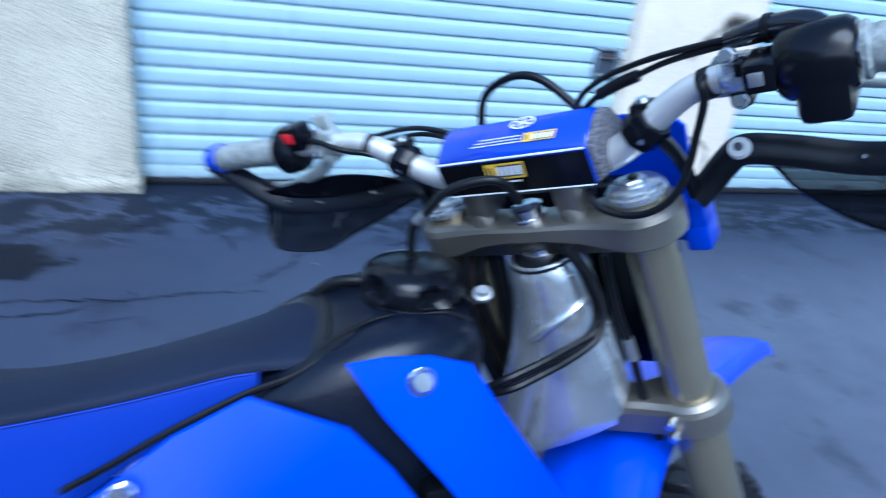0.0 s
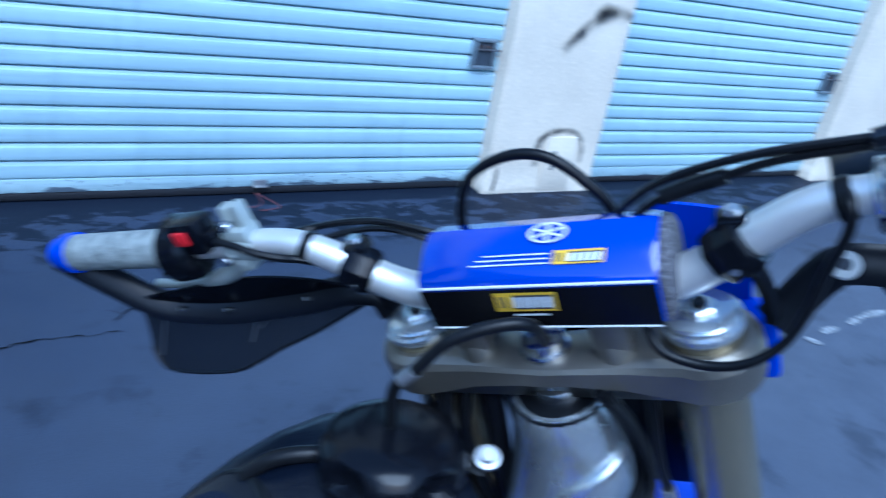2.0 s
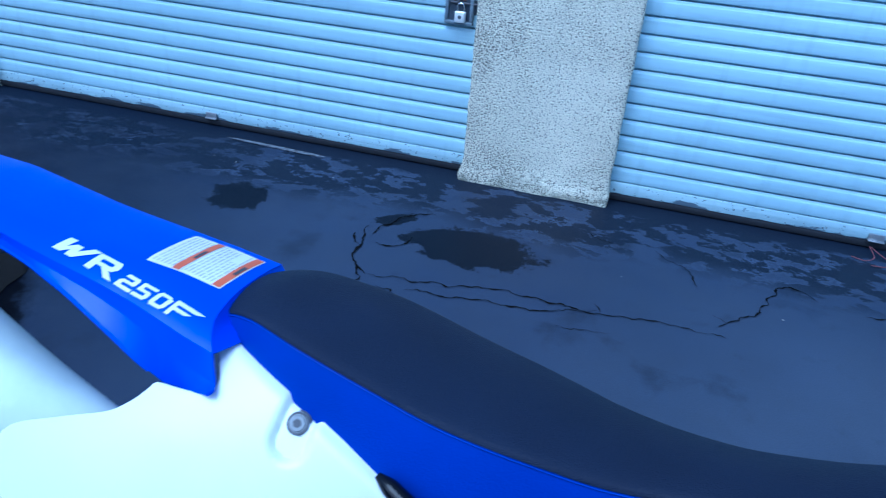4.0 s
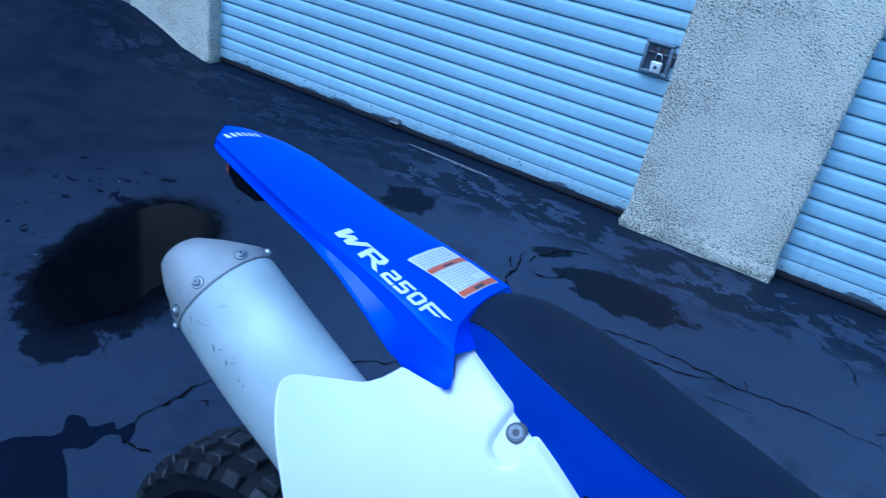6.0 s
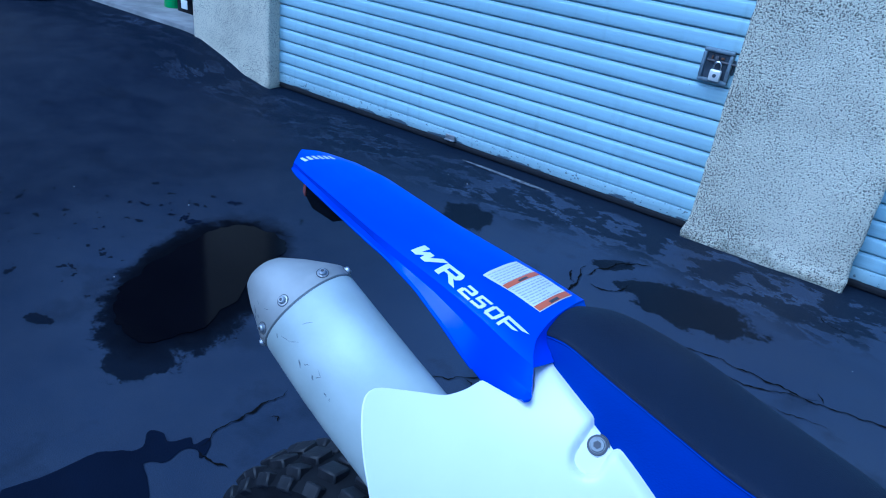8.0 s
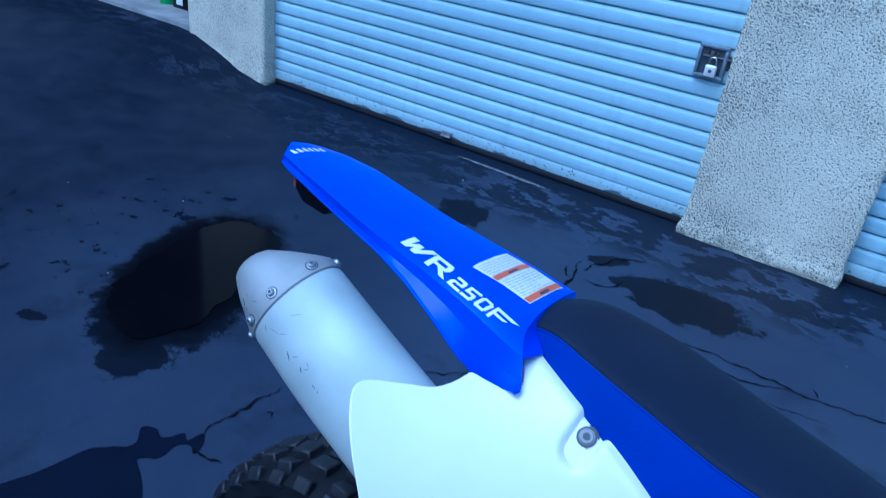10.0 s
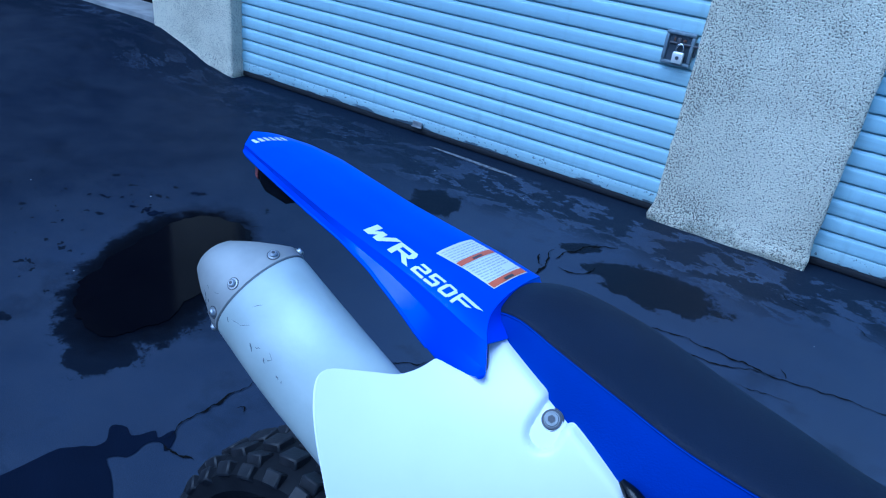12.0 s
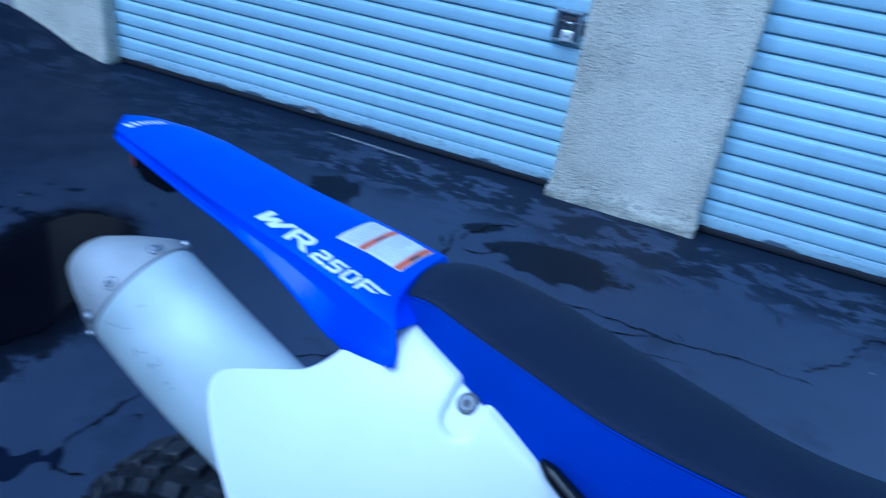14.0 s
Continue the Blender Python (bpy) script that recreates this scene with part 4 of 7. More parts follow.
# wheels
def wheel(name, radius, width, m, knob_rows, label, blocks):
    """A spoked wheel about its own y axis, placed by m."""
    bm = bmesh.new()
    prof = [(radius - 0.085, -0.030), (radius - 0.085, 0.030), (radius - 0.098, 0.024), (radius - 0.105, 0.0), (radius - 0.098, -0.024)]
    loft([[(r * math.cos(a), y, r * math.sin(a)) for r, y in prof] for a in (2 * math.pi * k / 48 for k in range(49))], caps=False, bm=bm)
    rim = part(name, moved(bm, m), BLACK, bike, label)
    carc = [(radius - 0.088, -0.034), (radius - 0.055, -width * 0.46), (radius - 0.026, -width * 0.47), (radius - 0.012, -width * 0.30), (radius - 0.008, 0), (radius - 0.012, width * 0.30), (radius - 0.026, width * 0.47), (radius - 0.055, width * 0.46), (radius - 0.088, 0.034)]
    bm = bmesh.new()
    loft([[(r * math.cos(a), y, r * math.sin(a)) for r, y in carc] for a in (2 * math.pi * k / 60 for k in range(61))], caps=False, bm=bm)
    tyre = part("tyre", moved(bm, m), TYRE, rim, "black knobbly off-road tyre")
    shapes = {}
    joined = bmesh.new()
    for k in range(knob_rows):
        a0 = 2 * math.pi * k / knob_rows
        spots = [(-0.42, 0.029, 42), (0.42, 0.029, -42), (-0.15, 0.036, 8), (0.15, 0.036, -8)] if k % 2 else [(-0.45, 0.027, 54), (0.45, 0.027, -54), (-0.28, 0.031, 22), (0.28, 0.031, -22), (0, 0.037, 0)]
        for off, size, tilt in spots:
            r = radius - 0.016 - 0.05 * abs(off) ** 2.2 * 1.6
            jit = 0.003 * noise.noise(Vector((k, off * 9, 2)))
            mk = m @ Matrix.Rotation(-a0, 4, "Y") @ Matrix.Translation((0, off * width, r + jit)) @ Matrix.Rotation(radians(-tilt * 0.9), 4, "X")
            if size not in shapes:
                shapes[size] = mesh_of("tread_block", box((-size * 0.55, -size * 0.5, -0.006), (size * 0.55, size * 0.5, 0.019), 0.003, 1), TREAD)
            if blocks:
                ob = new("tread_block", shapes[size])
                ob.parent = rim
                ob.matrix_local = mk
            else:
                start = len(joined.verts)
                joined.from_mesh(shapes[size])
                joined.verts.ensure_lookup_table()
                for v in joined.verts[start:]:
                    v.co = mk @ v.co
    if not blocks:
        tagged(part("tread", joined, TREAD, tyre), kind="stuff")
    else:
        joined.free()
    bm = turned((0, -0.06, 0), (0, 0.06, 0), [(0, 0.05), (0.1, 0.055), (0.2, 0.03), (0.8, 0.03), (0.9, 0.055), (1, 0.05)], 20)
    part("hub", moved(bm, m), BLUE, rim, "blue anodised hub")
    bm = bmesh.new()
    for k in range(36):
        a, b = 2 * math.pi * k / 36, 2 * math.pi * (k + (2.4 if k % 2 else -2.4)) / 36
        s = 0.05 if k % 4 < 2 else -0.05
        tube([(0.05 * math.cos(b), s, 0.05 * math.sin(b)), ((radius - 0.1) * math.cos(a), s * 0.12, (radius - 0.1) * math.sin(a))], 0.0018, 6, straight=True, bm=bm)
    part("spokes", moved(bm, m), CHROME, rim)
    bm = turned((0, 0.065, 0), (0, 0.069, 0), [(0, 0.115), (1, 0.115)], 32)
    part("brake_disc", moved(bm, m), STEEL, rim)


wheel("rear_wheel", 0.297, 0.160, Matrix.Translation((-0.032, -0.018, 0.297)), 30, "rear spoked wheel with black rim", True)
wheel("front_wheel", 0.340, 0.085, Matrix.Translation(st(0.028, 0, -0.742)) @ STEER.to_4x4(), 36, "front spoked wheel with black rim", False)

# frame, swingarm, engine
q27 = Matrix.Rotation(-RAKE, 3, "Y")
bm = loft([[HEADPOINT + q27 @ Vector((front * math.cos(a) if math.cos(a) > 0 else back * math.cos(a), half * math.sin(a), w)) for a in (2 * math.pi * k / 28 for k in range(28))]
           for w, front, back, half in ((-0.042, 0.038, 0.038, 0.038), (-0.054, 0.043, 0.043, 0.043), (-0.068, 0.044, 0.045, 0.046), (-0.100, 0.044, 0.054, 0.052), (-0.135, 0.044, 0.068, 0.055), (-0.180, 0.046, 0.092, 0.064), (-0.215, 0.044, 0.114, 0.069), (-0.232, 0.026, 0.124, 0.068), (-0.248, -0.020, 0.134, 0.060))])
part("frame_head", bm, CAST, bike, "cast aluminium steering head with weld seams")
bm = tube([HEADPOINT + Matrix.Rotation(-RAKE, 3, "Y") @ Vector(p) for p in ((-0.050, -0.030, -0.118), (-0.034, -0.044, -0.104), (-0.008, -0.052, -0.094), (0.018, -0.047, -0.088))], 0.004, 8)
part("weld_bead", bm, CAST, bike)
for side in (1, -1):
    bm = loft([[(x, side * (y + dy), z + dz) for dy, dz in ((-0.014, -h), (0.014, -h), (0.017, 0), (0.014, h), (-0.014, h), (-0.017, 0))] for x, y, z, h in ((1.13, 0.060, 0.87, 0.045), (1.0, 0.088, 0.80, 0.045), (0.78, 0.095, 0.70, 0.042), (0.60, 0.110, 0.60, 0.040), (0.50, 0.105, 0.46, 0.045), (0.46, 0.100, 0.36, 0.05))])
    part("frame_spar", bm, CAST, bike)
    bm = loft([[(x, side * (y + dy), z + dz) for dy, dz in ((-0.012, -h), (0.012, -h), (0.012, h), (-0.012, h))] for x, y, z, h in ((0.50, 0.07, 0.42, 0.032), (0.30, 0.085, 0.385, 0.035), (0.0, 0.095, 0.325, 0.022), (-0.06, 0.095, 0.322, 0.02))])
    part("swingarm", bm, ALU, bike)
    part("subframe_tube", tube([(0.60, side * 0.08, 0.78), (0.42, side * 0.066, 0.84), (0.30, side * 0.060, 0.885), (0.22, side * 0.055, 0.91)], 0.011, 10), BLACK, bike)
part("engine", loft([[(x, y * w, z) for y, z in ((-1, a), (1, a), (1.05, (a + b) / 2), (1, b), (-1, b), (-1.05, (a + b) / 2))] for x, a, b, w in ((0.50, 0.30, 0.50, 0.10), (0.60, 0.28, 0.56, 0.12), (0.72, 0.28, 0.60, 0.12), (0.76, 0.29, 0.82, 0.085), (0.90, 0.30, 0.84, 0.08), (0.95, 0.33, 0.52, 0.09))]), CAST, bike, "grey cast alloy engine block")
part("exhaust_header", tube([(0.92, -0.02, 0.74), (1.02, -0.05, 0.66), (0.95, -0.12, 0.55), (0.75, -0.12, 0.60), (0.55, -0.095, 0.70), (0.42, -0.110, 0.745), (0.34, -0.140, 0.780), (0.265, -0.176, 0.800)], 0.017, 14), CHROME, bike, "steel exhaust header pipe")
for side in (1, -1):
    part("radiator", box((1.08, side * 0.055 if side > 0 else -0.125, 0.62), (1.12, side * 0.125 if side > 0 else -0.055, 0.88), 0.006), BLACK, bike)
    part("foot_peg", box((0.50, side * 0.12 if side > 0 else -0.20, 0.36), (0.545, side * 0.20 if side > 0 else -0.12, 0.385), 0.006), STEEL, bike)
part("side_stand", tube([(0.46, 0.13, 0.36), (0.43, 0.20, 0.20), (0.40, 0.275, 0.040)], [0.013, 0.013, 0.016], 10), ALU, bike, "alloy side stand resting on the ground")

# silencer on the right: an oval can, its flat side towards the rider's right and up
CAN0 = Vector((0.0, -0.1786, 0.9053))
along = Vector((1.0, -0.1953, -0.2799)).normalized()
flat_ = Vector((-0.1, -0.72, 0.69))
flat_ = (flat_ - along * flat_.dot(along)).normalized()
long_ = flat_.cross(along).normalized()
if long_.z < 0:
    long_ = -long_


def can_point(s, deg, rl, rn, up=0.0, side=0.0):
    a = radians(deg)
    return CAN0 + along * s + long_ * (side + rl * math.cos(a)) + flat_ * (up + rn * math.sin(a))


def can_ring(s, rl, rn, up=0.0, side=0.0, tilt=0.0, n=48):
    return [can_point(s + tilt * math.sin(2 * math.pi * k / n), 360 * k / n, rl, rn, up, side) for k in range(n)]


CAN_L, CAN_N = 0.0675, 0.041
bm = loft([can_ring(s, CAN_L * k, CAN_N * j, up, tilt=0.004) for s, k, j, up in ((-0.074, 0.985, 0.985, 0), (-0.070, 1.0, 1.0, 0), (-0.02, 1.0, 1.0, 0), (0.02, 1.0, 0.92, -0.001), (0.06, 1.0, 0.70, -0.006), (0.10, 1.0, 0.52, -0.016), (0.15, 1.0, 0.42, -0.028), (0.20, 0.96, 0.40, -0.038), (0.24, 0.7, 0.3, -0.044), (0.25, 0.4, 0.2, -0.046))])
silencer = part("silencer", bm, ALU, bike, "scratched brushed aluminium silencer can")
part("cap_gap", loft([can_ring(s, CAN_L * 0.985, CAN_N * 0.985, tilt=0.004) for s in (-0.0765, -0.0725)]), DARKSTEEL, silencer, "dark joint between can and cap")
bm = loft([can_ring(s, rl, rn, up, side, 0.004, 64) for s, rl, rn, up, side in ((-0.0755, 0.0670, 0.0405, 0, 0), (-0.0765, 0.0682, 0.0418, 0, 0), (-0.0915, 0.0680, 0.0417, 0, 0), (-0.0945, 0.0670, 0.0412, 0.0005, 0), (-0.110, 0.0590, 0.0385, 0.002, -0.003), (-0.130, 0.0480, 0.0340, 0.006, -0.008), (-0.146, 0.0375, 0.0290, 0.009, -0.012), (-0.157, 0.0300, 0.0245, 0.0105, -0.0145), (-0.162, 0.0235, 0.0200, 0.011, -0.0155), (-0.1635, 0.0180, 0.0165, 0.011, -0.0155), (-0.160, 0.0150, 0.0140, 0.011, -0.0155), (-0.13, 0.0135, 0.0125, 0.007, -0.010))])
part("end_cap", bm, ALUCAP, silencer, "scuffed tapered alloy end cap", sharp=24)
for deg in (48, 100, 143, 178, 215, 262, 310, 0):
    c = can_point(-0.0845, deg, 0.0676, 0.0414)
    n = (long_ * math.cos(radians(deg)) / CAN_L + flat_ * math.sin(radians(deg)) / CAN_N).normalized()
    bolt = part("cap_bolt", turned(c, c + n * 0.0052, [(0, 0.0068), (0.22, 0.0068), (0.26, 0.0050), (0.75, 0.0048), (1, 0.0034)], 18), STEEL, silencer)
    part("bolt_socket", turned(c + n * 0.0048, c + n * 0.0056, [(0, 0.0022), (1, 0.0022)], 6), INK, bolt)
    part("bolt_seat", turned(c - n * 0.0005, c + n * 0.0006, [(0, 0.0080), (1, 0.0080)], 20), INK, bolt)
rnd = random.Random(12)
for deg, s, ln, turn, wide in ((128, -0.060, 0.006, 4, 0.0009), (126, -0.052, 0.016, -6, 0.0006), (120, -0.036, 0.010, -8, 0.0005), (124, -0.010, 0.009, 4, 0.0012), (122, 0.000, 0.007, -5, 0.0008), (121, 0.018, 0.006, 3, 0.0012), (119, 0.024, 0.005, -4, 0.0008), (120, 0.046, 0.006, 2, 0.0011), (120, 0.056, 0.003, 2, 0.0007), (98, -0.040, 0.008, -10, 0.0004), (112, 0.020, 0.010, 2, 0.0004)):
    p = [can_point(s + ln * t, deg + turn * t + rnd.uniform(-0.8, 0.8), CAN_L + 0.0002, CAN_N + 0.0002) for t in (0, 0.3, 0.6, 1)]
    part("scratch", tube(p, [wide * 0.2, wide * 0.6, wide * 0.5, wide * 0.2], 5, step=2), DARKSTEEL, silencer, "fine dark scratch")
for deg, s, ln, turn, wide, k in ((140, -0.118, 0.010, 5, 0.0008, 0.75), (128, -0.117, 0.007, 2, 0.0006, 0.76), (124, -0.100, 0.014, -6, 0.0005, 0.90), (140, -0.104, 0.004, 2, 0.0010, 0.86), (150, -0.110, 0.006, 3, 0.0010, 0.82), (160, -0.100, 0.004, 3, 0.0012, 0.90)):
    def cap_at(s, deg):
        k = min(max((-0.0945 - s) / 0.0535, 0), 1)
        return can_point(s, deg, 0.0673 - 0.0295 * k, 0.0414 - 0.0118 * k, 0.0087 * k, -0.0118 * k)
    p = [cap_at(s + ln * t, deg + turn * t + rnd.uniform(-0.8, 0.8)) for t in (0, 0.3, 0.6, 1)]
    part("scratch", tube(p, [wide * 0.2, wide * 0.6, wide * 0.5, wide * 0.2], 5, step=2), DARKSTEEL, silencer, "fine dark scratch")

# rear fender: five long lines, from the left edge over the crown to two creases and the right edge
F_TOP = [(-0.31, 1.055), (-0.22, 1.0555), (-0.15, 1.051), (-0.08, 1.043), (0.0, 1.0315), (0.06, 1.0245), (0.10, 1.0195), (0.14, 1.0125), (0.185, 1.0005), (0.22, 0.991)]
F_LEFT = [(-0.2434, 0.0486), (-0.2177, 0.0528), (-0.1632, 0.0545), (-0.0856, 0.0470), (-0.022, 0.0440), (0.0562, 0.0450), (0.1023, 0.0465), (0.1444, 0.0518), (0.1896, 0.0615)]
F_CREASE = [(-0.2574, -0.0361, 1.0461), (-0.225, -0.049, 1.0449), (-0.1395, -0.0740, 1.0405), (-0.0624, -0.0885, 1.0297), (-0.013, -0.0925, 1.0211), (0.026, -0.0938, 1.0137), (0.0599, -0.0925, 1.006), (0.1058, -0.0940, 0.9958), (0.1434, -0.0987, 0.9881), (0.1795, -0.1031, 0.9791), (0.2134, -0.104, 0.9702)]
F_FOLD = [(-0.266, -0.033, 1.040), (-0.1400, -0.0725, 1.032), (-0.0200, -0.0910, 1.011), (0.0580, -0.0935, 0.9925), (0.1040, -0.0965, 0.9785), (0.1490, -0.1015, 0.9640), (0.186, -0.1070, 0.9495), (0.2251, -0.1165, 0.9460)]
F_EDGE = [(-0.2707, -0.0297, 1.0337), (-0.2498, -0.0416, 1.033), (-0.2239, -0.0508, 1.0321), (-0.1829, -0.0617, 1.0278), (-0.1448, -0.0712, 1.0232), (-0.0786, -0.0839, 1.0128), (-0.0212, -0.0913, 1.0022), (0.0382, -0.1042, 0.9894), (0.0909, -0.1098, 0.9645), (0.1296, -0.1101, 0.9393), (0.1557, -0.104, 0.919), (0.1813, -0.1106, 0.9249), (0.2006, -0.1187, 0.931), (0.2268, -0.1295, 0.943)]


def on_line(table, x):
    return Vector((x, lerp([(a, b) for a, b, c in table], x), lerp([(a, c) for a, b, c in table], x)))


def crown(x, s):
    """The fender's upper face: s from 0 at the right crease to 1 at the left edge."""
    right, left, top = on_line(F_CREASE, x), lerp(F_LEFT, x), lerp(F_TOP, x)
    y = right.y + (left - right.y) * s
    z = top - (top - right.z) * max(0.0, 1 - s / 0.45) ** 2.2 - 0.006 * max(0.0, (s - 0.6) / 0.4) ** 2
    return Vector((x, y, z))


def fender_point(x, q):
    """q: 0 at the right crease, 1 at the left edge, down to -2 at the right edge and up to 2 at the hidden left one."""
    if q < -1:
        return on_line(F_FOLD, x).lerp(on_line(F_EDGE, x), -q - 1)
    if q < 0:
        return on_line(F_CREASE, x).lerp(on_line(F_FOLD, x), -q)
    if q <= 1:
        return crown(x, q)
    p = crown(x, 1)
    return p + Vector((0, 0.010 * (q - 1), -(0.018 + 0.03 * step01(-0.1, 0.15, x)) * (q - 1) ** 1.3))


TAIL_X = [(-2, -0.2707), (-1, -0.2660), (0, -0.2620), (0.15, -0.2700), (0.45, -0.2880), (0.70, -0.2737), (0.87, -0.2566), (1.0, -0.2434), (2, -0.2400)]
FRONT_X = [(-2, 0.2215), (-1.8, 0.2255), (-1.5, 0.2275), (-1.2, 0.2270), (-1, 0.2240), (-0.5, 0.2180), (0, 0.2134), (0.06, 0.2050), (0.16, 0.1970), (0.5, 0.1920), (1.0, 0.1896), (2, 0.1800)]
qs = [-2, -1.94, -1.8, -1.6, -1.4, -1.2, -1.06, -1, -0.94, -0.75, -0.5, -0.25, -0.06, 0, 0.02, 0.05, 0.09, 0.14, 0.2, 0.27, 0.35, 0.45, 0.56, 0.68, 0.8, 0.9, 0.97, 1.0, 1.1, 1.4, 2.0]
rows = []
for i in range(61):
    t = i / 60
    rows.append([fender_point(lerp(TAIL_X, q) + (lerp(FRONT_X, q) - lerp(TAIL_X, q)) * t, q) for q in qs])
bm = sheet(rows, 0.0035)
fender = part("rear_fender", bm, BLUE, bike, "glossy blue plastic rear fender with creased flanks", sharp=16)
part("edge_roll", tube([fender_point(x, -2) + Vector((0, 0.0012, -0.0005)) for x in [-0.2707 + 0.0142 * k for k in range(30)]], 0.0022, 8, step=2), BLUE, fender)
# the inward-turned front lip of the fender, facing the seat
LIP_IN = [(0.0, 0.035, -0.002), (0.06, 0.030, -0.006), (0.16, 0.023, -0.011), (0.3, 0.014, -0.014), (0.45, 0.008, -0.015), (0.7, 0.003, -0.014), (1.0, 0.0, -0.010)]
rows = []
for t in (0.0, 0.25, 0.6, 1.0):
    row = []
    for k in range(25):
        s = k / 24
        p = crown(lerp(FRONT_X, s), s)
        inward, sink = lerp([(a, b) for a, b, c in LIP_IN], s), lerp([(a, c) for a, b, c in LIP_IN], s)
        row.append(p + Vector((0.0005 + 0.008 * t, inward * t, -0.001 + sink * t ** 0.7)))
    rows.append(row)
part("front_lip", sheet(rows, 0.003), BLUE, fender)


def fender_at(x, y):
    """A point of the fender's upper face over x, y."""
    right, left = on_line(F_CREASE, x).y, lerp(F_LEFT, x)
    return crown(x, min(max((y - right) / (left - right), 0.0), 1.0))


def grid_decal(bm, corners, at, nx=6, ny=4, lift=0.0008):
    """A thin film laid on a curved face between four corners in its own plane."""
    a, b, c, d = (Vector(p) for p in corners)
    vs = []
    for i in range(nx + 1):
        lo, hi = a.lerp(b, i / nx), d.lerp(c, i / nx)
        vs.append([bm.verts.new(at(*lo.lerp(hi, j / ny)) + Vector((0, 0, lift))) for j in range(ny + 1)])
    for i in range(nx):
        for j in range(ny):
            bm.faces.new((vs[i][j], vs[i + 1][j], vs[i + 1][j + 1], vs[i][j + 1]))


def on_label(a, b):
    """The warning label: a from its rear to its front edge, b from right to left."""
    return (0.0970 + 0.0815 * a + 0.0015 * math.sin(math.pi * b), -0.0510 + 0.0090 * a + (0.0820 + 0.0050 * a) * b)


def label_film(bm, a0, a1, b0, b1, nx, ny, lift):
    grid_decal(bm, [on_label(a0, b0), on_label(a1, b0), on_label(a1, b1), on_label(a0, b1)], fender_at, nx, ny, lift)


bm = bmesh.new()
label_film(bm, 0, 1, 0, 1, 14, 14, 0.0007)
label_ = part("warning_label", bm, LABELWHITE, fender, "white warning label with orange bands and small print")
for a, b in ((0.335, 0.430), (0.880, 0.985)):
    bm = bmesh.new()
    label_film(bm, a, b, 0.015, 0.985, 3, 12, 0.0011)
    part("orange_band", bm, ORANGE, label_, "orange warning band")
    bm = bmesh.new()
    label_film(bm, a + 0.028, b - 0.028, 0.37, 0.63, 2, 4, 0.0015)
    part("band_print", bm, INK, label_)
bm = bmesh.new()
rnd = random.Random(4)
for a in [0.045 + 0.052 * i for i in range(6)] + [0.475 + 0.050 * i for i in range(8)]:
    b = 0.05
    end = rnd.choice((0.95, 0.95, 0.93, 0.62))
    while b < end:
        wide = rnd.uniform(0.05, 0.15)
        label_film(bm, a, a + 0.020, b, min(b + wide, end), 1, 2, 0.0011)
        b += wide + 0.022
part("small_print", bm, PALEINK, label_)
bm = bmesh.new()
label_film(bm, 0.445, 0.452, 0.015, 0.985, 1, 12, 0.0011)
part("label_rule", bm, PALEINK, label_)

# slanted model marking along the right flank, in broad bars
BARS_A = [[(0, 1), (0.25, 1), (0.22, 0), (0, 0)], [(0.06, 0), (0.24, 0), (0.58, 0.78), (0.38, 0.78)], [(0.37, 0.78), (0.58, 0.78), (0.60, 0), (0.42, 0)], [(0.42, 0), (0.62, 0), (1.06, 1), (0.82, 1)]]
BARS_B = [[(0, 0), (0.22, 0), (0.22, 1), (0, 1)], [(0.1, 0.78), (0.90, 0.78), (0.82, 1), (0.1, 1)], [(0.68, 0.46), (0.90, 0.55), (0.90, 0.80), (0.68, 0.80)], [(0.15, 0.38), (0.80, 0.38), (0.88, 0.57), (0.15, 0.57)], [(0.74, 0), (1.02, 0), (0.64, 0.42), (0.38, 0.42)]]
BARS_C = [[(0.08, 0.78), (0.86, 0.78), (0.80, 1), (0.12, 1)], [(0.64, 0.45), (0.88, 0.5), (0.88, 0.88), (0.64, 0.85)], [(0.08, 0.40), (0.84, 0.42), (0.86, 0.60), (0.10, 0.58)], [(0.0, 0.1), (0.24, 0.1), (0.24, 0.5), (0.0, 0.46)], [(0, 0), (0.92, 0), (0.92, 0.20), (0, 0.20)]]
BARS_D = [[(0.06, 0.80), (0.98, 0.80), (0.98, 1), (0.06, 1)], [(0.04, 0.5), (0.28, 0.5), (0.30, 0.88), (0.06, 0.88)], [(0.04, 0.42), (0.84, 0.42), (0.80, 0.60), (0.04, 0.60)], [(0.62, 0.1), (0.86, 0.14), (0.88, 0.50), (0.62, 0.50)], [(0, 0), (0.76, 0), (0.84, 0.20), (0, 0.20)]]
BARS_E = [[(0.10, 0.80), (0.84, 0.80), (0.76, 1), (0.18, 1)], [(0.02, 0.14), (0.26, 0.14), (0.30, 0.90), (0.06, 0.84)], [(0.66, 0.1), (0.88, 0.16), (0.94, 0.86), (0.70, 0.9)], [(0.12, 0), (0.76, 0), (0.86, 0.20), (0.04, 0.20)]]
BARS_F = [[(0, 0), (0.17, 0), (0.17, 1), (0, 1)], [(0.1, 0.76), (0.98, 0.76), (1.30, 1), (0.1, 1)], [(0.1, 0.38), (0.70, 0.38), (0.92, 0.58), (0.1, 0.58)]]
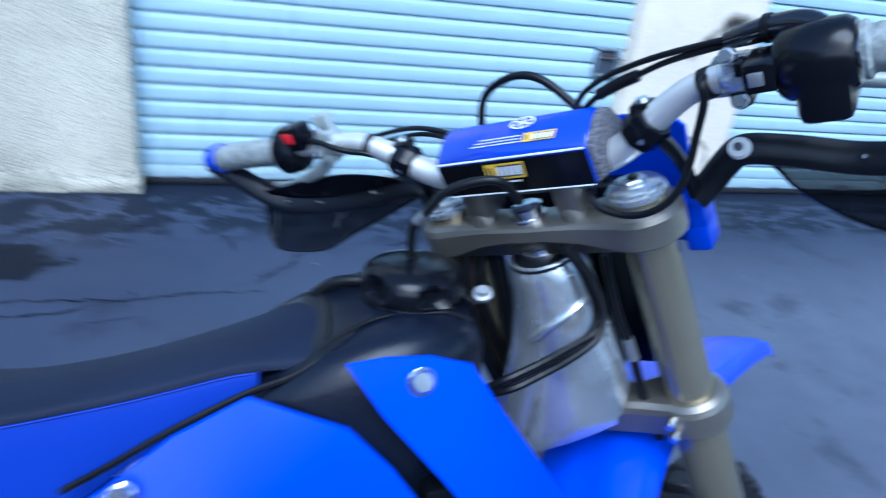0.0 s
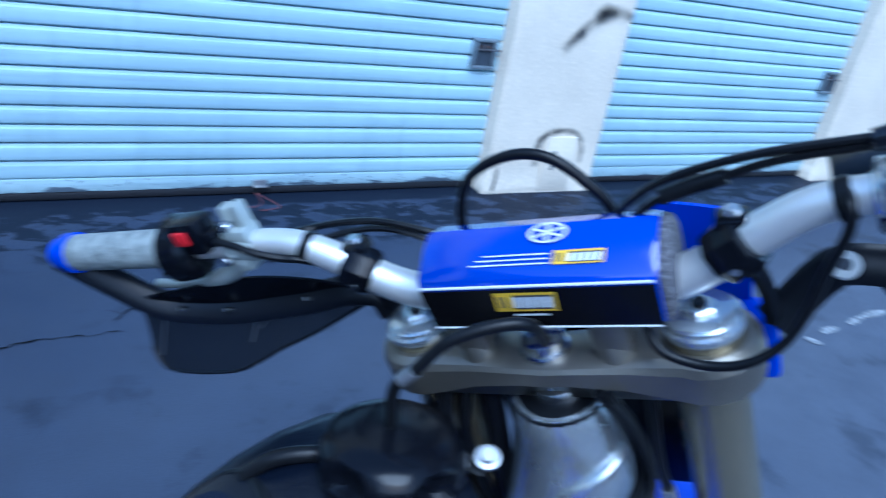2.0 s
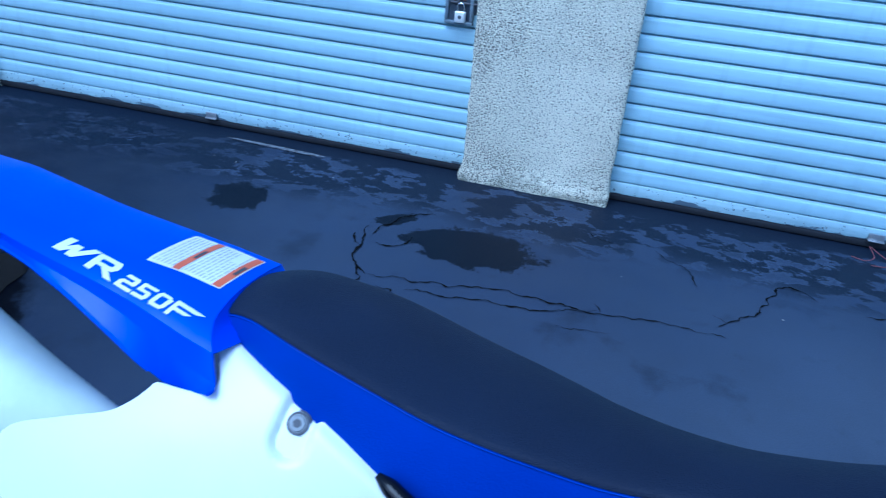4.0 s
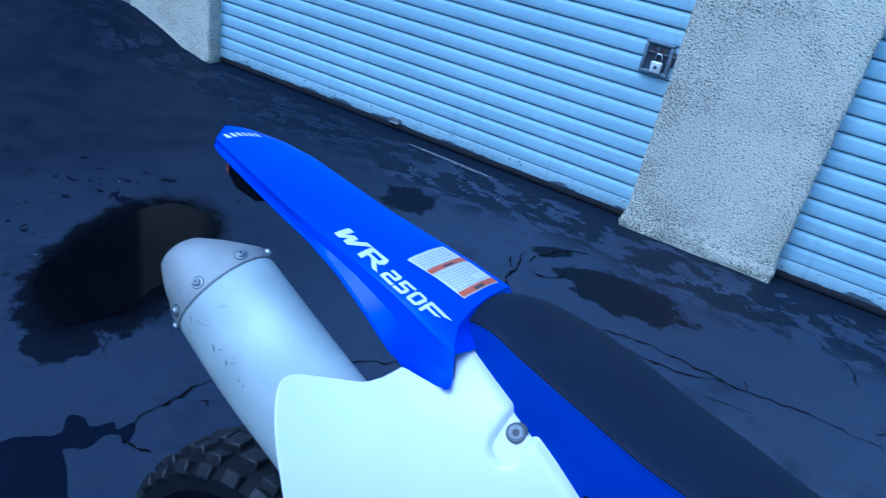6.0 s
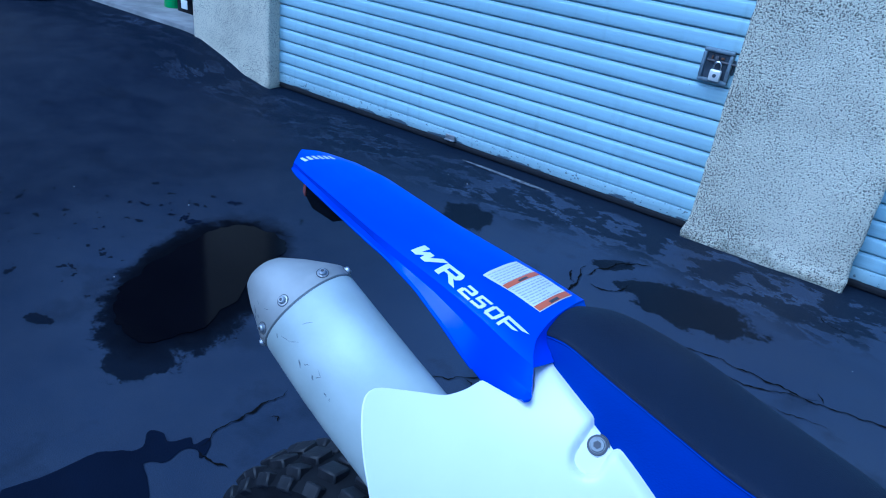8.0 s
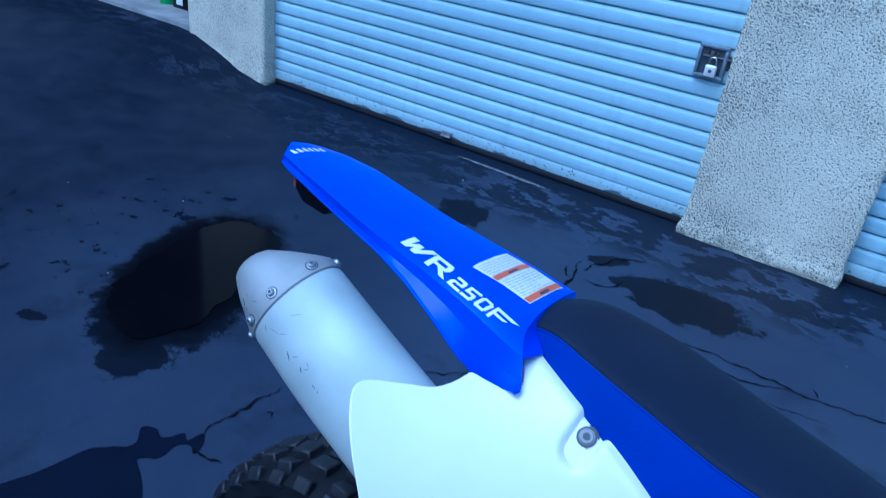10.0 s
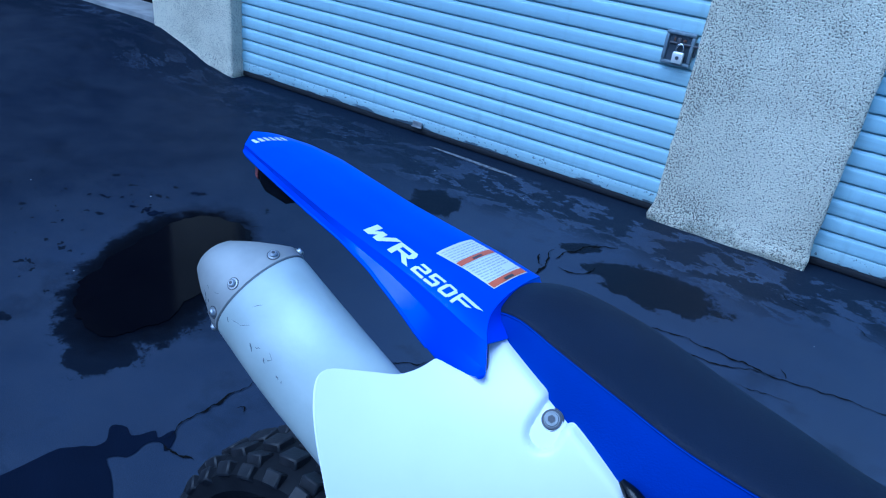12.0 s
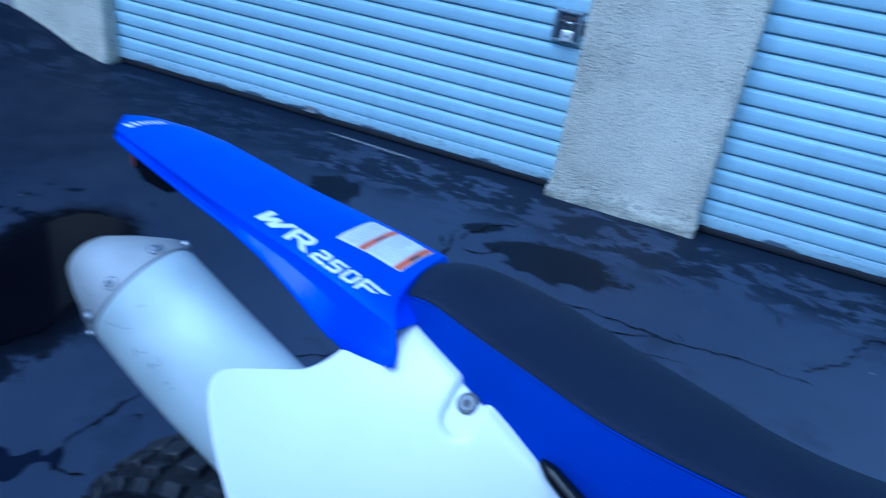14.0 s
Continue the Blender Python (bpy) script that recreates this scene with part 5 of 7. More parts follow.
for bars, x0, wide, high in ((BARS_A, 0.0070, 0.0400, 0.0205), (BARS_B, 0.0490, 0.0340, 0.0205), (BARS_C, 0.0880, 0.0205, 0.0150), (BARS_D, 0.1090, 0.0195, 0.0150), (BARS_E, 0.1295, 0.0200, 0.0150), (BARS_F, 0.1510, 0.0250, 0.0165)):
    bm = bmesh.new()
    for k, bar_ in enumerate(bars):
        film = []
        for a, b in bar_:
            x = x0 + wide * a + 0.0060 * b
            film.append((x, -0.0825 - 0.075 * (x - 0.007) + high * b))
        grid_decal(bm, film, fender_at, 4, 4, 0.0010 + 0.00005 * k)
    part("marking", bm, DECALWHITE, fender, "broad white slanted marking")
bm = bmesh.new()
for k in range(6):
    y = -0.0285 + 0.0080 * k
    x = -0.2475 + 0.40 * (y + 0.0285)
    grid_decal(bm, [(x - 0.0150, y + 0.0035), (x, y), (x + 0.0022, y + 0.0055), (x - 0.0128, y + 0.0075)], fender_at, 3, 2, 0.0009)
part("tail_marking", bm, DECALWHITE, fender, "row of small white marking shapes")
bm = loft([[(x, y, z) for y, z in ((-h, zt), (h, zt), (h * 0.9, zb), (-h * 0.9, zb))] for x, h, zt, zb in ((-0.140, 0.036, 1.010, 1.000), (-0.170, 0.040, 1.016, 0.986), (-0.215, 0.038, 1.022, 0.990), (-0.238, 0.030, 1.024, 1.000))])
tail = part("tail_light", bm, BLACK, bike, "black tail light housing under the fender tip")
part("lens", loft([[(x, y, z) for y, z in ((-h, zt), (h, zt), (h, zb), (-h, zb))] for x, h, zt, zb in ((-0.2385, 0.029, 1.024, 1.000), (-0.246, 0.027, 1.027, 1.005), (-0.249, 0.024, 1.027, 1.012))]), REDLENS, tail, "dark red lens")

# white side panels: an outline in the panel's own plane, bowed over the silencer
PANEL_O, PANEL_A, PANEL_B, PANEL_N = Vector((0.220, -0.0654, 0.966)), Vector((0.8949, -0.2242, -0.3857)), Vector((-0.4398, -0.5888, -0.6781)), Vector((0.0751, -0.7766, 0.6256))
PANEL_REAR = [(-0.0025, -0.0018), (-0.0031, 0.0091), (-0.0080, 0.0190), (-0.0030, 0.0235), (0.0162, 0.0350), (0.0222, 0.0430), (0.0238, 0.0515), (0.0175, 0.0590), (0.0080, 0.0650), (-0.0080, 0.0735), (-0.0201, 0.0799), (-0.0200, 0.0870), (-0.0195, 0.0952), (-0.0201, 0.1048), (-0.0246, 0.1220), (-0.0396, 0.1421), (-0.0525, 0.1594), (-0.0610, 0.1715), (-0.0637, 0.1807), (-0.0597, 0.1890), (-0.0503, 0.1969)]
PANEL_OUTER = [(-0.0503, 0.1969), (-0.0328, 0.2076), (-0.0056, 0.2223), (0.0235, 0.2371), (0.0432, 0.2482), (0.0654, 0.2615), (0.0987, 0.2809)]
PANEL_INNER = [(-0.0025, -0.0018), (0.0226, -0.0009), (0.0482, 0.0014), (0.0631, 0.0005), (0.0760, 0.0024), (0.0910, -0.0014), (0.1117, -0.0028), (0.1523, -0.0016), (0.1942, -0.0002), (0.2369, 0.0028)]
PANEL_FRONT = [(0.2369, 0.0028), (0.232, 0.060), (0.215, 0.120), (0.180, 0.190), (0.140, 0.245), (0.0987, 0.2809)]
BOLT_AB = (0.1033, 0.0150)


def along_line(pts, n):
    """n + 1 points spaced evenly along a smooth line."""
    line = smooth_line(pts, 10)
    far = [0.0]
    for a, b in zip(line, line[1:]):
        far.append(far[-1] + (b - a).length)
    out, k = [], 0
    for i in range(n + 1):
        d = far[-1] * i / n
        while k < len(line) - 2 and far[k + 1] < d:
            k += 1
        t = (d - far[k]) / max(far[k + 1] - far[k], 1e-9)
        out.append(line[k].lerp(line[k + 1], min(t, 1.0)))
    return out


def panel_point(a, b):
    """The panel's bowed face, its folded inner edge and the hollow round its bolt."""
    rise = -0.00107 + 0.27269 * a + 0.31754 * b - 1.4446 * a * a - 3.78083 * a * b + 0.24311 * b * b
    rise -= 0.0105 * step01(0.0125 - 0.035 * max(a - 0.06, 0), -0.003, b) * step01(-0.01, 0.01, a)
    u, v = a - BOLT_AB[0], b - BOLT_AB[1]
    along_, across = 0.35 * u + 0.94 * v, 0.94 * u - 0.35 * v
    reach = math.hypot(across, max(along_ - 0.018, 0.0) if along_ > 0 else 0.0)
    rise -= 0.0085 * step01(0.0215, 0.0160, reach)
    return PANEL_O + PANEL_A * a + PANEL_B * b + PANEL_N * rise


PN = 84
flat_edge = [[(*p, 0.0) for p in e] for e in (PANEL_REAR, PANEL_FRONT, PANEL_INNER, PANEL_OUTER)]
rear, front, inner, outer = (along_line(e, PN) for e in flat_edge)
patch = []
for i in range(PN + 1):
    v = i / PN
    row = []
    for j in range(PN + 1):
        u = j / PN
        p = (1 - v) * rear[j] + v * front[j] + (1 - u) * inner[i] + u * outer[i]
        p -= (1 - u) * (1 - v) * rear[0] + u * (1 - v) * rear[-1] + (1 - u) * v * front[0] + u * v * front[-1]
        row.append(panel_point(p.x, p.y))
    patch.append(row)
for side in (-1, 1):
    drop = 0.06 if side > 0 else 0.0
    rows = [[Vector((p.x, -side * p.y, p.z - drop)) for p in (row if side < 0 else row[::-1])] for row in patch]
    panel = part("side_panel", sheet(rows, 0.003), WHITE, bike, "white plastic side panel, lightly scuffed", sharp=50)
    part("panel_rim", tube([Vector((p.x, -side * p.y, p.z - drop)) - PANEL_N * 0.001 for p in [patch[0][j] for j in range(0, PN + 1, 2)] + [patch[i][PN] for i in range(2, PN + 1, 2)]], 0.0018, 8, straight=True), WHITE, panel)
    c, n = panel_point(*BOLT_AB), PANEL_N
    c, n = Vector((c.x, -side * c.y, c.z - drop)), Vector((n.x, -side * n.y, n.z))
    part("bolt_washer", turned(c - n * 0.001, c + n * 0.0014, [(0, 0.0130), (0.8, 0.0130), (1, 0.0124)], 28), INK, panel)
    bolt = part("panel_bolt", turned(c + n * 0.001, c + n * 0.0062, [(0, 0.0112), (0.5, 0.0112), (0.7, 0.0098), (0.72, 0.0078), (1, 0.0072)], 26), BOLTGREY, panel, "steel collar bolt in a dark washer")
    part("bolt_ring", turned(c + n * 0.004, c + n * 0.0047, [(0, 0.0106), (1, 0.0102)], 26), INK, bolt)
    part("bolt_socket", turned(c + n * 0.0058, c + n * 0.0068, [(0, 0.0044), (1, 0.0044)], 6), INK, bolt)
for a, b, da, db, w in ((-0.040, 0.150, 0.030, 0.012, 0.0011), (-0.036, 0.142, 0.020, 0.010, 0.0008), (-0.030, 0.138, 0.012, -0.004, 0.0008), (-0.010, 0.165, 0.003, 0.001, 0.0012)):
    line = [panel_point(a + da * t, b + db * t) + PANEL_N * 0.0002 for t in (0, 0.35, 0.7, 1)]
    part("scuff", tube(line, [w * 0.3, w, w, w * 0.3], 5, flat=0.3, step=3), SCUFF, panel, "grey rub mark")

# seat
SEAT_TOP = [(0.18, 0.984), (0.195, 0.989), (0.215, 0.997), (0.235, 0.999), (0.257, 0.995), (0.30, 0.988), (0.332, 0.982), (0.367, 0.974), (0.43, 0.957), (0.467, 0.950), (0.50, 0.945), (0.55, 0.937), (0.588, 0.930), (0.65, 0.929), (0.72, 0.934), (0.80, 0.949), (0.86, 0.965), (0.90, 0.978), (0.93, 0.985), (0.985, 0.998)]
SEAT_LOW = [(0.18, 0.930), (0.235, 0.930), (0.28, 0.900), (0.32, 0.876), (0.385, 0.842), (0.50, 0.79), (0.62, 0.78), (0.70, 0.805), (0.76, 0.850), (0.80, 0.882), (0.85, 0.918), (0.917, 0.960), (0.985, 0.992)]
SEAT_HALF = [(0.18, 0.050), (0.215, 0.059), (0.257, 0.073), (0.30, 0.081), (0.35, 0.086), (0.43, 0.087), (0.50, 0.082), (0.588, 0.069), (0.65, 0.061), (0.72, 0.056), (0.80, 0.055), (0.88, 0.059), (0.93, 0.064), (0.985, 0.074)]


def seat_drop(x):
    """How far the dark cover is folded down over the side."""
    return lerp([(0.18, 0.004), (0.30, 0.005), (0.6, 0.006), (0.985, 0.008)], x)


def seat_row(x):
    zt, h, d = lerp(SEAT_TOP, x), lerp(SEAT_HALF, x), seat_drop(x)
    prof = [(-1.0, -d), (-0.985, -d * 0.35), (-0.95, 0.0), (-0.85, 0.0025), (-0.6, 0.006), (-0.3, 0.0085), (0, 0.0095), (0.3, 0.0085), (0.6, 0.006), (0.85, 0.0025), (0.95, 0.0), (0.985, -d * 0.35), (1.0, -d)]
    cant = 0.13 * step01(0.55, 0.75, x) * step01(0.985, 0.90, x)
    return [(x, h * y, zt + z - cant * h * y) for y, z in prof]


xs = [0.190 + 0.00994 * k for k in range(81)]
seat_line = [seat_row(x) for x in xs]
# the breaks of the tables are rounded off along the seat
for _ in range(6):
    seat_line = [seat_line[0]] + [[tuple((Vector(a) + 2 * Vector(b) + Vector(c)) / 4) for a, b, c in zip(p, q, r)] for p, q, r in zip(seat_line, seat_line[1:], seat_line[2:])] + [seat_line[-1]]
part("seat_cover", sheet(seat_line, 0.02), VINYL, bike, "dark grey textured gripper seat cover")
for side in (-1, 1):
    rows = []
    for row in seat_line[:75]:
        x, y, zt = row[-1] if side > 0 else row[0]
        zl = min(lerp(SEAT_LOW, x), zt - 0.004)
        rows.append([(x, y + side * (0.0012 * min(t * 12, 1) + 0.17 * (zt - zl) * t), zt - 0.0005 + (zl - zt) * t) for t in (0, 0.04, 0.2, 0.4, 0.6, 0.8, 1.0)])
    part("seat_side", sheet(rows if side > 0 else [r[::-1] for r in rows], 0.01), BLUEVINYL, bike, "blue vinyl seat side")
    part("seat_welt", tube([Vector(r[0]) + Vector((0, side * 0.0012, -0.0008)) for r in rows[::2]], 0.0010, 6, straight=True), BLUEVINYL, bike, "fine raised seam along the seat")
part("subframe_strut", tube([(0.396, -0.1155, 0.9030), (0.410, -0.1195, 0.8975), (0.436, -0.1260, 0.8860), (0.470, -0.1340, 0.8710)], [0.0035, 0.0085, 0.0100, 0.0100], 12), BLACK, bike, "black strut showing between panel and seat")

# tank, filler cap, shrouds
TANK = [(0.900, 0.066, 0.950, 0.84), (0.955, 0.080, 0.992, 0.84), (0.985, 0.086, 1.008, 0.84), (1.02, 0.090, 1.023, 0.84), (1.06, 0.090, 1.033, 0.85), (1.10, 0.080, 1.035, 0.87), (1.13, 0.062, 1.027, 0.90), (1.146, 0.044, 1.008, 0.92)]
bm = loft([[(x, h * y, zl + (zt - zl) * z) for y, z in ((-1.2, 0), (-1.24, 0.5), (-1.18, 0.82), (-1.06, 0.93), (-0.85, 0.975), (-0.5, 0.995), (0, 1.0), (0.5, 0.995), (0.85, 0.975), (1.06, 0.93), (1.18, 0.82), (1.24, 0.5), (1.2, 0))] for x, h, zt, zl in TANK])
tank = part("fuel_tank", bm, TANKSHELL, bike, "black plastic fuel tank", sharp=50)
part("seat_seam", tube([(0.93, 0.070, 0.970), (0.975, 0.072, 0.996), (0.990, 0.045, 1.008), (0.993, 0.0, 1.012), (0.990, -0.045, 1.008), (0.980, -0.072, 0.998), (0.955, -0.079, 0.984), (0.917, -0.077, 0.968), (0.85, -0.083, 0.936), (0.80, -0.086, 0.906), (0.76, -0.088, 0.884)], 0.0034, 8), RUBBER, tank, "dark gap between seat and tank")
part("tank_strap", tube([(0.985, 0.055, 1.006), (1.005, 0.045, 1.024), (1.03, 0.035, 1.030), (1.05, 0.03, 1.026)], 0.0065, 10), RUBBER, tank, "black rubber tank strap")
for pts in (((0.978, -0.074, 1.008), (1.000, -0.063, 1.018), (1.028, -0.052, 1.026), (1.050, -0.050, 1.031)), ((1.079, -0.054, 1.0335), (1.105, -0.052, 1.0325), (1.132, -0.050, 1.022))):
    part("tank_slot", tube(pts, [0.001, 0.0024, 0.0024, 0.001][:len(pts)], 8), RUBBER, tank)
c = Vector((1.080, 0.0, 1.031))
bm = bmesh.new()
rings = []
for z, r, lobes in ((0.0, 0.050, 0.0), (0.004, 0.054, 0.05), (0.008, 0.055, 0.26), (0.018, 0.054, 0.26), (0.024, 0.052, 0.10), (0.029, 0.048, 0.0), (0.033, 0.041, 0.0), (0.036, 0.030, 0.0), (0.036, 0.026, 0.0), (0.038, 0.012, 0.0)):
    rings.append([c + Vector((r * (1 - lobes * max(0, math.cos(5 * a + 0.6)) ** 0.8) * math.cos(a), r * (1 - lobes * max(0, math.cos(5 * a + 0.6)) ** 0.8) * math.sin(a), z)) for a in (2 * math.pi * k / 48 for k in range(48))])
loft(rings, bm=bm)
cap = part("filler_cap", bm, BLACK, tank, "black lobed filler cap with a breather hose")
part("cap_ring", turned(c + Vector((0, 0, -0.004)), c + Vector((0, 0, 0.006)), [(0, 0.052), (0.6, 0.052), (1, 0.049)], 32), BLACK, tank)
part("breather_hose", tube([c + Vector((-0.004, 0, 0.036)), st(-0.077, 0.066, 0.038), st(-0.072, 0.0483, 0.0500), st(-0.064, 0.028, 0.0627), st(-0.054, 0.0042, 0.0644), st(-0.044, -0.0127, 0.0568), st(-0.028, -0.012, 0.030)], 0.0046, 10), RUBBER, cap)
part("hose_sleeve", tube([st(-0.0752, 0.060, 0.0432), st(-0.0725, 0.050, 0.0490)], 0.0055, 10, straight=True), STEEL, cap, "grey hose joiner")
bm = turned((1.152, -0.014, 1.034), (1.149, -0.019, 1.043), [(0, 0.010), (0.4, 0.010), (0.45, 0.006), (1, 0.0055)], 18)
part("tank_bolt", bm, STEEL, tank, "bright tank strap bolt")
part("tank_strap", tube([(1.148, -0.016, 1.026), (1.125, 0.0, 1.034), (1.09, 0.02, 1.028)], 0.012, 10, flat=0.4), RUBBER, tank)
for side in (-1, 1):
    outline = [(1.000, 1.012), (1.035, 1.017), (1.075, 1.018), (1.113, 1.013), (1.138, 0.978), (1.188, 0.915), (1.245, 0.845), (1.27, 0.77), (1.25, 0.71), (1.20, 0.69), (1.165, 0.76), (1.135, 0.850), (1.090, 0.905), (1.035, 0.965)]
    bm = bmesh.new()
    drop = 0.09 if side > 0 else 0.0
    pts = [Vector((x, side * (0.110 - drop * 0.4 + 0.026 * step01(1.02, 0.92, z) + 0.03 * step01(1.06, 1.22, x)), z - drop)) for x, z in outline]
    n = len(pts)
    inner = [p - Vector((0, side * 0.004, 0)) for p in pts]
    a = [bm.verts.new(p) for p in pts]
    b = [bm.verts.new(p) for p in inner]
    bm.faces.new(a)
    bm.faces.new(b[::-1])
    for i in range(n):
        bm.faces.new((a[i], a[(i + 1) % n], b[(i + 1) % n], b[i]))
    bmesh.ops.triangulate(bm, faces=[f for f in bm.faces if len(f.verts) > 4])
    shroud = part("radiator_shroud", bm, BLUE, bike, "glossy blue radiator shroud", sharp=50)
    p = Vector((1.068, side * (0.114 - drop * 0.4), 0.996 - drop))
    nn = Vector((0, side * 0.95, 0.3)).normalized()
    part("shroud_bolt", turned(p - nn * 0.002, p + nn * 0.008, [(0, 0.0145), (0.4, 0.0145), (0.6, 0.011), (1, 0.009)], 18), CHROME, shroud, "bright collar bolt")
    outline = [(0.70, 0.842), (0.76, 0.880), (0.80, 0.902), (0.853, 0.936), (0.917, 0.972), (0.955, 0.966), (1.005, 0.948), (1.047, 0.908), (1.090, 0.852), (1.11, 0.78), (1.05, 0.72), (0.90, 0.70), (0.76, 0.75)]
    bm = bmesh.new()
    mid = Vector((0.90, side * (0.144 - drop * 0.4), 0.825 - drop))
    pts = [Vector((x, side * (0.082 + 0.030 * step01(0.88, 0.97, x) + (0.056 - 0.030 * step01(0.88, 0.97, x)) * step01(0.975, 0.84, z) - drop * 0.4), z - drop)) for x, z in outline]
    a = [bm.verts.new(p) for p in pts]
    h = [bm.verts.new(p.lerp(mid, 0.45) + Vector((0, side * 0.004, 0))) for p in pts]
    m_ = bm.verts.new(mid)
    b = [bm.verts.new(p - Vector((0, side * 0.005, 0))) for p in pts]
    n = len(pts)
    for i in range(n):
        j = (i + 1) % n
        bm.faces.new((a[i], a[j], h[j], h[i]))
        bm.faces.new((h[i], h[j], m_))
        bm.faces.new((a[j], a[i], b[i], b[j]))
    cover = part("side_cover", bm, BLUE, bike, "blue plastic cover below the seat", sharp=60)
    p = Vector((0.816, side * (0.124 - drop * 0.4), 0.905 - drop))
    part("cover_bolt", turned(p, p + nn * 0.012, [(0, 0.012), (0.4, 0.012), (0.6, 0.009), (1, 0.008)], 18), CHROME, cover, "bright collar bolt")

# ---- the steered front ----
def sbox(lo, hi, bevel=0.003, bm=None):
    own = box(lo, hi, bevel)
    moved(own, STEER4)
    if bm is None:
        return own
    tmp = bpy.data.meshes.new("tmp")
    own.to_mesh(tmp)
    own.free()
    bm.from_mesh(tmp)
    bpy.data.meshes.remove(tmp)
    return bm


def stube(pts, r, n=12, **kw):
    return tube([st(*p) for p in pts], r, n, **kw)


def sturned(a, b, profile, n=24, bm=None):
    return turned(st(*a), st(*b), profile, n, bm)


FORK_V, FORK_U = 0.094, 0.012
# upper clamp: a bowed bridge with a round boss at each leg
def clamp(w0, w1, name, label, thin=False):
    def outline(grow):
        pts = []
        for k in range(13):
            a = -math.pi / 2 - math.pi * 0.62 + math.pi * 1.24 * k / 12
            pts.append((FORK_U + (0.034 - grow) * math.cos(a), -FORK_V + (0.034 - grow) * math.sin(a)))
        pts += [(0.020 - grow, -0.045), (0.014 - grow, 0.0), (0.020 - grow, 0.045)]
        for k in range(13):
            a = math.pi / 2 - math.pi * 0.62 + math.pi * 1.24 * k / 12
            pts.append((FORK_U + (0.034 - grow) * math.cos(a), FORK_V + (0.034 - grow) * math.sin(a)))
        pts += [(-0.021 + grow, 0.050), (-0.024 + grow, 0.018), (-0.025 + grow, 0), (-0.024 + grow, -0.018), (-0.021 + grow, -0.050)]
        return pts

    def foot(v):
        return w0 + 0.5 * (w1 - w0) * step01(0.078, 0.030, abs(v)) if thin else w0

    own = loft([[(u, v, foot(v) + (w1 - foot(v)) * k) for u, v in outline(g)] for k, g in ((0, 0.004), (0.10, 0.0), (0.74, 0.0), (0.90, 0.0022), (1.0, 0.0075))])
    return part(name, moved(own, STEER4), CLAMPMETAL, bike, label, sharp=20)


upper = clamp(-0.030, 0.002, "upper_triple_clamp", "bead-blasted grey alloy upper fork clamp", True)
lower = clamp(-0.236, -0.200, "lower_triple_clamp", "grey alloy lower fork clamp with pinch bolts")
for v in (-0.045, 0.045):
    part("clamp_boss", sturned((-0.006, v, 0.0), (-0.006, v, 0.014), [(0, 0.014), (0.8, 0.013), (1, 0.011)], 18), CLAMPMETAL, upper)
part("stem_nut", sturned((-0.004, 0, 0.001), (-0.004, 0, 0.014), [(0, 0.019), (0.25, 0.019), (0.3, 0.0165), (0.9, 0.0165), (1, 0.014)], 12), CHROME, upper, "bright hexagon stem nut")
part("stem_collar", sturned((0, 0, -0.034), (0, 0, -0.012), [(0, 0.024), (0.4, 0.024), (0.45, 0.020), (1, 0.020)], 20), CHROME, upper)
part("stem_seal", sturned((0, 0, -0.041), (0, 0, -0.034), [(0, 0.040), (0.5, 0.040), (1, 0.031)], 26), RUBBER, upper, "black rubber stem seal")
for side in (-1, 1):
    v = side * FORK_V
    leg = part("fork_leg", sturned((FORK_U, v, -0.47), (FORK_U, v, 0.010), [(0, 0.0275), (0.02, 0.029), (0.3, 0.0285), (0.44, 0.0285), (0.46, 0.0268), (0.50, 0.0265), (0.90, 0.0265), (0.93, 0.0270), (1, 0.0270)], 28), GOLD, bike, "champagne anodised upper fork tube")
    part("inner_tube", sturned((FORK_U, v, -0.72), (FORK_U, v, -0.47), [(0, 0.023), (1, 0.023)], 24), CHROME, leg, "chromed inner fork tube")
    part("axle_lug", sbox((0.005, v - 0.020, -0.775), (0.050, v + 0.020, -0.71), 0.008), CAST, leg)
    part("fork_guard", sbox((FORK_U + 0.026, v - 0.026, -0.71), (FORK_U + 0.032, v + 0.026, -0.47), 0.006), BLUE, leg, "blue fork guard")
    part("fork_cap", sturned((FORK_U, v, 0.008), (FORK_U, v, 0.018), [(0, 0.0285), (0.2, 0.0295), (0.5, 0.0290), (0.6, 0.0262), (0.85, 0.0258), (1, 0.0235)], 32), CAST, leg, "bright turned fork cap")
    part("cap_adjuster", sturned((FORK_U, v, 0.0175), (FORK_U, v, 0.0225), [(0, 0.0125), (0.7, 0.0125), (1, 0.0105)], 6), CAST, leg)
    part("adjuster_screw", sturned((FORK_U, v, 0.0222), (FORK_U, v, 0.0245), [(0, 0.0055), (1, 0.005)], 12), BLACK, leg)
    for w in (-0.226, -0.210):
        part("pinch_bolt", sturned((-0.022, v - side * 0.008, w), (-0.032, v - side * 0.008, w), [(0, 0.006), (0.4, 0.006), (1, 0.005)], 12), CHROME, lower)

# black tubes added before the left fork leg to stand for its shade
for dv, du, r in ((-0.014, -0.026, 0.0060), (0.000, -0.031, 0.0072), (0.013, -0.027, 0.0055)):
    part("black_tube", stube([(FORK_U + du + 0.012, FORK_V + dv - 0.012, -0.034), (FORK_U + du, FORK_V + dv - 0.004, -0.070), (FORK_U + du, FORK_V + dv, -0.120), (FORK_U + du + 0.004, FORK_V + dv, -0.180), (FORK_U + du + 0.01, FORK_V + dv, -0.26)], r, 10), RUBBER, bike, "black tube added before the fork leg for its shade")

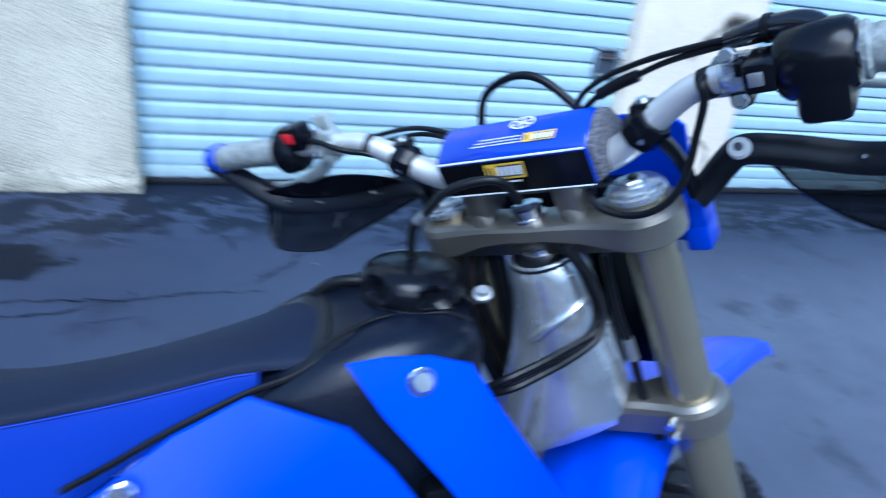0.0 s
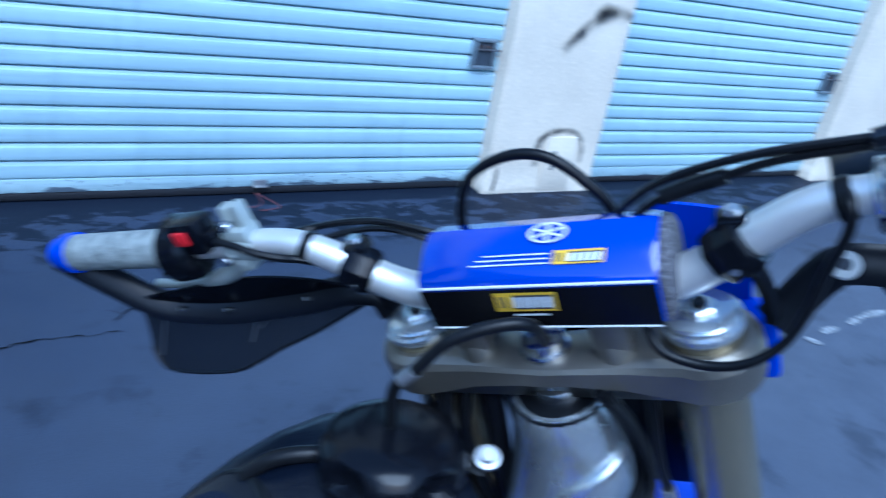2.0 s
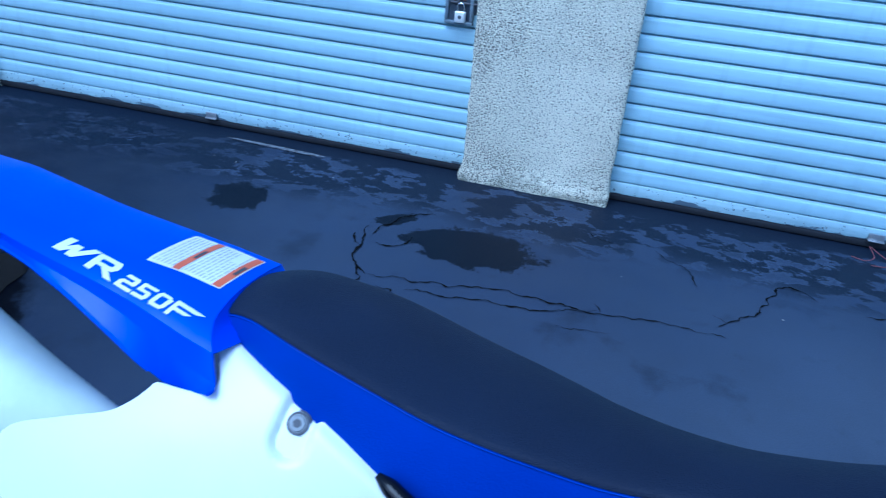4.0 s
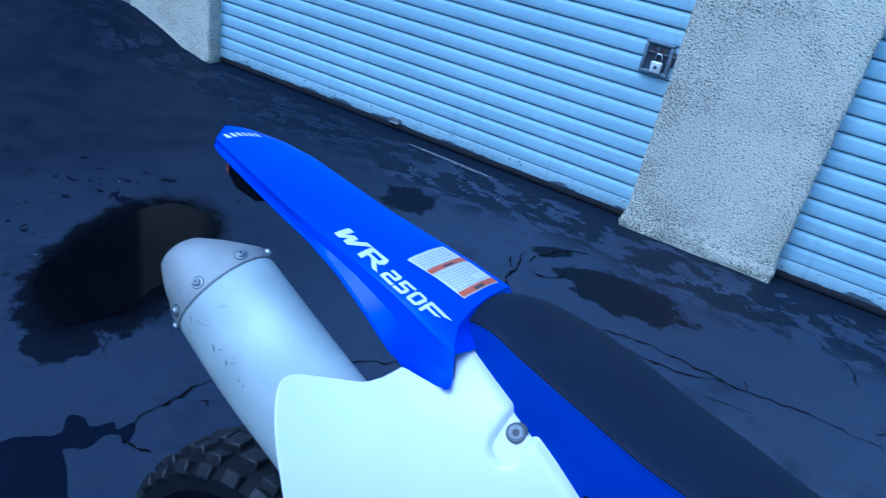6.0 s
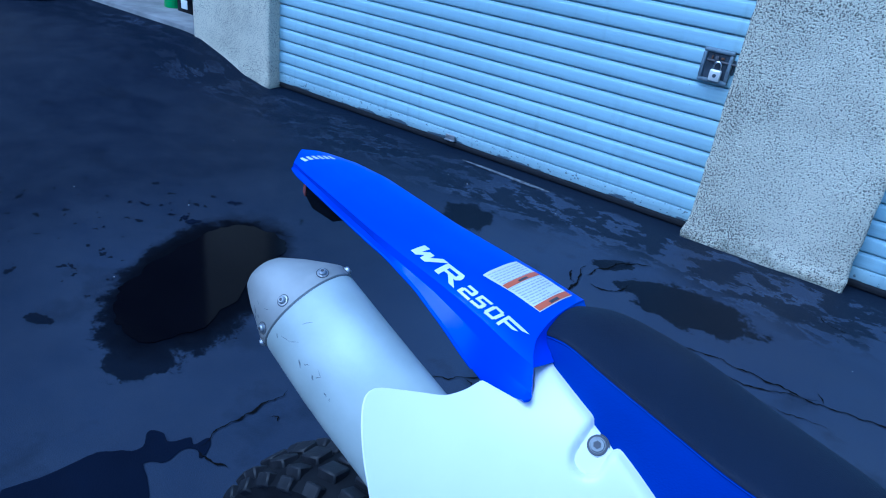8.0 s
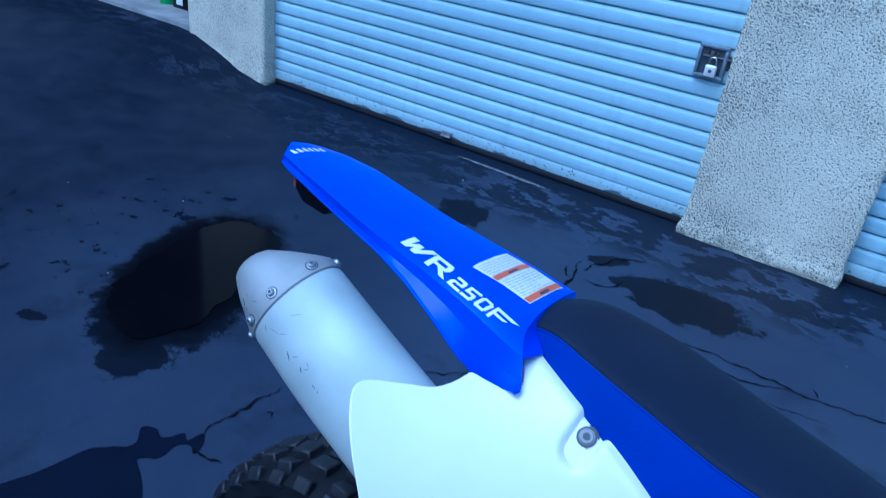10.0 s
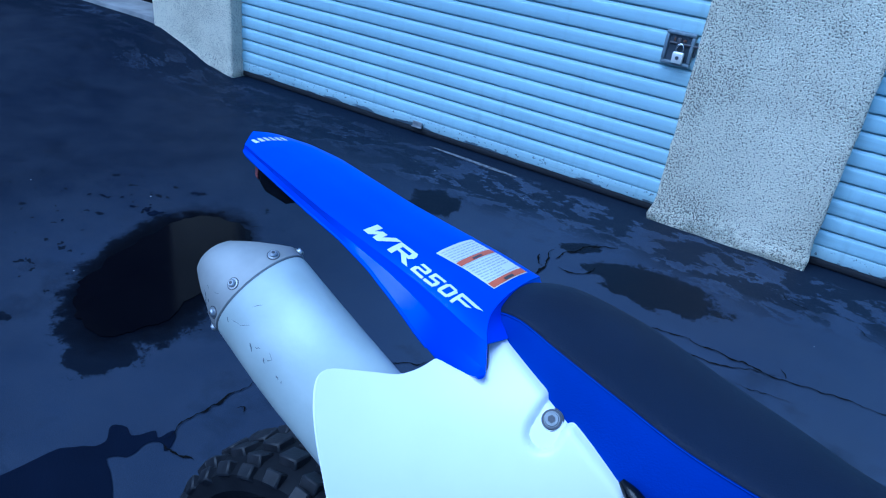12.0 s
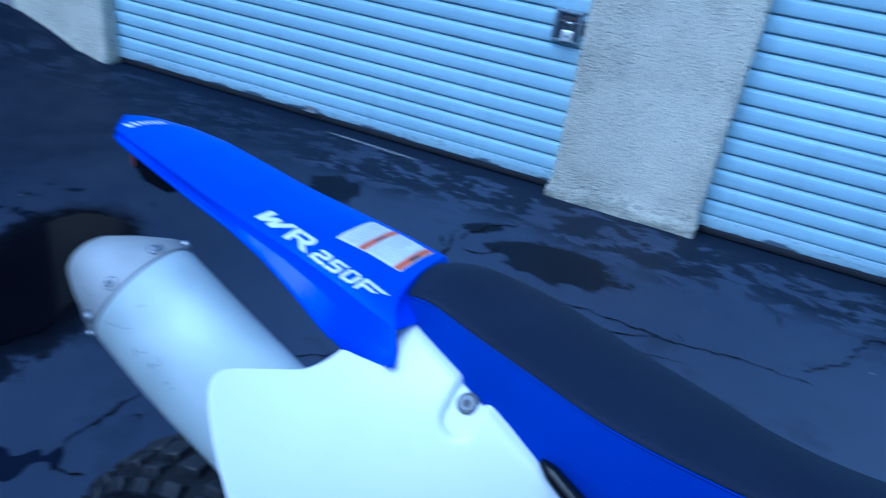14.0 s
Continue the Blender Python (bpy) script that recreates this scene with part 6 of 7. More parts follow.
# handlebar, clamps and pad
BAR = [(0.005, 0.0, 0.042), (0.005, 0.058, 0.042), (0.005, 0.080, 0.0455), (0.005, 0.100, 0.054), (0.005, 0.118, 0.0665), (0.004, 0.135, 0.0785), (0.003, 0.152, 0.0885), (0.002, 0.170, 0.0940), (-0.001, 0.198, 0.0970), (-0.003, 0.268, 0.0995), (-0.004, 0.388, 0.1035)]
bar_line = [(u, -v, w) for u, v, w in BAR[:0:-1]] + BAR
bar_r = [0.0112, 0.0112, 0.0112, 0.0114, 0.0119, 0.0127, 0.0135, 0.0140, 0.0143, 0.0143]
bar = part("handlebar", stube(bar_line, bar_r + [0.0143] + bar_r[::-1], 16, step=5), BARMETAL, bike, "satin silver tapered handlebar")
for v in (-0.045, 0.045):
    part("bar_clamp", sbox((-0.016, v - 0.013, 0.004), (0.022, v + 0.013, 0.058), 0.008), CLAMPMETAL, bar)
V0, V1 = -0.081, 0.060
PAD = [(-0.022, 0.037), (-0.0246, 0.068), (-0.022, 0.073), (-0.004, 0.084), (0.010, 0.087), (0.025, 0.081), (0.038, 0.066), (0.042, 0.047), (0.036, 0.034)]
bm = loft([[st(u * k + 0.007 * (1 - k), v, w * k + 0.062 * (1 - k)) for u, w in PAD] for v, k in ((V0, 0.95), (V0 + 0.003, 1.0), (V1 - 0.003, 1.0), (V1, 0.95))])
pad = part("bar_pad", bm, FOILBLUE, bar, "glossy blue and black handlebar pad", sharp=30)
lift = 0.0012
part("rear_face", sheet([[st(-0.0223 - lift, v, 0.0375), st(-0.0236 - lift, v, 0.053), st(-0.0247 - lift, v, 0.0672)] for v in (V1 - 0.0008, 0.03, 0.0, -0.03, -0.06, V0 + 0.0008)], 0.0005), GLOSSBLACK, pad, "gloss black rear face of the pad")
part("piping", stube([(-0.0252, V1 - 0.002, 0.0692), (-0.0252, V0 + 0.002, 0.0692)], 0.0011, 6, straight=True), DECALWHITE, pad, "thin white line")
part("lower_piping", stube([(-0.0236, V1 - 0.002, 0.0372), (-0.0236, V0 + 0.002, 0.0372)], 0.0008, 6, straight=True), DECALWHITE, pad)
for v, s in ((V0 - 0.0004, -1), (V1 + 0.0004, 1)):
    bm = loft([[st(u * k + 0.007 * (1 - k), v + s * d * (1.0 if s < 0 else 0.2), w * k + 0.062 * (1 - k)) for u, w in PAD] for d, k in ((0, 0.94), (0.003, 0.93), (0.0055, 0.86), (0.0065, 0.70))])
    part("foam_end", bm, FOAM, pad, "speckled grey foam end")


def pad_rear(a, b):
    return st(-0.0262 + 0.07 * (0.068 - b), a, b)


def pad_slope(a, b):
    """On the pad's sloping upper rear face: b runs from its foot (0) to its brow (1)."""
    t = min(max(b, 0), 1)
    if t < 0.66:
        k = t / 0.66
        return st(-0.0220 + 0.018 * k - 0.0005, a, 0.0730 + 0.011 * k + 0.0010)
    k = (t - 0.66) / 0.34
    return st(-0.0040 + 0.014 * k - 0.0003, a, 0.0840 + 0.003 * k + 0.0010)


def quad(bm, at, a0, a1, b0, b1, skew=0.0):
    bm.faces.new([bm.verts.new(at(a, b)) for a, b in ((a0, b0), (a1, b0), (a1 + skew, b1), (a0 + skew, b1))])


def off(at, d):
    back = STEER @ Vector((-1, 0, 0.25)).normalized() * d
    return lambda a, b: at(a, b) + back


for at, a0, a1, b0, b1, ln in ((pad_rear, 0.013, -0.024, 0.0505, 0.0650, "rear"), (pad_slope, -0.024, -0.053, 0.20, 0.46, "upper")):
    bm = bmesh.new()
    quad(bm, at, a0, a1, b0, b1, -0.001)
    badge = part("badge", bm, YELLOW, pad, "yellow framed badge shape")
    bm = bmesh.new()
    ea, eb = (a1 - a0) * 0.04, (b1 - b0) * 0.12
    quad(bm, off(at, 0.0004), a0 + ea + (a1 - a0) * 0.27, a1 - ea, b0 + eb, b1 - eb, -0.001)
    part("badge_field", bm, INK, badge)
    n = 5
    w = (a1 - a0) * 0.66 / n
    for k in range(n):
        s = a0 + (a1 - a0) * 0.31 + k * w
        bm = bmesh.new()
        quad(bm, off(at, 0.0008), s, s + w * 0.72, b0 + eb * 1.8, b1 - eb * 1.8, -0.001)
        part("badge_bar", bm, DECALWHITE, badge, "white bar")
    bm = bmesh.new()
    quad(bm, off(at, 0.0004), a0 + (a1 - a0) * 0.07, a0 + (a1 - a0) * 0.11, b0 + eb * 1.6, b1 - eb * 1.6)
    quad(bm, off(at, 0.0004), a0 + (a1 - a0) * 0.16, a0 + (a1 - a0) * 0.21, b0 + eb * 1.6, b1 - eb * 1.6)
    part("badge_ticks", bm, INK, badge)
bm = bmesh.new()
quad(bm, pad_rear, 0.003, -0.018, 0.0468, 0.0484)
part("badge_line", bm, DECALWHITE, pad)
for k in range(3):
    bm = bmesh.new()
    quad(bm, pad_slope, 0.026 - 0.004 * k, -0.022, 0.22 + 0.09 * k, 0.245 + 0.09 * k)
    part("stripe", bm, DECALWHITE, pad, "white stripe")
# round emblem as a plain ring with spokes
bm = bmesh.new()
centre = (-0.020, 0.80)


def disc(a, r):
    return pad_slope(centre[0] + 0.0115 * r * math.cos(a), centre[1] + 0.19 * r * math.sin(a)) + STEER @ Vector((-0.0004, 0, 0.0006))


for k in range(28):
    a, b = 2 * math.pi * k / 28, 2 * math.pi * (k + 1) / 28
    bm.faces.new([bm.verts.new(disc(q, r)) for q, r in ((a, 1), (b, 1), (b, 0.82), (a, 0.82))])
for k in range(3):
    a = math.pi / 2 + k * math.pi / 3
    bm.faces.new([bm.verts.new(disc(q, r)) for q, r in ((a - 0.12, 0.8), (a + 0.12, 0.8), (a + math.pi - 0.12, 0.8), (a + math.pi + 0.12, 0.8))])
part("emblem", bm, DECALWHITE, pad, "round white emblem ring with crossed spokes")


# hand guards
def along_bar(v):
    """The bar's axis at v."""
    return Vector((lerp([(b, a) for a, b, c in BAR], abs(v)), v, lerp([(b, c) for a, b, c in BAR], abs(v))))


GUARD_LEFT = [(0.034, 0.128, 0.004), (0.034, 0.134, 0.022), (0.030, 0.157, 0.028), (0.026, 0.189, 0.0246), (0.022, 0.218, 0.0237), (0.014, 0.260, 0.0254), (0.006, 0.298, 0.034), (0.000, 0.320, 0.046), (-0.003, 0.345, 0.068), (-0.004, 0.372, 0.090), (-0.005, 0.386, 0.102)]
GUARD_RIGHT = [(0.034, -0.131, -0.012), (0.040, -0.145, 0.000), (0.044, -0.158, 0.013), (0.045, -0.172, 0.021), (0.046, -0.205, 0.015), (0.045, -0.25, 0.004), (0.036, -0.30, 0.006), (0.022, -0.345, 0.025), (0.008, -0.372, 0.060), (-0.002, -0.384, 0.090), (-0.005, -0.386, 0.102)]
FOOT_LEFT = [(0.032, 0.147, 0.012), (0.020, 0.170, 0.006), (0.008, 0.194, 0.000), (0.000, 0.221, -0.007), (-0.008, 0.245, -0.015), (-0.014, 0.267, -0.0195), (-0.020, 0.307, -0.016), (-0.022, 0.333, -0.008), (-0.016, 0.340, 0.010)]
FOOT_RIGHT = [(0.048, -0.186, 0.008), (0.050, -0.192, -0.004), (0.052, -0.204, -0.024), (0.052, -0.235, -0.050), (0.050, -0.260, -0.062), (0.044, -0.300, -0.070), (0.034, -0.345, -0.062), (0.026, -0.372, -0.040), (0.022, -0.380, -0.010)]
for side in (1, -1):
    line = GUARD_LEFT if side > 0 else GUARD_RIGHT
    guard = part("hand_guard", stube(line, 0.0050, 14, flat=2.9), GUARD, bike, "black alloy hand guard bar")
    for k in (3, 5, 6):
        u, v, w = line[k]
        part("rivet", sturned((u - 0.004, v, w + 0.003), (u - 0.008, v, w + 0.006), [(0, 0.0032), (1, 0.002)], 10), CHROME, guard)
    a, b = along_bar(side * 0.108), along_bar(side * 0.126)
    mount = part("guard_mount", sturned(a, b, [(0, 0.0178), (0.12, 0.0198), (0.88, 0.0198), (1, 0.0178)], 8), BLACK, guard, "black bar clamp")
    c = (a + b) / 2
    part("mount_arm", stube([(c.x + 0.004, c.y, c.z - 0.004), (0.024, side * 0.124, 0.040), (0.032, side * 0.130, 0.014), (0.034, side * 0.131, -0.010)], [0.0085, 0.0068, 0.0062, 0.0060], 6), BLACK, guard)
    part("mount_block", sbox((c.x - 0.004, c.y - 0.009, c.z + 0.008), (c.x + 0.014, c.y + 0.009, c.z + 0.019), 0.003), BLACK, guard)
    part("mount_bolt", sturned((c.x - 0.013, c.y, c.z - 0.004), (c.x - 0.016, c.y, c.z - 0.004), [(0, 0.0036), (1, 0.003)], 12), CHROME, guard)
    part("mount_cap", sturned((c.x + 0.006, c.y, c.z + 0.019), (c.x + 0.006, c.y, c.z + 0.022), [(0, 0.006), (1, 0.005)], 12), CHROME, guard)
    if side < 0:
        part("guard_washer", sturned((0.040, side * 0.170, 0.024), (0.036, side * 0.170, 0.028), [(0, 0.0098), (0.6, 0.0098), (1, 0.0090)], 24), LABELWHITE, guard, "white nylon washer")
        part("washer_screw", sturned((0.036, side * 0.170, 0.028), (0.0345, side * 0.170, 0.0295), [(0, 0.0042), (1, 0.0035)], 12), DARKSTEEL, guard)
    # the smoked shield below the bar
    top, foot = along_line(line[2:9], 20), along_line(FOOT_LEFT if side > 0 else FOOT_RIGHT, 20)
    rows = []
    for p, q in zip(top, foot):
        bow = Vector((0.006, 0, 0))
        rows.append([st(*(p.lerp(q, j / 6) + bow * math.sin(math.pi * j / 6) + Vector((0.003, 0, 0)))) for j in range(7)])
    part("shield", sheet(rows if side > 0 else [r[::-1] for r in rows], 0.002), SMOKE, guard, "smoked translucent plastic shield")
    if side > 0:
        edge = along_line(line[2:8], 16)
        lift = [(p, Vector((-0.010, 0.0, 0.034 * math.sin(math.pi * min(max(k / 16 * 0.86 + 0.07, 0), 1)) ** 0.7))) for k, p in enumerate(edge)]
        part("lever_cover", sheet([[st(*(p + q * (j / 4) + Vector((0.004, 0, 0)))) for j in range(5)] for p, q in lift], 0.002), BLACK, guard, "black plastic cover above the guard bar")
    rim_line = [r[-1] for r in rows]
    part("shield_rim", tube(rim_line, 0.0018, 6, straight=True), BLACK, guard)
    for i, j0, j1 in ((17, 2, 5), (9, 2, 4), (8, 2, 3)):
        p, q = rows[i][j0], rows[min(i + 1, 20)][j1]
        back = STEER @ Vector((-0.004, 0, 0.001))
        part("shield_slot", tube([p + back, q + back], 0.0008, 6, straight=True), DARKSTEEL, guard)

# left controls
def collar(v0, v1, profile, n=24):
    return sturned(along_bar(v0), along_bar(v1), profile, n)


for side in (1, -1):
    grip = part("grip", collar(side * 0.260, side * 0.364, [(0, 0.0205), (0.03, 0.0210), (0.05, 0.0172)] + [(0.07 + 0.02 * k, 0.0168 + 0.0007 * (k % 2)) for k in range(46)] + [(1, 0.0172)], 20), GRIP, bar, "grey ribbed rubber grip")
    part("grip_end", collar(side * 0.364, side * 0.386, [(0, 0.0195), (0.35, 0.0195), (0.6, 0.016), (0.9, 0.015), (1, 0.012)], 20), BLUE, grip, "blue bar end")
kill = part("kill_switch", collar(0.236, 0.262, [(0, 0.022), (0.15, 0.028), (0.75, 0.030), (1, 0.024)], 26), BLACK, bar, "black kill switch housing with a red button")
part("switch_body", sbox((-0.017, 0.216, 0.099), (0.004, 0.244, 0.1255), 0.004), BLACK, kill)
part("button", sbox((-0.0200, 0.2265, 0.1095), (-0.0165, 0.2375, 0.1205), 0.0015), RED, kill, "red stop button")
part("switch_tab", sbox((-0.015, 0.207, 0.103), (0.0, 0.217, 0.115), 0.003), BLACK, kill)
p = along_bar(0.196)
perch = part("clutch_perch", collar(0.186, 0.208, [(0, 0.0130), (0.1, 0.0148), (0.9, 0.0148), (1, 0.0130)], 22), ALU, bar, "silver clutch lever perch")
part("perch_lug", sbox((-0.004, 0.1965, 0.106), (0.008, 0.2038, 0.1280), 0.0025), ALU, perch)
part("perch_lug", sbox((-0.004, 0.1862, 0.106), (0.008, 0.1935, 0.1290), 0.0025), ALU, perch)
part("perch_cap", sbox((-0.010, 0.184, 0.098), (0.008, 0.206, 0.112), 0.003), ALU, perch)
part("perch_foot", sbox((-0.012, 0.190, 0.078), (0.014, 0.210, 0.094), 0.006), ALU, perch)
part("perch_bolt", sturned((-0.004, 0.199, 0.1145), (-0.010, 0.199, 0.1155), [(0, 0.0052), (0.6, 0.005), (1, 0.0035)], 12), CHROME, perch)
part("perch_bolt", sturned((-0.011, 0.206, 0.092), (-0.018, 0.206, 0.093), [(0, 0.0052), (0.6, 0.005), (1, 0.0035)], 12), CHROME, perch)
part("clutch_lever", stube([(0.000, 0.205, 0.084), (0.002, 0.222, 0.073), (0.004, 0.240, 0.066), (0.010, 0.268, 0.058), (0.016, 0.30, 0.052), (0.018, 0.33, 0.052)], [0.007, 0.0085, 0.008, 0.0055, 0.0045, 0.005], 10), ALU, perch, "silver clutch lever")
part("lever_boot", stube([(0.010, 0.186, 0.088), (0.020, 0.172, 0.086), (0.029, 0.160, 0.086)], [0.008, 0.007, 0.004], 10), RUBBER, perch)
part("bar_band", collar(0.147, 0.153, [(0, 0.0124), (0.1, 0.0134), (0.9, 0.0134), (1, 0.0124)], 20), RUBBER, bar, "black rubber cable band")
part("bar_band", collar(-0.172, -0.164, [(0, 0.0124), (0.1, 0.0134), (0.9, 0.0134), (1, 0.0124)], 20), RUBBER, bar, "black rubber cable band")
part("switch_lead", stube([(-0.012, 0.210, 0.108), (-0.014, 0.192, 0.103), (-0.014, 0.178, 0.096), (-0.010, 0.162, 0.088), (-0.006, 0.150, 0.083), (0.008, 0.125, 0.062), (0.016, 0.080, 0.036)], 0.0032, 8), RUBBER, bar)
part("clutch_cable", stube([(0.028, 0.172, 0.086), (0.030, 0.140, 0.088), (0.030, 0.110, 0.087), (0.030, 0.085, 0.080), (0.032, 0.062, 0.068), (0.048, 0.045, 0.04)], 0.0030, 8), RUBBER, bar)
part("switch_cable", stube([(0.012, 0.160, 0.082), (0.024, 0.140, 0.082), (0.030, 0.112, 0.081), (0.030, 0.086, 0.0745), (0.032, 0.070, 0.062), (0.048, 0.05, 0.03)], 0.0028, 8), RUBBER, bar)

# right controls
master = part("master_cylinder", collar(-0.199, -0.179, [(0, 0.0126), (0.1, 0.0138), (0.9, 0.0138), (1, 0.0126)], 22), CAST, bar, "bright alloy front brake master cylinder")
part("master_clamp", sbox((-0.010, -0.196, 0.096), (0.016, -0.180, 0.108), 0.003), CAST, master)
part("master_foot", sbox((-0.006, -0.196, 0.074), (0.018, -0.181, 0.092), 0.004), BLACK, master)
part("reservoir", sbox((0.018, -0.202, 0.074), (0.044, -0.165, 0.0935), 0.003), CAST, master)
part("reservoir_lid", sbox((0.016, -0.205, 0.0940), (0.046, -0.163, 0.0972), 0.0012), BLACK, master, "flat dark reservoir lid")
for u, v, w in ((-0.011, -0.1862, 0.1125), (-0.007, -0.1885, 0.0795)):
    part("master_bolt", sturned((u + 0.003, v, w), (u - 0.004, v, w + 0.003), [(0, 0.0056), (0.90, 0.0056), (1, 0.0048)], 6), CHROME, master, sharp=20)
    part("bolt_collar", sturned((u + 0.003, v, w), (u - 0.0005, v, w + 0.0015), [(0, 0.0070), (1, 0.0066)], 18), CHROME, master)
part("brake_lever", stube([(0.020, -0.195, 0.085), (0.038, -0.225, 0.074), (0.041, -0.27, 0.060), (0.042, -0.33, 0.050), (0.039, -0.385, 0.046)], [0.008, 0.008, 0.006, 0.0055, 0.006], 10), ALU, master, "silver brake lever")
starter = part("starter_switch", sbox((-0.026, -0.216, 0.090), (0.008, -0.196, 0.110), 0.003), BLACK, bar, "black starter switch box")
part("starter_button", sbox((-0.0285, -0.2090, 0.0960), (-0.0255, -0.2000, 0.1050), 0.001), STEEL, starter, "grey square button")
part("switch_lug", sbox((-0.018, -0.197, 0.100), (-0.004, -0.190, 0.110), 0.002), BLACK, starter)
throttle = part("throttle_housing", collar(-0.214, -0.258, [(0, 0.023), (0.1, 0.027), (0.5, 0.029), (0.9, 0.027), (1, 0.023)], 26), BLACK, bar, "black throttle housing with rubber cable elbow")
p = along_bar(-0.241)
part("housing_block", sbox((p.x - 0.022, p.y - 0.014, p.z - 0.036), (p.x + 0.020, p.y + 0.018, p.z + 0.004), 0.007), BLACK, throttle)
part("cable_elbow", stube([(0.016, -0.180, 0.1150), (0.015, -0.194, 0.1170), (0.013, -0.212, 0.1190), (0.006, -0.232, 0.1185), (-0.004, -0.246, 0.108)], [0.0066, 0.0086, 0.0098, 0.0102, 0.0102], 16), ELBOW, throttle)
part("elbow_band", sturned((0.0142, -0.206, 0.1187), (0.0132, -0.210, 0.1189), [(0, 0.0112), (1, 0.0112)], 18), RUBBER, throttle)
for d in (0.0, 0.010):
    part("throttle_cable", stube([(0.017, -0.180, 0.1160 - d * 0.35), (0.018, -0.140, 0.1140 - d * 0.55), (0.018, -0.110, 0.1100 - d * 0.9), (0.018, -0.083, 0.1030 - d), (0.020, -0.062, 0.0885 - d), (0.045, -0.045, 0.058), (0.056, -0.034, 0.02), (0.050, -0.028, -0.03)], 0.0029, 8), RUBBER, bar)
part("cable_sleeve", stube([(0.018, -0.116, 0.1025), (0.018, -0.099, 0.0985), (0.018, -0.082, 0.0930)], 0.0056, 10), RUBBER, bar)
part("clutch_loop", stube([(0.052, 0.062, 0.030), (0.060, 0.060, 0.068), (0.060, 0.045, 0.096), (0.060, 0.016, 0.108), (0.060, -0.010, 0.104), (0.058, -0.032, 0.084), (0.056, -0.046, 0.058), (0.054, -0.05, 0.0)], 0.0044, 10), RUBBER, bar, "black looped control cable")
part("brake_hose", stube([(0.002, -0.168, 0.100), (-0.012, -0.1685, 0.098), (-0.014, -0.1675, 0.085), (-0.015, -0.158, 0.062), (-0.018, -0.149, 0.040), (-0.022, -0.136, 0.021), (-0.026, -0.118, 0.0115), (-0.026, -0.097, 0.010), (-0.024, -0.0765, 0.018), (-0.014, -0.068, 0.028)], 0.0034, 10), RUBBER, bar, "black brake hose looping round the fork cap")
for k, (dv, du) in enumerate(((0.0, 0.0), (-0.007, 0.004), (-0.013, 0.0))):
    q = Matrix.Rotation(-RAKE, 3, "Y")
    part("wiring_hose", tube([HEADPOINT + q @ Vector(c) for c in ((0.006 + du, -0.048 + dv, -0.020), (0.016 + du, -0.054 + dv, -0.052), (0.018 + du, -0.061 + dv, -0.092), (0.002 + du, -0.069 + dv, -0.114 + du), (-0.032, -0.078 + dv, -0.116 + 2 * du), (-0.067, -0.086 + dv, -0.112 + 2 * du), (-0.100, -0.088 + dv, -0.110 + 2 * du), (-0.128, -0.080, -0.116 + du))], 0.0042, 8), RUBBER, bike)

part("black_tube", tube([(1.1828, 0.040, 1.0562), (1.1928, 0.040, 1.0249), (1.2032, 0.040, 0.992), (1.2167, 0.040, 0.9539), (1.2297, 0.040, 0.9136)], 0.0095, 10), RUBBER, bike, "black wiring tube beside the steering head")
part("lamp_lead", tube([(1.2599, -0.055, 1.0968), (1.2739, -0.055, 1.0621), (1.2908, -0.055, 1.0249), (1.3069, -0.055, 0.9982), (1.3181, -0.055, 0.9762), (1.3383, -0.055, 0.9341), (1.3741, -0.055, 0.8699)], 0.0048, 8), RUBBER, bike)
part("lead_clip", tube([(1.3050, -0.056, 1.0010), (1.3181, -0.056, 0.9762)], 0.0062, 10, straight=True), STEEL, bike, "pale clip on the lamp lead")

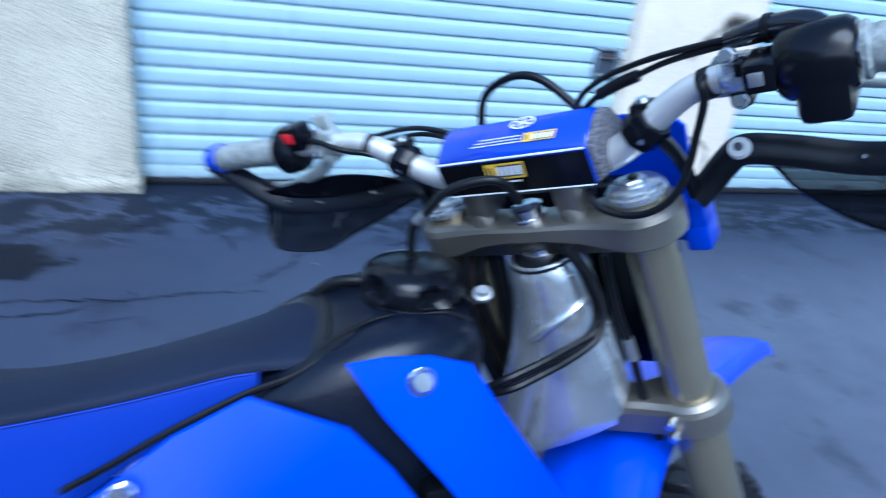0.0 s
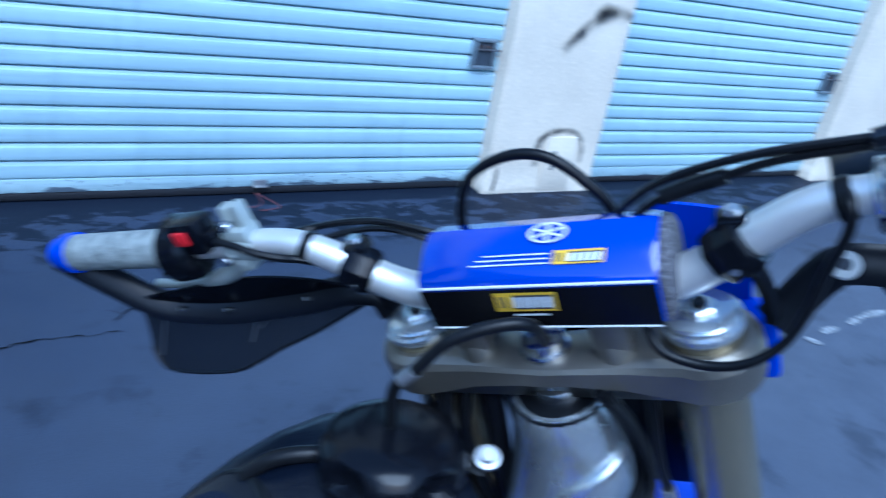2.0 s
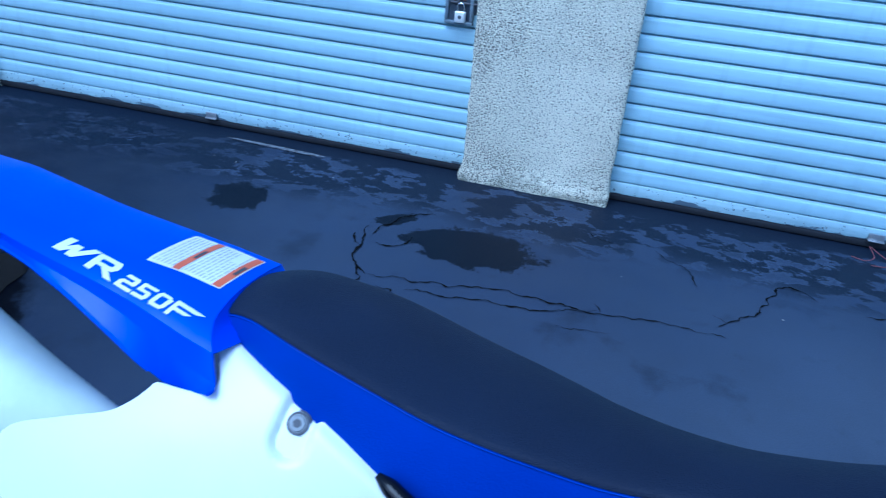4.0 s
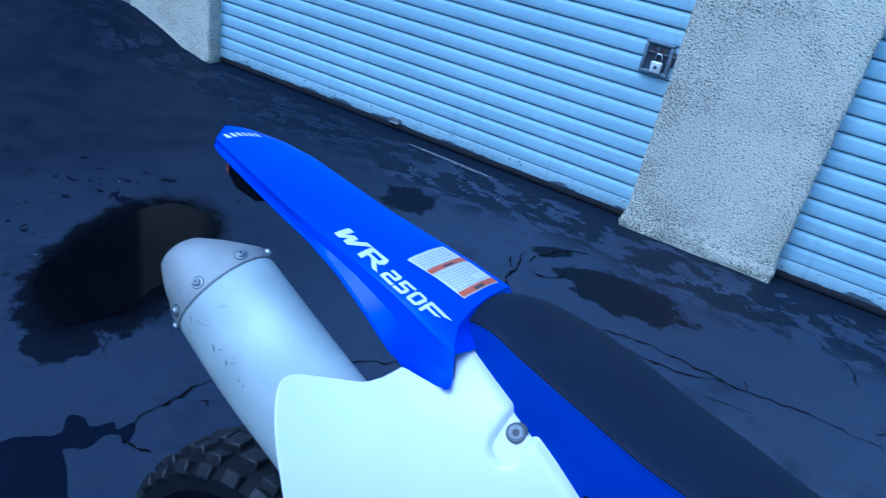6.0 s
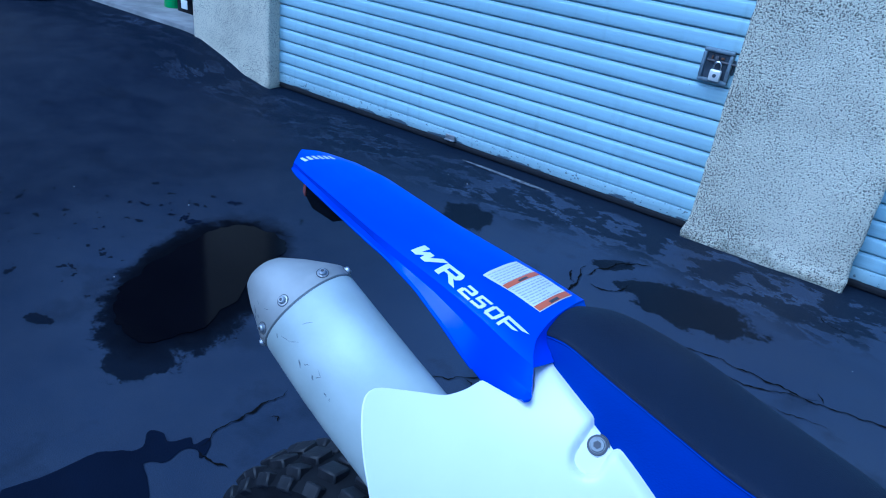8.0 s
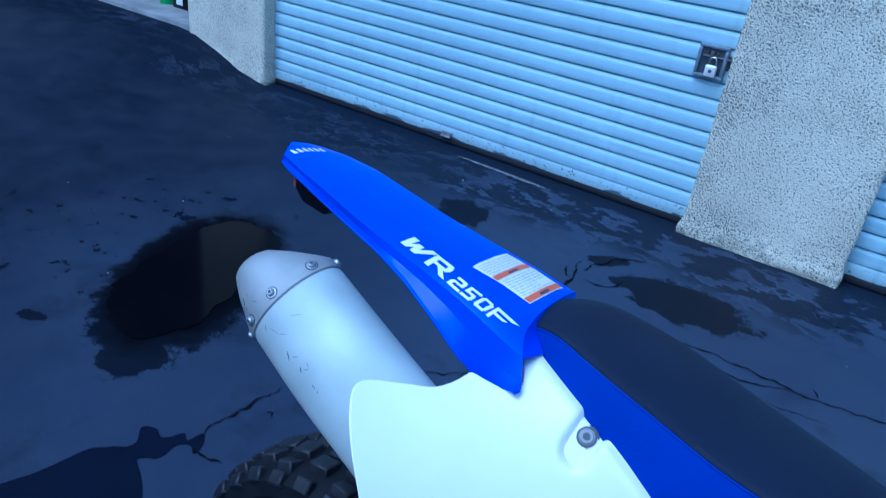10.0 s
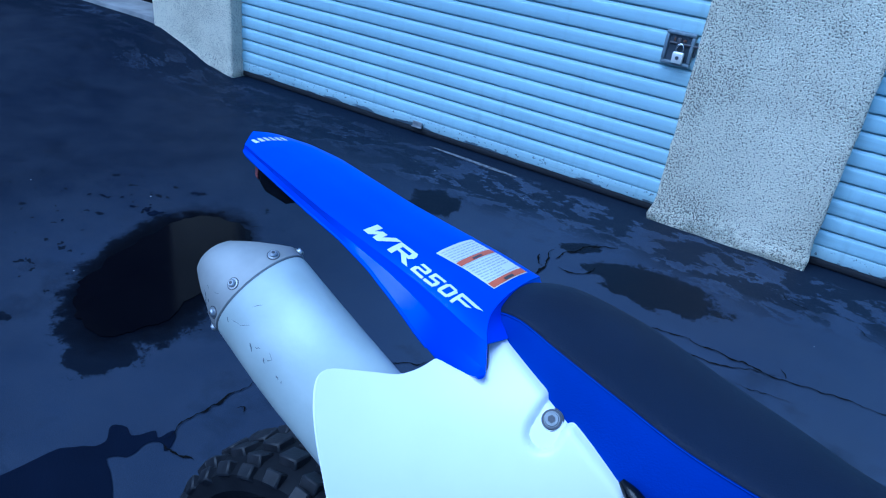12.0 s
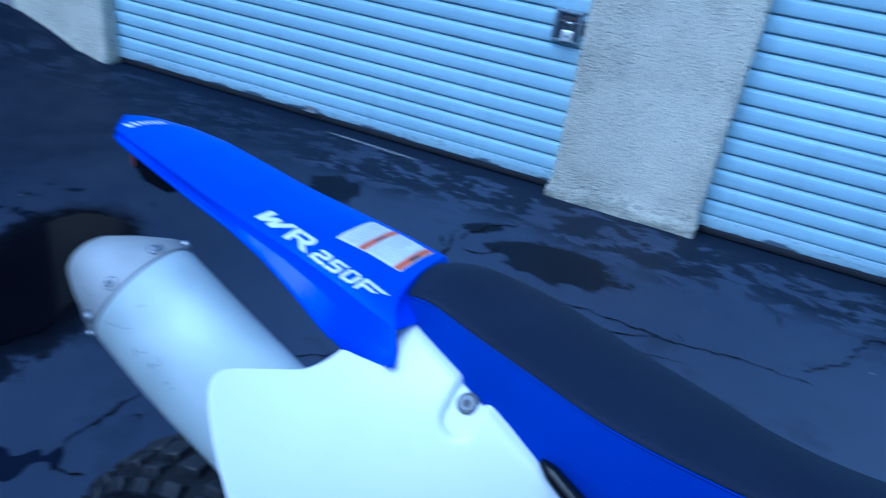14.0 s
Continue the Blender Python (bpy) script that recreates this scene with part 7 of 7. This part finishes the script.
# headlamp cowl and front fender
rows = []
for k in range(25):
    t = -1 + 2 * k / 24
    top = 0.008 - 0.004 * t * t + 0.040 * step01(-0.36, -0.47, t) - 0.008 * step01(-0.92, -1.0, t)
    rows.append([st(0.094 - 0.024 * t * t - 0.010 * j / 8, t * (0.122 - 0.012 * (j / 8) ** 2), top - (0.070 + top) * j / 8) for j in range(9)])
cowl = part("headlamp_cowl", sheet(rows, 0.004), BLUE, bike, "blue plastic headlamp cowl")
part("lamp_housing", sbox((0.066, -0.080, -0.225), (0.096, 0.088, -0.010), 0.010), BLACK, cowl, "black headlamp housing")
for w in (-0.030, -0.052):
    part("cowl_lug", sbox((0.040, -0.134, w - 0.016), (0.070, -0.112, w + 0.010), 0.004), BLUE, cowl)
part("headlamp", sturned((0.100, 0, -0.07), (0.150, 0, -0.085), [(0, 0.045), (0.7, 0.06), (0.9, 0.058), (1, 0.05)], 28), CHROME, cowl)
for w in (-0.01, -0.05):
    part("cowl_screw", sturned((0.088, -0.106, w), (0.078, -0.112, w), [(0, 0.006), (1, 0.005)], 12), CHROME, cowl)
FF = [(-0.200, -0.390, 0.050), (-0.140, -0.315, 0.056), (-0.070, -0.262, 0.062), (0.0, -0.246, 0.064), (0.08, -0.268, 0.066), (0.17, -0.315, 0.066), (0.28, -0.378, 0.062), (0.38, -0.445, 0.054), (0.47, -0.515, 0.042), (0.53, -0.575, 0.026)]
line = smooth_line([(u, h, w) for u, w, h in FF], 4)
rows = []
for p in line:
    u, h, w = p
    rows.append([st(u, q * h, w - d) for q, d in ((-1.0, 0.034), (-0.98, 0.020), (-0.86, 0.007), (-0.5, 0.001), (-0.2, 0), (0, 0.003), (0.2, 0), (0.5, 0.001), (0.86, 0.007), (0.98, 0.020), (1.0, 0.034))])
part("front_fender", sheet(rows, 0.0035), BLUE, bike, "glossy blue plastic front fender", sharp=30)
part("fork_sticker", sturned((FORK_U, FORK_V, -0.115), (FORK_U, FORK_V, -0.085), [(0, 0.0262), (1, 0.0262)], 24), TEAL, bike, "teal sticker band on the fork")
part("reflector", sbox((0.06, -0.072, -0.150), (0.066, -0.060, -0.135), 0.002), ORANGE, bike, "small orange reflector")

# a faded red cord lying at the foot of the second door
cord = thing("cord", tube([(0.63, 4.16, 0.006), (0.68, 4.13, 0.010), (0.72, 4.16, 0.02), (0.70, 4.20, 0.05), (0.74, 4.19, 0.03), (0.80, 4.14, 0.006), (0.76, 4.11, 0.005), (0.70, 4.10, 0.005)], 0.0022, 6), FADEDRED, "thin faded red cord lying tangled at the door foot", "cord")
